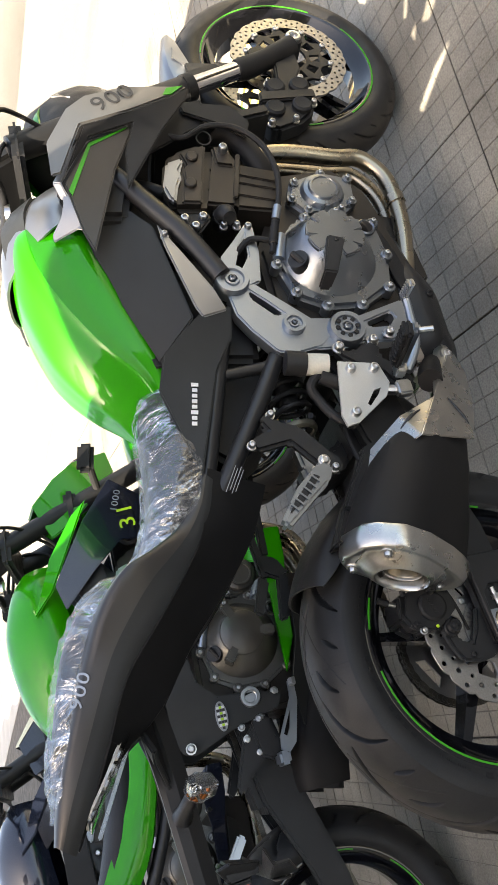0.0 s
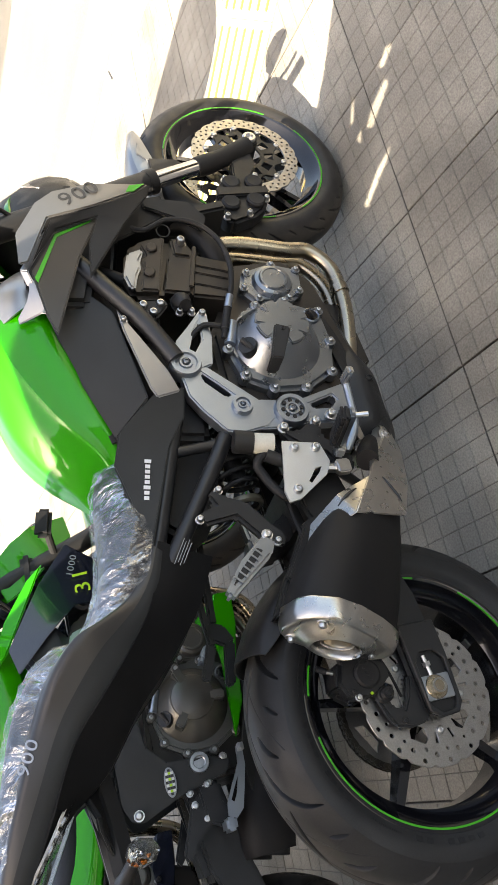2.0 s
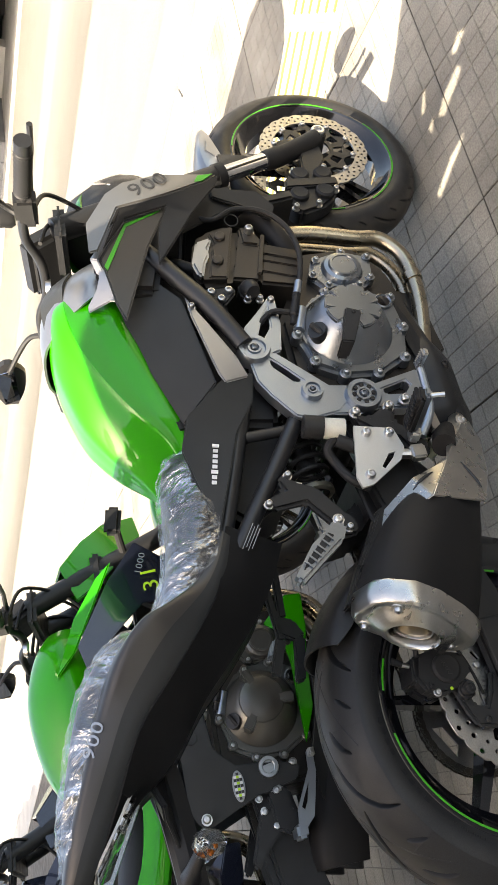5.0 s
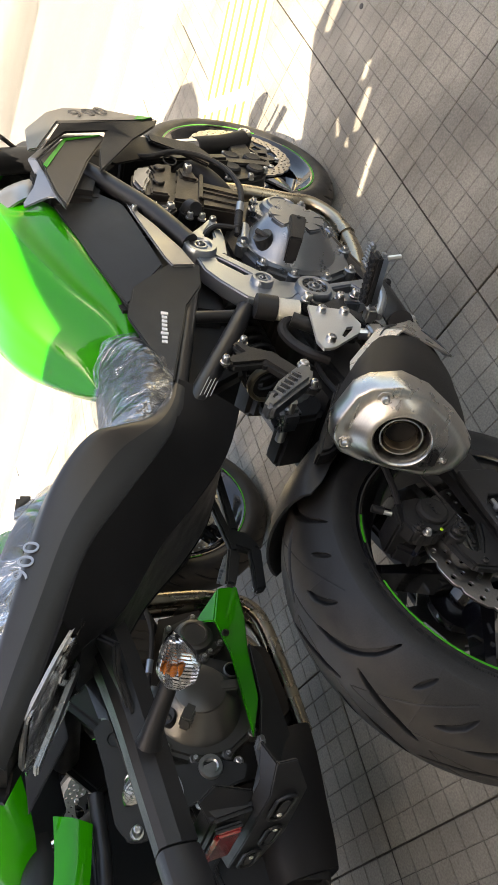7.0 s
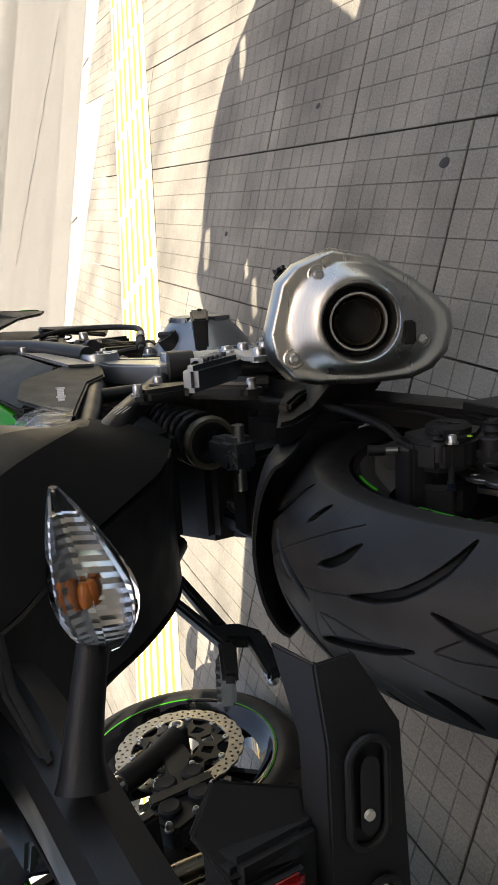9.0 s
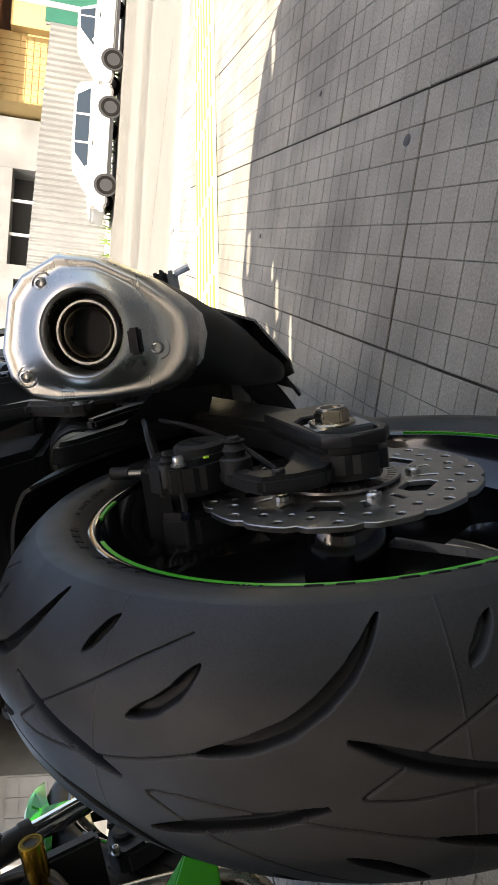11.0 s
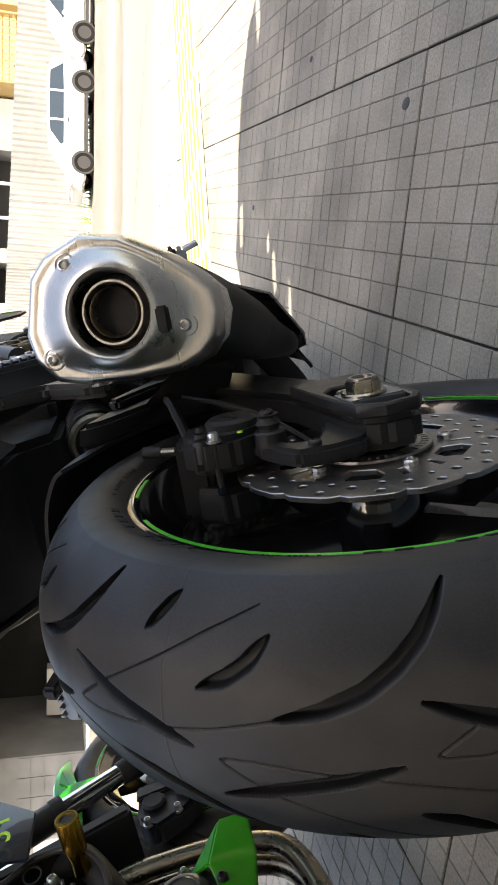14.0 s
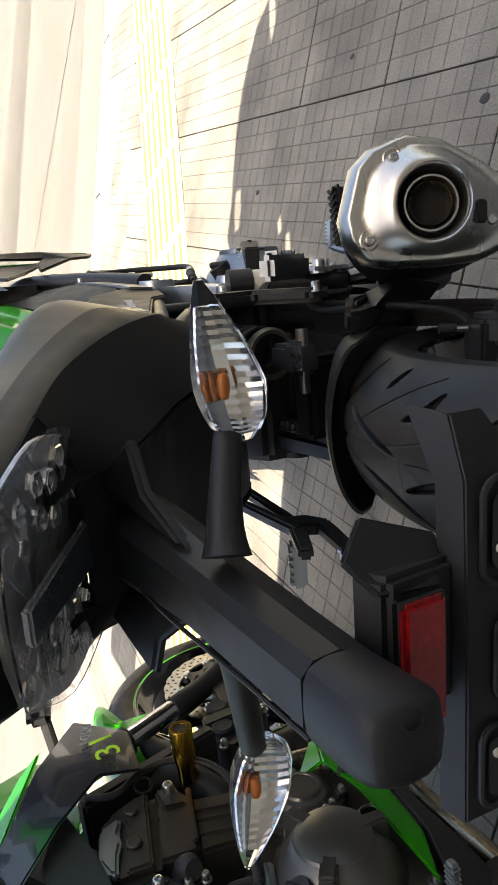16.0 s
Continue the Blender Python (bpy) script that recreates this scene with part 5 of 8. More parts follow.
    for (x, z, r) in ((0.701, 0.629, 0.032), (0.589, 0.536, 0.021), (0.568, 0.437, 0.035)):
        part("pivot_cap", lathe([(r * 1.04, 0.02), (r * 1.04, -0.006), (r * 0.96, -0.013), (r * 0.72, -0.013), (r * 0.66, -0.008), (r * 0.46, -0.008), (r * 0.42, -0.012), (r * 0.3, -0.012), (r * 0.26, -0.006), (0.0, -0.006)], (x, -0.166, z), (0, 1, 0), 36), ALU, plate_)
        bolt(plate_, x, -0.176, z, r * 0.22, material=COVER)
    for k in range(8):
        a = TAU * k / 8
        # Black dots stand in for the shade of the cap's holes.
        part("cap_hole", lathe([(0.0048, 0.0), (0.0044, -0.0015), (0.0, -0.0015)], (0.568 + 0.0195 * math.cos(a), -0.1765, 0.437 + 0.0195 * math.sin(a)), (0, 1, 0), 10), BLACK, plate_)


def swingarm(p):
    for sg in (-1, 1):
        prof = [(0.60, 0.465), (0.55, 0.485), (0.36, 0.452), (0.20, 0.380), (0.124, 0.354), (0.03, 0.346), (-0.036, 0.341), (-0.050, 0.320), (-0.048, 0.290), (-0.032, 0.279), (0.05, 0.278), (0.17, 0.290), (0.36, 0.345), (0.55, 0.385)]
        arm = part("swingarm_leg", prism(prof, sg * 0.094, sg * 0.125, 0.007), BLACK, p, "pressed black swingarm")
        rim_ = [(0.115, 0.352), (0.03, 0.347), (-0.037, 0.342), (-0.051, 0.320), (-0.049, 0.289), (-0.032, 0.278), (0.05, 0.277), (0.115, 0.281)]
        well = [(0.045, 0.339), (-0.028, 0.336), (-0.043, 0.318), (-0.041, 0.294), (-0.028, 0.286), (0.045, 0.285), (0.062, 0.30), (0.062, 0.326)]
        part("axle_frame", rounded(plate([rim_, well], -0.136 if sg < 0 else 0.124, 0.012), 0.0018, 1, 40), BLACK, arm, "black frame round the axle block")
        part("chain_adjuster", prism([(0.020, 0.341), (0.020, 0.287), (-0.022, 0.287), (-0.022, 0.341)], sg * 0.122, sg * 0.137, 0.0015), ALU, arm, "bare aluminium adjuster block")
        part("axle_washer", lathe([(0.0205, 0.0), (0.0205, -0.002), (0.019, -0.0035), (0.0, -0.0035)], (-0.001, sg * 0.137, 0.318), (0, -sg, 0), 28), PIPE, arm)
        part("axle_nut", prism(ring(-0.001, 0.318, 0.0160, 6, 0.2), sg * 0.139, sg * 0.151, 0.0015), PIPE, arm, "hexagonal axle nut")
        part("axle_bore", lathe([(0.0125, 0.0), (0.0125, -0.002), (0.0095, -0.002), (0.0095, 0.009), (0.0, 0.009)], (-0.001, sg * 0.151, 0.318), (0, -sg, 0) if sg > 0 else (0, 1, 0), 20), DISC, arm)
        part("adjuster_screw", tube([(0.020, sg * 0.129, 0.316), (0.056, sg * 0.129, 0.320)], 0.0042, 10, 1), STEEL, arm)
        part("adjuster_nut", lathe([(0.0, 0.004), (0.0078, 0.004), (0.0078, -0.004), (0.0, -0.004)], (0.040, sg * 0.129, 0.318), (1, 0, 0.1), 6), STEEL, arm)
    part("axle_spacer", lathe([(0.0, -0.126), (0.024, -0.126), (0.024, -0.104), (0.030, -0.100), (0.030, -0.092), (0.020, -0.088), (0.0, -0.088)], (0, 0, 0.316), (0, 1, 0), 32), BLACK, p)
    part("swingarm_bridge", box(0.40, 0, 0.43, 0.13, 0.21, 0.085, 0.02, (0, -10, 0)), BLACK, p)
    part("pivot_tube", tube([(0.578, -0.15, 0.43), (0.578, 0.15, 0.43)], 0.03, 18, 1), BLACK, p)


def rear_brake(p):
    """Single-piston caliper over the disc on a cast carrier, with rubber pin boots, pad pin and bleed screw."""
    c = part("rear_caliper", prism([(0.076, 0.474), (0.080, 0.440), (0.066, 0.392), (0.040, 0.384), (0.020, 0.410), (0.006, 0.440), (0.012, 0.472), (0.040, 0.486)], -0.090, -0.124, 0.006), BLACK, p, "small black rear brake caliper")
    part("caliper_inner", prism([(0.070, 0.470), (0.074, 0.425), (0.046, 0.396), (0.014, 0.420), (0.006, 0.452), (0.030, 0.482)], -0.042, -0.076, 0.006), BLACK, c)
    part("caliper_bridge", prism([(0.074, 0.482), (0.082, 0.440), (0.064, 0.436), (0.030, 0.462), (0.034, 0.490)], -0.048, -0.118, 0.004), BLACK, c)
    part("piston_cap", lathe([(0.024, 0.0), (0.024, -0.008), (0.020, -0.011), (0.012, -0.0105), (0.0, -0.0105)], (0.046, -0.122, 0.432), (0, 1, 0), 26), BLACK_MATT, c)
    for i in range(4):
        part("cast_mark", box(0.056 - i * 0.0065, -0.1335, 0.436 - i * 0.002, 0.004, 0.001, 0.007, 0.0, (0, 15, 0)), BLACK, c)
    for x, z, r, top in ((0.008, 0.407, 0.0125, -0.136), (0.022, 0.466, 0.0075, -0.130)):
        part("pin_boss", lathe([(r * 1.15, 0.0), (r * 1.15, -0.018), (r, -0.020), (0.0, -0.020)], (x, -0.102, z), (0, 1, 0), 22), BLACK, c)
        part("pin_boot", tube([(x, -0.120, z), (x, top, z)], r, 18, 10, radii=[r * 0.95, r * 0.68, r * 0.9, r * 0.62, r * 0.8]), SOFT_RUBBER, c)
        bolt(c, x, top - 0.001, z, r * 0.5, material=BLACK_MATT, h=0.003)
    part("caliper_bracket", prism([(0.022, 0.425), (-0.022, 0.412), (-0.047, 0.400), (-0.054, 0.370), (-0.050, 0.342), (-0.024, 0.318), (0.020, 0.322), (0.034, 0.350), (0.000, 0.362), (-0.022, 0.376), (-0.014, 0.395), (0.030, 0.405)], -0.096, -0.112, 0.004), BLACK, c)
    bolt(c, -0.040, -0.113, 0.382, 0.0058, material=BLACK, h=0.0035)
    part("pad_pin", tube([(0.012, -0.126, 0.457), (0.012, -0.046, 0.457)], 0.0032, 10, 1), BLACK_MATT, c)
    part("pin_clip", tube([(0.012, -0.080, 0.457), (0.012, -0.072, 0.457)], 0.0048, 12, 1), NAVY, c)
    bolt(c, 0.012, -0.126, 0.457, 0.0052, h=0.0035)
    part("bleed_nipple", tube([(0.062, -0.108, 0.486), (0.070, -0.109, 0.506)], 0.004, 10, 1), STEEL, c)
    part("nipple_cap", tube([(0.067, -0.109, 0.498), (0.075, -0.110, 0.514)], 0.0058, 12, 1), SOFT_RUBBER, c)
    part("paint_dot", lathe([(0.0, 0.0012), (0.0026, 0.0012), (0.003, 0.0)], (0.014, -0.1235, 0.432), (0, -1, 0), 10), LIME_MARK, c)
    part("brake_line", tube([(0.074, -0.112, 0.470), (0.12, -0.126, 0.470), (0.25, -0.128, 0.465), (0.38, -0.12, 0.48), (0.46, -0.13, 0.46)], 0.005, 8, 8), SOFT_RUBBER, c)
    part("sensor_wire", tube([(0.0, -0.103, 0.372), (0.05, -0.118, 0.390), (0.11, -0.132, 0.42), (0.22, -0.13, 0.448)], 0.0028, 6, 6), SOFT_RUBBER, c)


def hugger(p):
    """Short black mudguard over the front of the rear tyre, with a faceted arm from the swingarm."""
    rows = []
    for a, w, drop in ((8, 0.098, 0.05), (22, 0.100, 0.05), (36, 0.102, 0.05), (50, 0.102, 0.05), (60, 0.100, 0.046), (67, 0.096, 0.030)):
        ca, sa = math.cos(radians(a)), math.sin(radians(a))
        r = R_R + 0.016

        def at(rr, y):
            return (ca * rr, y, R_R + sa * rr)

        rows.append([at(r - drop, -w - 0.005), at(r - 0.018, -w + 0.004), at(r - 0.002, -w * 0.6), at(r + 0.006, 0), at(r - 0.002, w * 0.6), at(r - 0.018, w - 0.004), at(r - drop, w + 0.005)])
    h = part("hugger", skin(rows, n=3, m=3, thick=0.004), BLACK, p, "black moulded tyre hugger")
    part("hugger_arm", prism([(0.37, 0.405), (0.345, 0.465), (0.30, 0.492), (0.235, 0.535), (0.165, 0.575), (0.172, 0.545), (0.235, 0.475), (0.26, 0.41)], -0.104, -0.130, 0.005, 0.94), BLACK, h)
    part("arm_facet", shell([(0.244, -0.158, 0.444), (0.239, -0.145, 0.383), (0.234, -0.123, 0.491), (0.281, -0.104, 0.389), (0.335, -0.138, 0.436), (0.175, -0.108, 0.556)], [(0, 2, 3, 1), (0, 4, 2), (0, 1, 4), (2, 5, 3)], 0.004, 0.0015), BLACK, h)
    part("arm_ledge", prism([(0.33, 0.47), (0.295, 0.492), (0.235, 0.532), (0.225, 0.522), (0.28, 0.475), (0.30, 0.45)], -0.128, -0.142, 0.004), BLACK, h)


def shock(p):
    a, b = Vector((0.66, -0.055, 0.555)), Vector((0.325, -0.062, 0.548))
    s = part("shock_body", tube([a, a + (b - a) * 0.55], 0.021, 18, 1), BLACK, p)
    turns, pts = 7, []
    d = (b - a)
    n1 = d.orthogonal().normalized()
    n2 = d.normalized().cross(n1)
    for i in range(turns * 14 + 1):
        t = i / (turns * 14)
        w = TAU * turns * t
        pts.append(a + d * (0.10 + 0.56 * t) + 0.037 * (math.cos(w) * n1 + math.sin(w) * n2))
    part("spring", tube(pts, 0.0058, 10, 1), BLACK, s, "black coil spring")
    part("spring_collar", lathe([(0.031, 0.0), (0.039, 0.0), (0.040, 0.004), (0.040, 0.010), (0.036, 0.014), (0.031, 0.014), (0.031, 0.0)], a + d * 0.69, d.normalized(), 36), COLLAR, s, "dull olive adjuster collar")
    part("collar_ring", lathe([(0.020, 0.004), (0.0312, 0.004), (0.0312, 0.008), (0.020, 0.008)], a + d * 0.69, d.normalized(), 32), BLACK_MATT, s)
    part("shock_end", join(box(*(a + d * 0.93), 0.075, 0.036, 0.034, 0.006, (0, -8, 0)), box(*(a + d * 0.99), 0.036, 0.050, 0.042, 0.008, (0, -8, 0))), COVER, s, "aluminium shock end")
    part("shock_bolt", tube([b + Vector((0, -0.04, 0)), b + Vector((0, 0.05, 0))], 0.009, 12, 1), STEEL, s)
    part("linkage", prism([(0.36, 0.55), (0.38, 0.49), (0.44, 0.43), (0.41, 0.42), (0.33, 0.48), (0.32, 0.54)], -0.06, 0.06, 0.008), BLACK, p)


HANGER_L = [[(0.432, 0.660), (0.426, 0.645), (0.205, 0.624), (0.203, 0.640)], [(0.442, 0.620), (0.434, 0.605), (0.250, 0.613), (0.250, 0.630)], [(0.258, 0.634), (0.243, 0.600), (0.209, 0.582), (0.200, 0.606), (0.222, 0.642)],
            [(0.216, 0.606), (0.206, 0.584), (0.122, 0.601), (0.118, 0.622)], [(0.216, 0.642), (0.200, 0.624), (0.134, 0.652), (0.143, 0.668)]]


def foot_controls(p):
    br = part("peg_bracket", prism([(0.53, 0.478), (0.505, 0.47), (0.475, 0.435), (0.46, 0.40), (0.42, 0.375), (0.415, 0.35), (0.44, 0.34), (0.475, 0.36), (0.50, 0.395), (0.525, 0.385), (0.54, 0.40), (0.515, 0.44)], -0.150, -0.178, 0.007), BLACK, p, "black cast footpeg bracket")
    for x, z in ((0.525, 0.468), (0.532, 0.398), (0.545, 0.36)):
        bolt(br, x, -0.181, z, 0.009)
    heel = part("heel_guard", plate([[(0.492, 0.482), (0.478, 0.408), (0.436, 0.398), (0.41, 0.412), (0.366, 0.478), (0.362, 0.50), (0.385, 0.505)], [(0.428, 0.418), (0.417, 0.425), (0.395, 0.448), (0.400, 0.452), (0.425, 0.432)]], -0.184, 0.006), GUARD, p, "pale anodised heel guard plate")
    for x, z in ((0.473, 0.463), (0.468, 0.420), (0.385, 0.480)):
        bolt(heel, x, -0.187, z, 0.0095)
    u = Vector((0.012, -0.105, 0.003)).normalized()
    r0 = Vector((0.456, -0.195, 0.377))
    m = upright(*(r0 + u * 0.06), u, (0.25, 0, 1))
    peg = part("foot_peg", box(0, 0, -0.006, 0.10, 0.018, 0.024, 0.006), ALU, p, "folding rider footpeg")
    peg.matrix_local = m
    part("peg_rubber", box(0.004, 0.012, 0, 0.094, 0.014, 0.036, 0.005), SOFT_RUBBER, peg, "ribbed black peg rubber")
    for i in range(9):
        for sg in (-1, 1):
            part("rubber_rib", box(-0.036 + i * 0.0098, 0.020, sg * 0.008, 0.0052, 0.006, 0.017, 0.001, (0, sg * 28, 0)), SOFT_RUBBER, peg)
    part("peg_hinge", box(-0.062, -0.002, 0, 0.028, 0.02, 0.026, 0.004), STEEL, peg)
    part("peg_tip", tube([(0.044, -0.006, 0), (0.050, -0.028, 0)], 0.005, 8, 1), STEEL, peg)
    ped = part("brake_pedal", tube([(0.45, -0.19, 0.36), (0.50, -0.20, 0.33), (0.56, -0.208, 0.325), (0.592, -0.215, 0.326)], 0.008, 10, 6), ALU, p, "aluminium brake pedal")
    toe = part("pedal_toe", box(0.594, -0.236, 0.328, 0.016, 0.05, 0.011, 0.003), STEEL, ped, "knurled steel toe piece")
    for i in range(7):
        part("toe_tooth", box(0.594, -0.217 - i * 0.0066, 0.334, 0.016, 0.003, 0.004, 0.0), STEEL, ped)
    part("master_cylinder", tube([(0.475, -0.165, 0.515), (0.445, -0.16, 0.455), (0.43, -0.16, 0.405)], 0.013, 14, 3), BLACK, p)
    part("pedal_clevis", box(0.425, -0.175, 0.372, 0.03, 0.02, 0.03, 0.004), STEEL, p)
    part("pedal_spring", tube([(0.432, -0.165, 0.40), (0.425, -0.17, 0.37)], 0.010, 10, 1), STEEL, p)
    res = part("brake_reservoir", tube([(0.505, -0.165, 0.535), (0.498, -0.165, 0.495)], 0.0205, 20, 1), MILKY, p, "milky brake fluid reservoir")
    part("reservoir_cap", tube([(0.513, -0.165, 0.572), (0.505, -0.165, 0.535)], 0.023, 14, 1), BLACK, res, "black screw cap")
    part("reservoir_hose", tube([(0.495, -0.165, 0.495), (0.47, -0.15, 0.53), (0.44, -0.14, 0.52), (0.40, -0.145, 0.50), (0.38, -0.145, 0.47)], 0.0095, 10, 6), SOFT_RUBBER, res)
    # pillion peg hanger
    h = part("pillion_hanger", prism([(0.425, 0.628), (0.405, 0.612), (0.39, 0.575), (0.335, 0.535), (0.315, 0.515), (0.29, 0.525), (0.295, 0.55), (0.36, 0.60), (0.352, 0.66), (0.372, 0.675), (0.39, 0.635), (0.41, 0.645)], -0.138, -0.158, 0.006), BLACK, p, "black cast pillion peg hanger")
    for x, z in ((0.418, 0.622), (0.365, 0.668), (0.302, 0.535)):
        bolt(h, x, -0.160, z, 0.0065, h=0.004)
    pg = part("pillion_peg", prism([(0.292, 0.552), (0.303, 0.572), (0.262, 0.622), (0.208, 0.664), (0.196, 0.652), (0.232, 0.606), (0.262, 0.566)], -0.172, -0.202, 0.006), COVER, p, "bare aluminium pillion peg")
    # Black inset painted as the pocket's shade.
    part("peg_pocket", prism([(0.272, 0.582), (0.278, 0.592), (0.238, 0.634), (0.218, 0.648), (0.232, 0.622)], -0.198, -0.2045, 0.001), BLACK, pg)
    for i in range(6):
        part("peg_tooth", box(0.226 + i * 0.0085, -0.204, 0.637 - i * 0.0092, 0.003, 0.006, 0.016, 0.0, (0, 48, 0)), COVER, pg)
    lh = part("pillion_hanger", join(*[prism(q, 0.134, 0.150, 0.004) for q in HANGER_L]), BLACK, p, "black cast pillion peg hanger")
    bolt(pg, 0.302, -0.20, 0.565, 0.008)
    pl_ = part("pillion_peg", box(0.198, 0.178, 0.640, 0.032, 0.060, 0.020, 0.004, (0, 25, 0)), ALU, p, "folded aluminium pillion peg")
    for i in range(5):
        part("peg_tooth", box(0.198, 0.158 + i * 0.010, 0.651, 0.030, 0.003, 0.005, 0.0, (0, 25, 0)), ALU, pl_)
    bolt(lh, 0.130, 0.152, 0.612, 0.007, (0, 1, 0))


def film_over(p, rows, name, label):
    """Loose clear film: the seat's own form, swollen and creased."""
    bm = skin(rows, n=10, m=9)
    bm.normal_update()
    mid = sum((v.co for v in bm.verts), Vector()) / len(bm.verts)
    mid.z -= 0.05
    out = 1 if sum(v.normal.dot(v.co - mid) for v in bm.verts) > 0 else -1
    for vtx in bm.verts:
        q = vtx.co
        k = (0.5 - abs(noise.noise(Vector((q.x * 26, q.y * 17, q.z * 20)) + Vector((3.1, 0, 0))))) * 0.014 + (0.5 - abs(noise.noise(q * 60))) * 0.0025
        vtx.co = q + vtx.normal * out * (0.003 + max(k, 0))
    ob = part(name, bm, FILM, p, label, sharp=35)
    ob.visible_shadow = False
    return ob


def seat_rows(stations):
    return [[(x, -w, zl), (x, -w * 1.04, zl + (zt - zl) * 0.45), (x, -w * 0.8, zt - 0.012), (x, -w * 0.35, zt), (x, w * 0.35, zt), (x, w * 0.8, zt - 0.012), (x, w * 1.04, zl + (zt - zl) * 0.45), (x, w, zl)] for x, w, zl, zt in stations]


def seats(p):
    front = seat_rows([(0.56, 0.05, 0.775, 0.83), (0.52, 0.085, 0.765, 0.838), (0.45, 0.115, 0.752, 0.842), (0.37, 0.135, 0.755, 0.845), (0.29, 0.135, 0.775, 0.86), (0.22, 0.115, 0.81, 0.895), (0.185, 0.09, 0.86, 0.93)])
    s = part("rider_seat", skin(front, n=4, m=3), SEAT, p, "black rider seat")
    film_over(s, front, "seat_film", "crumpled clear protective film")
    rear = seat_rows([(0.205, 0.055, 0.905, 0.95), (0.165, 0.085, 0.92, 0.995), (0.10, 0.088, 0.945, 1.028), (0.0, 0.080, 0.985, 1.052), (-0.08, 0.068, 1.015, 1.064), (-0.13, 0.045, 1.03, 1.062)])
    s = part("pillion_seat", skin(rear, n=4, m=3), SEAT, p, "black pillion seat")
    film_over(s, rear, "seat_film", "crumpled clear protective film")


def tail(p):
    for sg in (-1, 1):
        up = [(0.342, -0.130, 0.762), (0.294, -0.138, 0.780), (0.247, -0.146, 0.815), (0.212, -0.164, 0.865), (0.189, -0.170, 0.909), (0.142, -0.149, 0.951), (0.076, -0.120, 0.985), (-0.007, -0.100, 1.017), (-0.10, -0.070, 1.050), (-0.160, -0.048, 1.064)]
        fold = [(0.325, -0.137, 0.745), (0.270, -0.144, 0.765), (0.225, -0.148, 0.789), (0.185, -0.149, 0.817), (0.150, -0.147, 0.842), (0.112, -0.141, 0.876), (0.060, -0.126, 0.925), (-0.030, -0.102, 0.972), (-0.12, -0.078, 1.020), (-0.172, -0.052, 1.047)]
        low = [(x - 0.006, y + 0.008, z - 0.009) for x, y, z in fold]
        crest = [tuple(0.45 * q + 0.55 * w - (0.003 if k == 1 else 0) for k, (q, w) in enumerate(zip(a, b))) for a, b in zip(up, fold)]
        crown = [(x, y + g, z + h) for (x, y, z), g, h in zip(up, (0.004, 0.006, 0.010, 0.014, 0.022, 0.030, 0.032, 0.030, 0.022, 0.012), (0.004, 0.004, 0.005, 0.007, 0.010, 0.013, 0.013, 0.010, 0.007, 0.004))]
        rows = [[d, a, tuple(0.5 * (q + w) - (0.002 if k == 1 else 0) for k, (q, w) in enumerate(zip(a, b))), b] for d, a, b in zip(crown, up, crest)]
        bm = skin(rows, n=5, m=3, thick=0.004)
        t = part("tail_panel", bm if sg < 0 else flip_y(bm), GRAPHITE, p, "matt graphite tail panel with grey numerals", sharp=60)
        # Same panel below the crest; a darker material stands in for its shade.
        bm = skin([[a, tuple(0.5 * (q + w) for q, w in zip(a, b)), b, c] for a, b, c in zip(crest, fold, low)], n=5, m=1, thick=0.004)
        part("tail_flank", bm if sg < 0 else flip_y(bm), DARK_PANEL, t, "lower face of the tail panel, coloured darker as shade", sharp=60)
        if sg < 0:
            letters("900", 0.030, upright(0.030, -0.1165, 0.9935, (0.056, -0.015, -0.025), (0.15, 0.40, 0.9)), PALE_MARK, t, "numeral")
        inner = [[(0.345, -0.131, 0.748), (0.325, -0.122, 0.70), (0.313, -0.095, 0.648)], [(0.238, -0.142, 0.779), (0.235, -0.118, 0.736), (0.225, -0.085, 0.692)], [(0.180, -0.145, 0.815), (0.168, -0.112, 0.785), (0.145, -0.08, 0.757)], [(0.110, -0.138, 0.872), (0.095, -0.104, 0.842), (0.075, -0.07, 0.825)], [(0.040, -0.117, 0.932), (0.02, -0.085, 0.905), (-0.005, -0.058, 0.885)], [(-0.040, -0.098, 0.970), (-0.05, -0.074, 0.955), (-0.05, -0.045, 0.945)]]
        bm = skin(inner, n=4, m=4, thick=0.004)
        part("under_panel", bm if sg < 0 else flip_y(bm), RAW_BLACK, p, "black under-tail panel")
        side = [[(-0.038, -0.098, 0.969), (-0.05, -0.05, 0.944)], [(-0.115, -0.072, 1.008), (-0.10, -0.035, 0.995)], [(-0.165, -0.046, 1.036), (-0.15, -0.02, 1.03)]]
        bm = skin(side, n=3, m=2, thick=0.004)
        part("tail_corner", bm if sg < 0 else flip_y(bm), RAW_BLACK, p)
    part("tail_floor", skin([[(0.313, -0.088, 0.652), (0.313, 0.0, 0.655), (0.313, 0.088, 0.652)], [(0.225, -0.079, 0.696), (0.225, 0, 0.70), (0.225, 0.079, 0.696)], [(0.145, -0.075, 0.761), (0.145, 0, 0.765), (0.145, 0.075, 0.761)], [(0.075, -0.066, 0.829), (0.075, 0, 0.832), (0.075, 0.066, 0.829)], [(-0.005, -0.054, 0.889), (-0.005, 0, 0.89), (-0.005, 0.054, 0.889)], [(-0.05, -0.05, 0.947), (-0.05, 0, 0.947), (-0.05, 0.05, 0.947)]], n=4, m=3, thick=0.005), BLACK, p)
    core = []
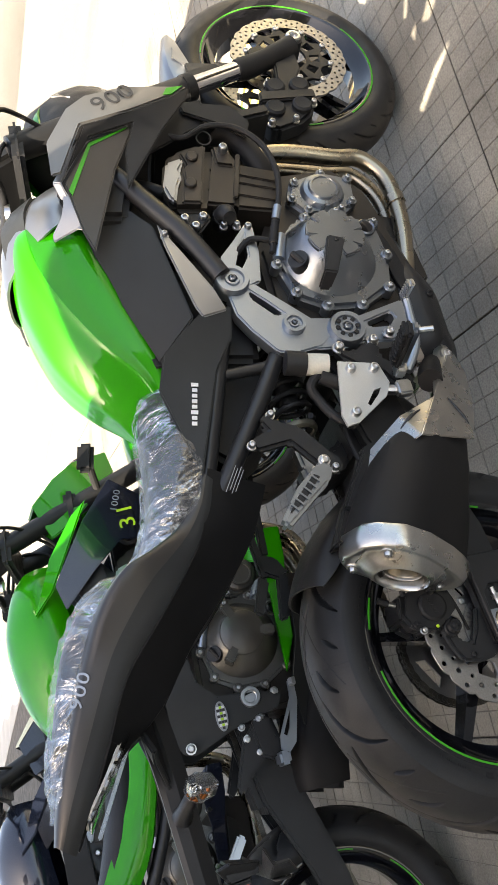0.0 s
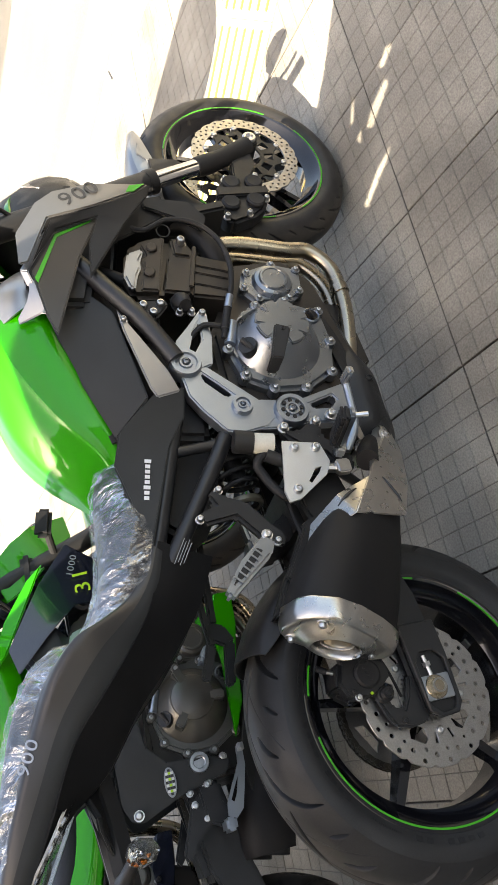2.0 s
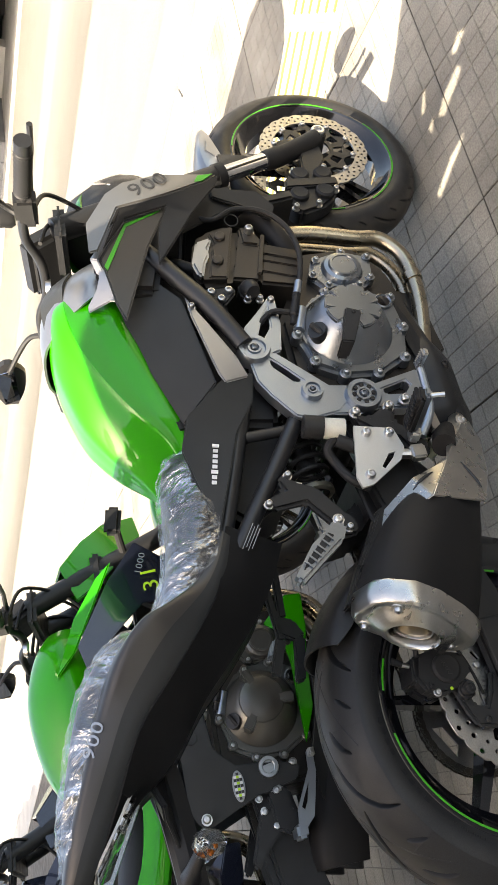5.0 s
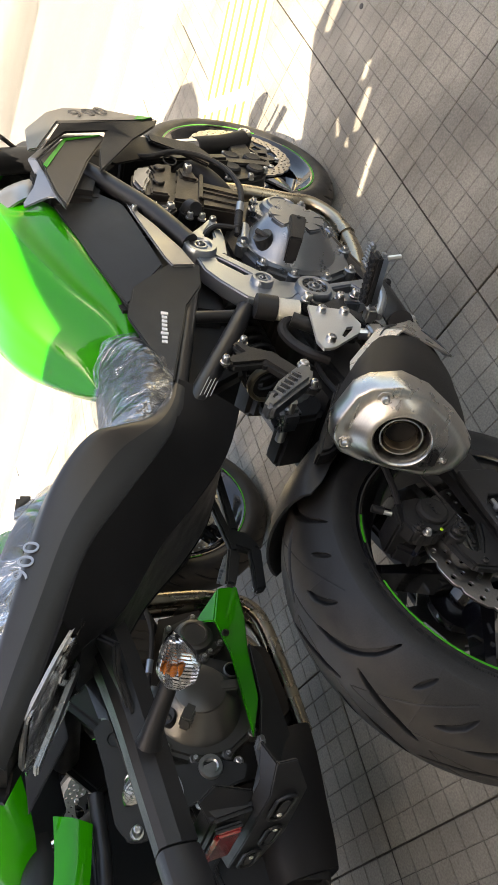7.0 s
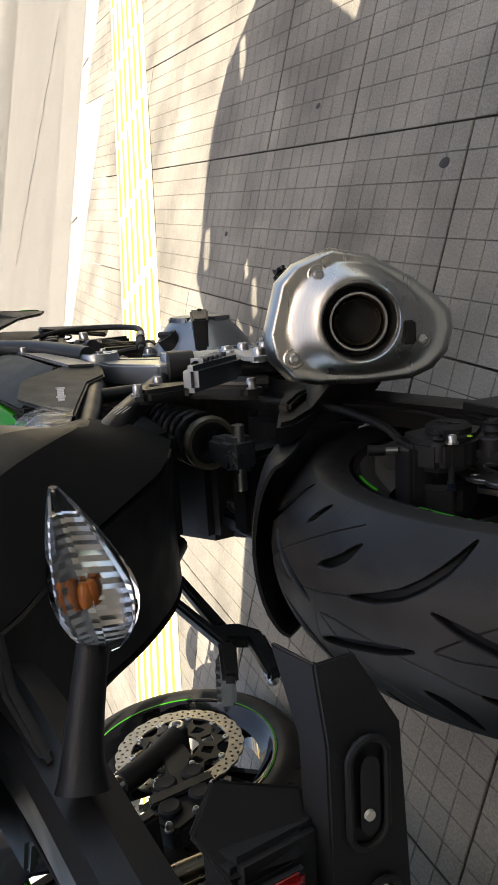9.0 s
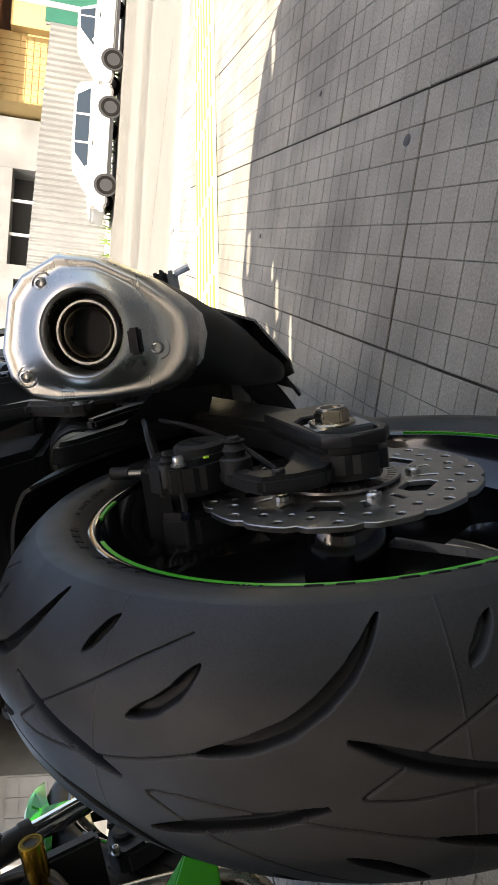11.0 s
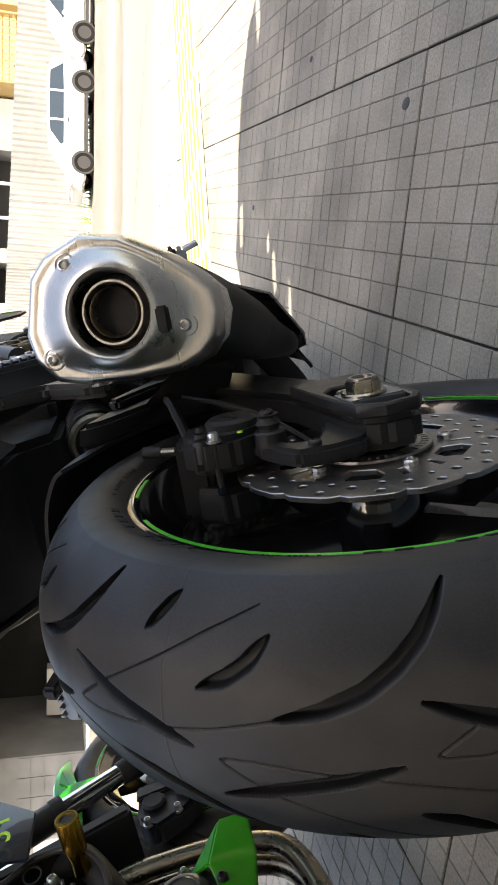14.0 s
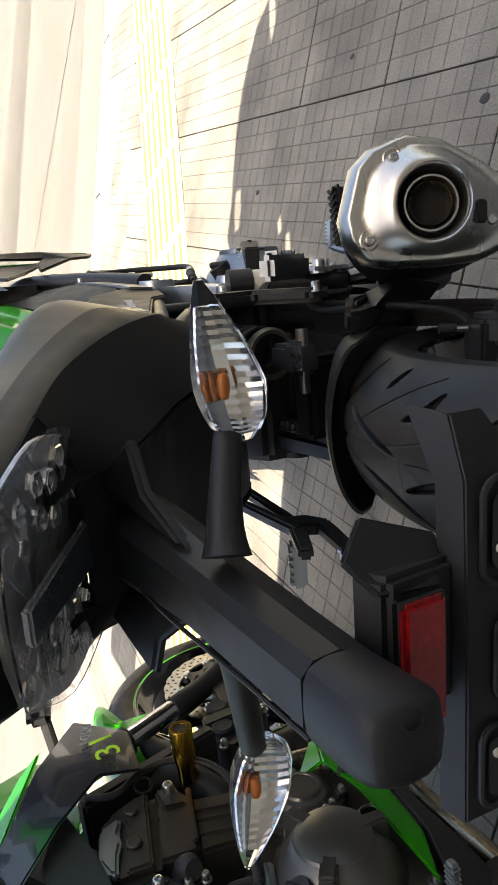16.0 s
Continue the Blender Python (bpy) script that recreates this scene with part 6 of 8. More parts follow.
    for x, w0, z0, w1, z1 in ((0.06, 0.093, 0.928, 0.078, 0.985), (-0.05, 0.082, 0.972, 0.070, 1.020), (-0.115, 0.068, 1.008, 0.056, 1.045), (-0.160, 0.042, 1.034, 0.036, 1.054)):
        core.append([(x, -w0, z0), (x, -w1, z1), (x, w1, z1), (x, w0, z0)])
    part("tail_core", skin(core, closed=True, caps=True, n=3, m=1), BLACK_MATT, p)
    # lamp in a film bag
    lamp = part("tail_light", skin([[(-0.034, -0.080, 0.940), (-0.026, 0.0, 0.950), (-0.034, 0.080, 0.940)], [(-0.088, -0.092, 0.975), (-0.088, 0.0, 0.978), (-0.088, 0.092, 0.975)], [(-0.140, -0.066, 1.012), (-0.156, 0.0, 1.016), (-0.140, 0.066, 1.012)]], n=4, m=4, thick=0.002), LENS, p, "clear smoked tail light lens")
    lamp.visible_shadow = False
    part("lamp_reflector", skin([[(-0.028, -0.080, 0.947), (-0.020, 0.0, 0.957), (-0.028, 0.080, 0.947)], [(-0.082, -0.090, 0.981), (-0.082, 0.0, 0.984), (-0.082, 0.090, 0.981)], [(-0.134, -0.064, 1.018), (-0.150, 0.0, 1.022), (-0.134, 0.064, 1.018)]], n=4, m=4, thick=0.004), LAMP_GREY, lamp, "grey honeycomb lamp reflector")
    for sg in (-1, 1):
        for i in range(6):
            for k in range(2):
                c = Vector((-0.042 - i * 0.0175, sg * (0.068 - 0.024 * k - 0.004 * i + 0.008 * (i % 2)), 0.9485 + i * 0.0122 - 0.003 * (i in (2, 3))))
                part("lamp_led", lathe([(0.0, 0.001), (0.003, 0.001), (0.0035, -0.001), (0.0085, -0.003), (0.0105, 0.002), (0.011, 0.006)], c, (0.55, 0, 0.83), 6), PALE_REFLECT, lamp)
    part("lamp_fin", shell([(-0.030, -0.020, 0.938), (-0.030, 0.020, 0.938), (-0.165, 0.012, 1.008), (-0.165, -0.012, 1.008)], [(0, 1, 2, 3)], 0.006, 0.002), COVER, lamp)
    film_over(lamp, [[(-0.036, -0.084, 0.934), (-0.030, 0.0, 0.938), (-0.036, 0.084, 0.934)], [(-0.092, -0.096, 0.968), (-0.096, 0.0, 0.970), (-0.092, 0.096, 0.968)], [(-0.146, -0.070, 1.006), (-0.162, 0.0, 1.010), (-0.146, 0.070, 1.006)]], "lamp_film", "smoky clear film over the tail light")
    # mudguard tongue and plate holder, a little to the left of the wheel's plane
    yc = 0.016

    def sec(x, z, wt, wl, h, yc):
        return [(x, yc - wl * 0.7, z - h), (x, yc - wl, z - h * 0.55), (x, yc - wt, z - 0.008), (x, yc - wt * 0.62, z), (x, yc + wt * 0.62, z), (x, yc + wt, z - 0.008), (x, yc + wl, z - h * 0.55), (x, yc + wl * 0.7, z - h)]

    t = part("mudguard", skin([sec(0.02, 0.935, 0.03, 0.05, 0.05, 0.016), sec(-0.05, 0.920, 0.029, 0.042, 0.05, 0.017), sec(-0.12, 0.907, 0.025, 0.030, 0.048, 0.020), sec(-0.19, 0.897, 0.0235, 0.026, 0.046, 0.025), sec(-0.268, 0.886, 0.023, 0.0245, 0.044, 0.031)], closed=True, caps=True, n=4, m=1), BLACK, p, "black plastic tail mudguard", sharp=24)
    cap = part("mudguard_cap", skin([sec(-0.271, 0.886, 0.0235, 0.025, 0.044, 0.031), sec(-0.292, 0.883, 0.0235, 0.025, 0.046, 0.033), sec(-0.308, 0.880, 0.0225, 0.0245, 0.046, 0.034), sec(-0.317, 0.876, 0.020, 0.0225, 0.040, 0.035), sec(-0.321, 0.871, 0.014, 0.017, 0.028, 0.035)], closed=True, caps=True, n=4, m=2), BLACK, t)
    # Dark dot for the shade in the hole, then a dark groove line.
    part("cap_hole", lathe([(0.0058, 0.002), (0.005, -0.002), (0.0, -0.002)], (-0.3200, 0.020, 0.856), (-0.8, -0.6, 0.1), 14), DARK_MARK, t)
    part("mudguard_groove", tube([(-0.02, yc + 0.013, 0.9185), (-0.10, yc + 0.024, 0.910), (-0.18, 0.0475, 0.8955), (-0.268, 0.0532, 0.8825)], 0.0016, 6, 4), DARK_MARK, t)
    for sg in (-1, 1):
        fin = [(0.0, yc + sg * 0.045, 0.905), (-0.030, yc + sg * 0.060, 0.916), (-0.068, yc + sg * 0.0965, 0.903), (-0.085, yc + sg * 0.06, 0.900), (-0.125, yc + sg * 0.026, 0.886)]
        part("mudguard_fin", shell(fin, [(0, 1, 2, 3, 4)], 0.010, 0.003), BLACK, t)
    hv = [(-0.250, -0.104, 0.774), (-0.250, -0.104, 0.750), (-0.269, -0.069, 0.779), (-0.269, -0.069, 0.735), (-0.272, 0.045, 0.780), (-0.272, 0.045, 0.730), (-0.270, 0.150, 0.779), (-0.270, 0.150, 0.739), (-0.225, -0.108, 0.786), (-0.250, -0.066, 0.785), (-0.254, 0.045, 0.786), (-0.252, 0.150, 0.785)]
    hold = part("plate_holder", shell(hv, [(0, 1, 3, 2), (2, 3, 5, 4), (4, 5, 7, 6), (8, 0, 2, 9), (9, 2, 4, 10), (10, 4, 6, 11)], 0.0045, 0.0012), BLACK, p, "black licence plate holder without a plate")
    for y, z, half, r in ((-0.038, 0.758, 0.020, 0.0115), (0.042, 0.751, 0.017, 0.0095), (0.112, 0.761, 0.017, 0.0105)):
        loop = [(y + (half if math.cos(w) > 0 else -half) + r * math.cos(w), z + r * math.sin(w)) for w in (TAU * (k + 0.5) / 16 for k in range(16))]
        xs = -0.2725 if y < 0 else -0.2745
        part("slot_rim", tube([(xs, *q) for q in loop + loop[:1]], 0.0022, 8, 1), BLACK, hold)
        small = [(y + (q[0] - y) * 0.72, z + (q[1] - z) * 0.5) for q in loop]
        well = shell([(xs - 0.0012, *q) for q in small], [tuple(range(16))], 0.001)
        # Flat dark face takes the place of the slot's shaded depth.
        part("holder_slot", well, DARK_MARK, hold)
    for y, z in ((-0.029, 0.760), (0.019, 0.752), (0.102, 0.761)):
        part("slot_rivet", lathe([(0.0030, 0.001), (0.0028, -0.001), (0.0, -0.0014)], (-0.2765, y, z), (1, 0, 0), 14), MILKY, hold, "small pale rivet")
    part("holder_web", prism([(-0.262, 0.780), (-0.267, 0.830), (-0.250, 0.842), (-0.240, 0.832), (-0.250, 0.780)], -0.024, 0.066, 0.004), BLACK, hold)
    part("holder_gusset", shell([(-0.240, -0.052, 0.829), (-0.248, -0.035, 0.782), (-0.258, -0.004, 0.782), (-0.266, -0.012, 0.798), (-0.266, -0.014, 0.834), (-0.246, -0.030, 0.845)], [(0, 1, 2, 3, 4, 5)], 0.005, 0.0015), BLACK, hold)
    ref = part("reflector", box(-0.2745, 0.027, 0.813, 0.008, 0.078, 0.031, 0.003, (0, -4, 0)), RED_LENS, p, "red rear reflector")
    part("reflector_frame", box(-0.2715, 0.027, 0.813, 0.006, 0.085, 0.037, 0.003, (0, -4, 0)), BLACK, ref)
    for sg in (-1, 1):
        turn_signal(p, (-0.165, yc + sg * 0.030, 0.880), sg)


def turn_signal(p, at, sg):
    x, y, z = at
    d = sg
    c = Vector((-0.130, -0.080 if d < 0 else 0.150, 0.852))
    stem = part("signal_stem", tube([(x, y, z), (x + 0.012, y + d * 0.026, z - 0.006), (c.x, c.y + d * 0.004, c.z + 0.006)], 0.012, 12, 4, radii=[0.0165, 0.0125, 0.0108, 0.0100]), BLACK, p, "black rubber signal stem")
    prof = [(0.0, 0.011, 0.009), (0.012, 0.023, 0.017), (0.036, 0.029, 0.021), (0.066, 0.021, 0.017), (0.090, 0.011, 0.010), (0.105, 0.003, 0.004)]
    rise = 0.18
    rows = [[c + Vector((-math.cos(TAU * k / 8) * b, d * s, math.sin(TAU * k / 8) * h * (0.74 if 0 < k < 4 else 1.08) + s * rise)) for k in range(8)] for s, h, b in prof]
    lens = part("signal_lens", skin(rows, closed=True, caps=True, n=3, m=1), LENS, stem, "clear faceted signal lens", sharp=12)
    lens.visible_shadow = False
    inn = []
    for i in range(29):
        q = 0.25 + i / 28 * 3.75
        k = min(int(q), len(prof) - 2)
        s, h, b = (prof[k][n] + (prof[k + 1][n] - prof[k][n]) * (q - k) for n in range(3))
        deep = 0.0005 if i % 2 else -0.0002
        inn.append([c + Vector((b * (0.42 - 0.5 * abs(w)) + deep, d * (s * 0.95 + 0.003), w * h * (0.86 if w < 0 else 0.60) + s * rise)) for w in (-1, -0.72, -0.3, 0.0, 0.3, 0.72, 1)])
    part("signal_reflector", skin(inn, n=1, m=1, thick=0.002), LAMP_SATIN, stem, sharp=10)
    part("signal_bulb", lathe([(0.0, 0.0), (0.003, 0.002), (0.0044, 0.006), (0.0044, 0.013), (0.003, 0.017), (0.0, 0.018)], c + Vector((0.002, d * 0.028, 0.006)), (0, d, 0), 16), AMBER, stem, "amber bulb")


def bodywork(p):
    # tank
    st = [(0.475, 0.02, 0.80, 0.845), (0.51, 0.065, 0.785, 0.875), (0.56, 0.098, 0.775, 0.925), (0.63, 0.125, 0.792, 0.975), (0.72, 0.146, 0.825, 1.01), (0.80, 0.155, 0.855, 1.03), (0.88, 0.150, 0.875, 1.032), (0.94, 0.12, 0.885, 1.01)]
    rows = []
    crest = (0.30, 0.14, 0.30, 0.52, 0.66, 0.72, 0.74, 0.72)
    for (x, w, zl, zt), c in zip(st, crest):
        h = zt - zl
        half = [(0.86, -0.01 / h), (1.0, 0.22 * c), (0.955, 0.60 * c), (0.955, c - 0.03), (0.945, c), (0.90, c + 0.05), (0.78, c + (1 - c) * 0.55), (0.50, 0.97), (0.17, 1.0)]
        rows.append([(x, -w * q, zl + h * k) for q, k in half] + [(x, w * q, zl + h * k) for q, k in half[::-1]])
    part("fuel_tank", skin(rows, n=6, m=5), GREEN, p, "glossy lime green fuel tank", sharp=60)
    for sg in (-1, 1):
        def pan(name, verts, faces, material, label="", thick=0.006, bevel=0.003, par=p):
            bm = shell([(x, y, z) for x, y, z in verts], faces, thick, bevel)
            return part(name, bm if sg < 0 else flip_y(bm), material, par, label)

        # dark knee panel beneath the tank
        knee = [(0.935, -0.168, 0.828), (0.840, -0.180, 0.756), (0.785, -0.182, 0.748), (0.626, -0.172, 0.718), (0.572, -0.118, 0.787), (0.69, -0.142, 0.838), (0.80, -0.154, 0.872), (0.884, -0.150, 0.890)]
        pan("knee_panel", knee, [(0, 1, 7), (1, 2, 6, 7), (2, 3, 5, 6), (3, 4, 5)], DARK_PANEL, "dark textured knee panel", 0.008)
        tri = pan("pivot_cover", [(0.845, -0.182, 0.748), (0.787, -0.184, 0.743), (0.645, -0.176, 0.711), (0.625, -0.172, 0.700), (0.638, -0.168, 0.651), (0.685, -0.174, 0.667), (0.756, -0.182, 0.705)], [(0, 1, 6), (1, 2, 5, 6), (2, 3, 4, 5)], SILVER, "matt silver pivot cover", 0.006)
        bolt(tri, 0.812, sg * 0.186, 0.738, 0.006, (0, sg, 0), h=0.003)
        side = pan("side_panel", [(0.562, -0.158, 0.785), (0.64, -0.166, 0.701), (0.651, -0.158, 0.641), (0.586, -0.150, 0.653), (0.519, -0.150, 0.695), (0.379, -0.142, 0.742), (0.331, -0.138, 0.758), (0.42, -0.138, 0.783), (0.498, -0.140, 0.803)], [(0, 1, 2, 3), (0, 3, 4), (0, 4, 8), (4, 5, 7, 8), (5, 6, 7)], DARK_PANEL, "dark side panel with a white word")
        if sg < 0:
            for i in range(8):
                part("brand_bar", box(0.497 - i * 0.0103, -0.1545 + i * 0.0009, 0.7405 + i * 0.0020, 0.0068, 0.002, 0.0125 if i in (0, 5) else 0.0092, 0.0, (0, 11, 0)), WHITE_MARK, side, "white printed mark")
        # graphite upper shroud with a green stripe
        sh = pan("tank_shroud", [(0.769, -0.194, 0.872), (0.957, -0.205, 0.808), (1.038, -0.218, 0.766), (1.053, -0.222, 0.765), (1.017, -0.222, 0.852), (0.92, -0.212, 0.908), (0.817, -0.196, 0.888)], [(0, 1, 6), (1, 4, 5, 6), (1, 2, 3, 4)], GRAPHITE, "matt graphite tank shroud with a green stripe", 0.006)
        part("shroud_stripe", (lambda b: b if sg < 0 else flip_y(b))(shell([(1.048, -0.2265, 0.772), (1.043, -0.2258, 0.777), (1.004, -0.2245, 0.848), (0.893, -0.2140, 0.896), (0.903, -0.2155, 0.902), (1.010, -0.2260, 0.852)], [(0, 1, 2, 5), (2, 3, 4, 5)], 0.002)), GREEN_MARK, sh, "green painted stripe")
        part("shroud_edge", (lambda b: b if sg < 0 else flip_y(b))(shell([(1.056, -0.224, 0.768), (1.02, -0.226, 0.856), (0.922, -0.217, 0.914), (0.90, -0.206, 0.905), (0.90, -0.196, 0.918), (0.93, -0.212, 0.930), (1.035, -0.224, 0.866), (1.066, -0.222, 0.77)], [(0, 1, 6, 7), (1, 2, 5, 6), (2, 3, 4, 5)], 0.005, 0.002)), SILVER, sh)
        pan("tank_trim", [(0.793, -0.180, 0.872), (0.818, -0.186, 0.879), (0.851, -0.192, 0.889), (0.896, -0.203, 0.898), (0.922, -0.210, 0.914), (0.890, -0.199, 0.915), (0.870, -0.184, 0.923), (0.851, -0.159, 0.943), (0.836, -0.157, 0.942), (0.845, -0.177, 0.897), (0.838, -0.180, 0.885)], [(0, 1, 10), (1, 2, 9, 10), (2, 3, 5, 9), (3, 4, 5), (9, 5, 6), (9, 6, 7, 8)], SILVER, "matt silver tank trim", 0.006, 0.002)
        # outer radiator shroud: silver above, black below
        outer = pan("side_shroud", [(0.928, -0.236, 0.911), (0.929, -0.230, 0.930), (1.001, -0.243, 0.930), (1.081, -0.250, 0.884), (1.112, -0.252, 0.846), (1.138, -0.250, 0.764), (1.140, -0.244, 0.636), (1.111, -0.246, 0.677), (1.067, -0.252, 0.763), (1.034, -0.252, 0.863)], [(0, 1, 2, 9), (2, 3, 9), (3, 4, 8, 9), (4, 5, 7, 8), (5, 6, 7)], SHROUD, "matt silver radiator shroud with dark numerals", 0.007)
        pan("shroud_lower", [(0.93, -0.230, 0.905), (1.034, -0.246, 0.860), (1.067, -0.246, 0.760), (1.111, -0.240, 0.674), (1.140, -0.238, 0.632), (1.106, -0.232, 0.646), (1.029, -0.228, 0.706), (0.902, -0.205, 0.793), (0.985, -0.222, 0.785), (1.05, -0.232, 0.762), (1.015, -0.234, 0.850)], [(0, 1, 10), (1, 2, 9, 10), (2, 3, 6, 9), (3, 4, 5, 6), (6, 7, 8, 9)], BLACK, "", 0.006, par=outer)
        if sg < 0:
            letters("900", 0.052, upright(1.088, -0.2526, 0.783, (0.50, 0.0, -0.86), (0.86, 0.02, 0.5)), DARK_MARK, outer, "numeral")
            part("shroud_chip", shell([(1.139, -0.2455, 0.645), (1.131, -0.2475, 0.68), (1.112, -0.2475, 0.69), (1.114, -0.2475, 0.672)], [(0, 1, 2, 3)], 0.002), GREEN_MARK, outer, "small green chip")
        pan("radiator_side", [(1.142, -0.208, 0.652), (1.128, -0.204, 0.541), (1.090, -0.195, 0.507), (1.050, -0.188, 0.522), (1.085, -0.196, 0.578), (1.112, -0.204, 0.648)], [(0, 1, 4, 5), (1, 2, 3, 4)], BLACK, "black radiator side panel", 0.010)
        pan("fork_cover", [(1.06, -0.185, 0.83), (1.12, -0.2, 0.73), (1.16, -0.19, 0.60), (1.10, -0.18, 0.60), (1.02, -0.175, 0.74)], [(0, 1, 4), (1, 2, 3, 4)], BLACK, "", 0.006)
    # dark inner body under the tank
    part("inner_body", prism([(0.57, 0.71), (0.56, 0.79), (0.70, 0.84), (0.95, 0.885), (1.05, 0.86), (1.06, 0.78), (0.95, 0.75), (0.84, 0.71), (0.66, 0.67)], -0.12, 0.12, 0.01), BLACK_MATT, p)
    part("inner_front", prism([(0.86, 0.80), (0.87, 0.90), (0.93, 0.925), (1.05, 0.90), (1.10, 0.80), (1.06, 0.72), (0.98, 0.77)], -0.185, 0.185, 0.012, 1.0), BLACK_MATT, p)
    # silver tank-top console, its rear edge slanting down each side of the tank
    prof = [(0.155, 0.878, 0.905), (0.162, 0.905, 0.890), (0.160, 0.940, 0.868), (0.135, 0.988, 0.838), (0.075, 1.036, 0.815), (0.0, 1.046, 0.808)]
    half = [[(x0 + k * (1.03 - x0) / 4, -w * (1.0, 1.03, 0.98, 0.86, 0.68)[k], z - (0.0, -0.004, 0.0, 0.02, 0.05)[k] * (z - 0.80) / 0.2) for k in range(5)] for w, z, x0 in prof]
    cols = half + [[(x, -y, z) for x, y, z in c] for c in half[-2::-1]]
    tt = part("tank_console", skin([list(r) for r in zip(*cols)], n=4, m=3, thick=0.005), SILVER, p, "matt silver tank console", sharp=40)
    part("console_grip", skin([[(0.862, -0.138, 0.990), (0.862, -0.085, 1.036)], [(0.93, -0.140, 0.990), (0.93, -0.085, 1.040)], [(0.99, -0.118, 0.972), (0.99, -0.075, 1.018)]], n=4, m=3, thick=0.008), DARK_PANEL, tt, "embossed dark insert")
    # radiator
    rad = part("radiator", box(1.125, 0, 0.58, 0.03, 0.34, 0.28, 0.006, (0, -14, 0)), BLACK, p, "black radiator")
    for i in range(14):
        part("radiator_fin", box(1.142 + i * 0.0, 0, 0.46 + i * 0.018, 0.004, 0.32, 0.004, 0, (0, -14, 0)), BLACK_MATT, rad)
    # head lamp and cowl
    cw = part("head_cowl", skin([[(1.20, -0.10, 0.78), (1.18, -0.125, 0.87), (1.20, -0.09, 0.97), (1.20, 0.09, 0.97), (1.18, 0.125, 0.87), (1.20, 0.10, 0.78)], [(1.29, -0.085, 0.76), (1.29, -0.11, 0.85), (1.27, -0.075, 0.955), (1.27, 0.075, 0.955), (1.29, 0.11, 0.85), (1.29, 0.085, 0.76)], [(1.365, -0.045, 0.76), (1.375, -0.065, 0.83), (1.345, -0.045, 0.91), (1.345, 0.045, 0.91), (1.375, 0.065, 0.83), (1.365, 0.045, 0.76)]], closed=True, caps=True, n=4, m=2), BLACK, p, "black headlight cowl with green screen")
    part("fly_screen", skin([[(1.17, -0.115, 0.93), (1.17, 0, 0.99), (1.17, 0.115, 0.93)], [(1.23, -0.112, 0.935), (1.24, 0, 0.995), (1.23, 0.112, 0.935)], [(1.30, -0.08, 0.92), (1.315, 0, 0.965), (1.30, 0.08, 0.92)]], n=4, m=4, thick=0.005), GREEN, cw, "green screen panel")
    part("screen_edge", skin([[(1.28, -0.112, 0.86), (1.30, -0.10, 0.90)], [(1.38, -0.06, 0.84), (1.37, -0.055, 0.875)]], n=3, m=2, thick=0.005), SILVER, cw)
    part("headlamp", lathe([(0.0, 0.0), (0.05, 0.004), (0.07, -0.02), (0.075, -0.06)], (1.385, 0, 0.80), (1, 0, -0.1), 28), LENS, cw, "clear headlamp glass")


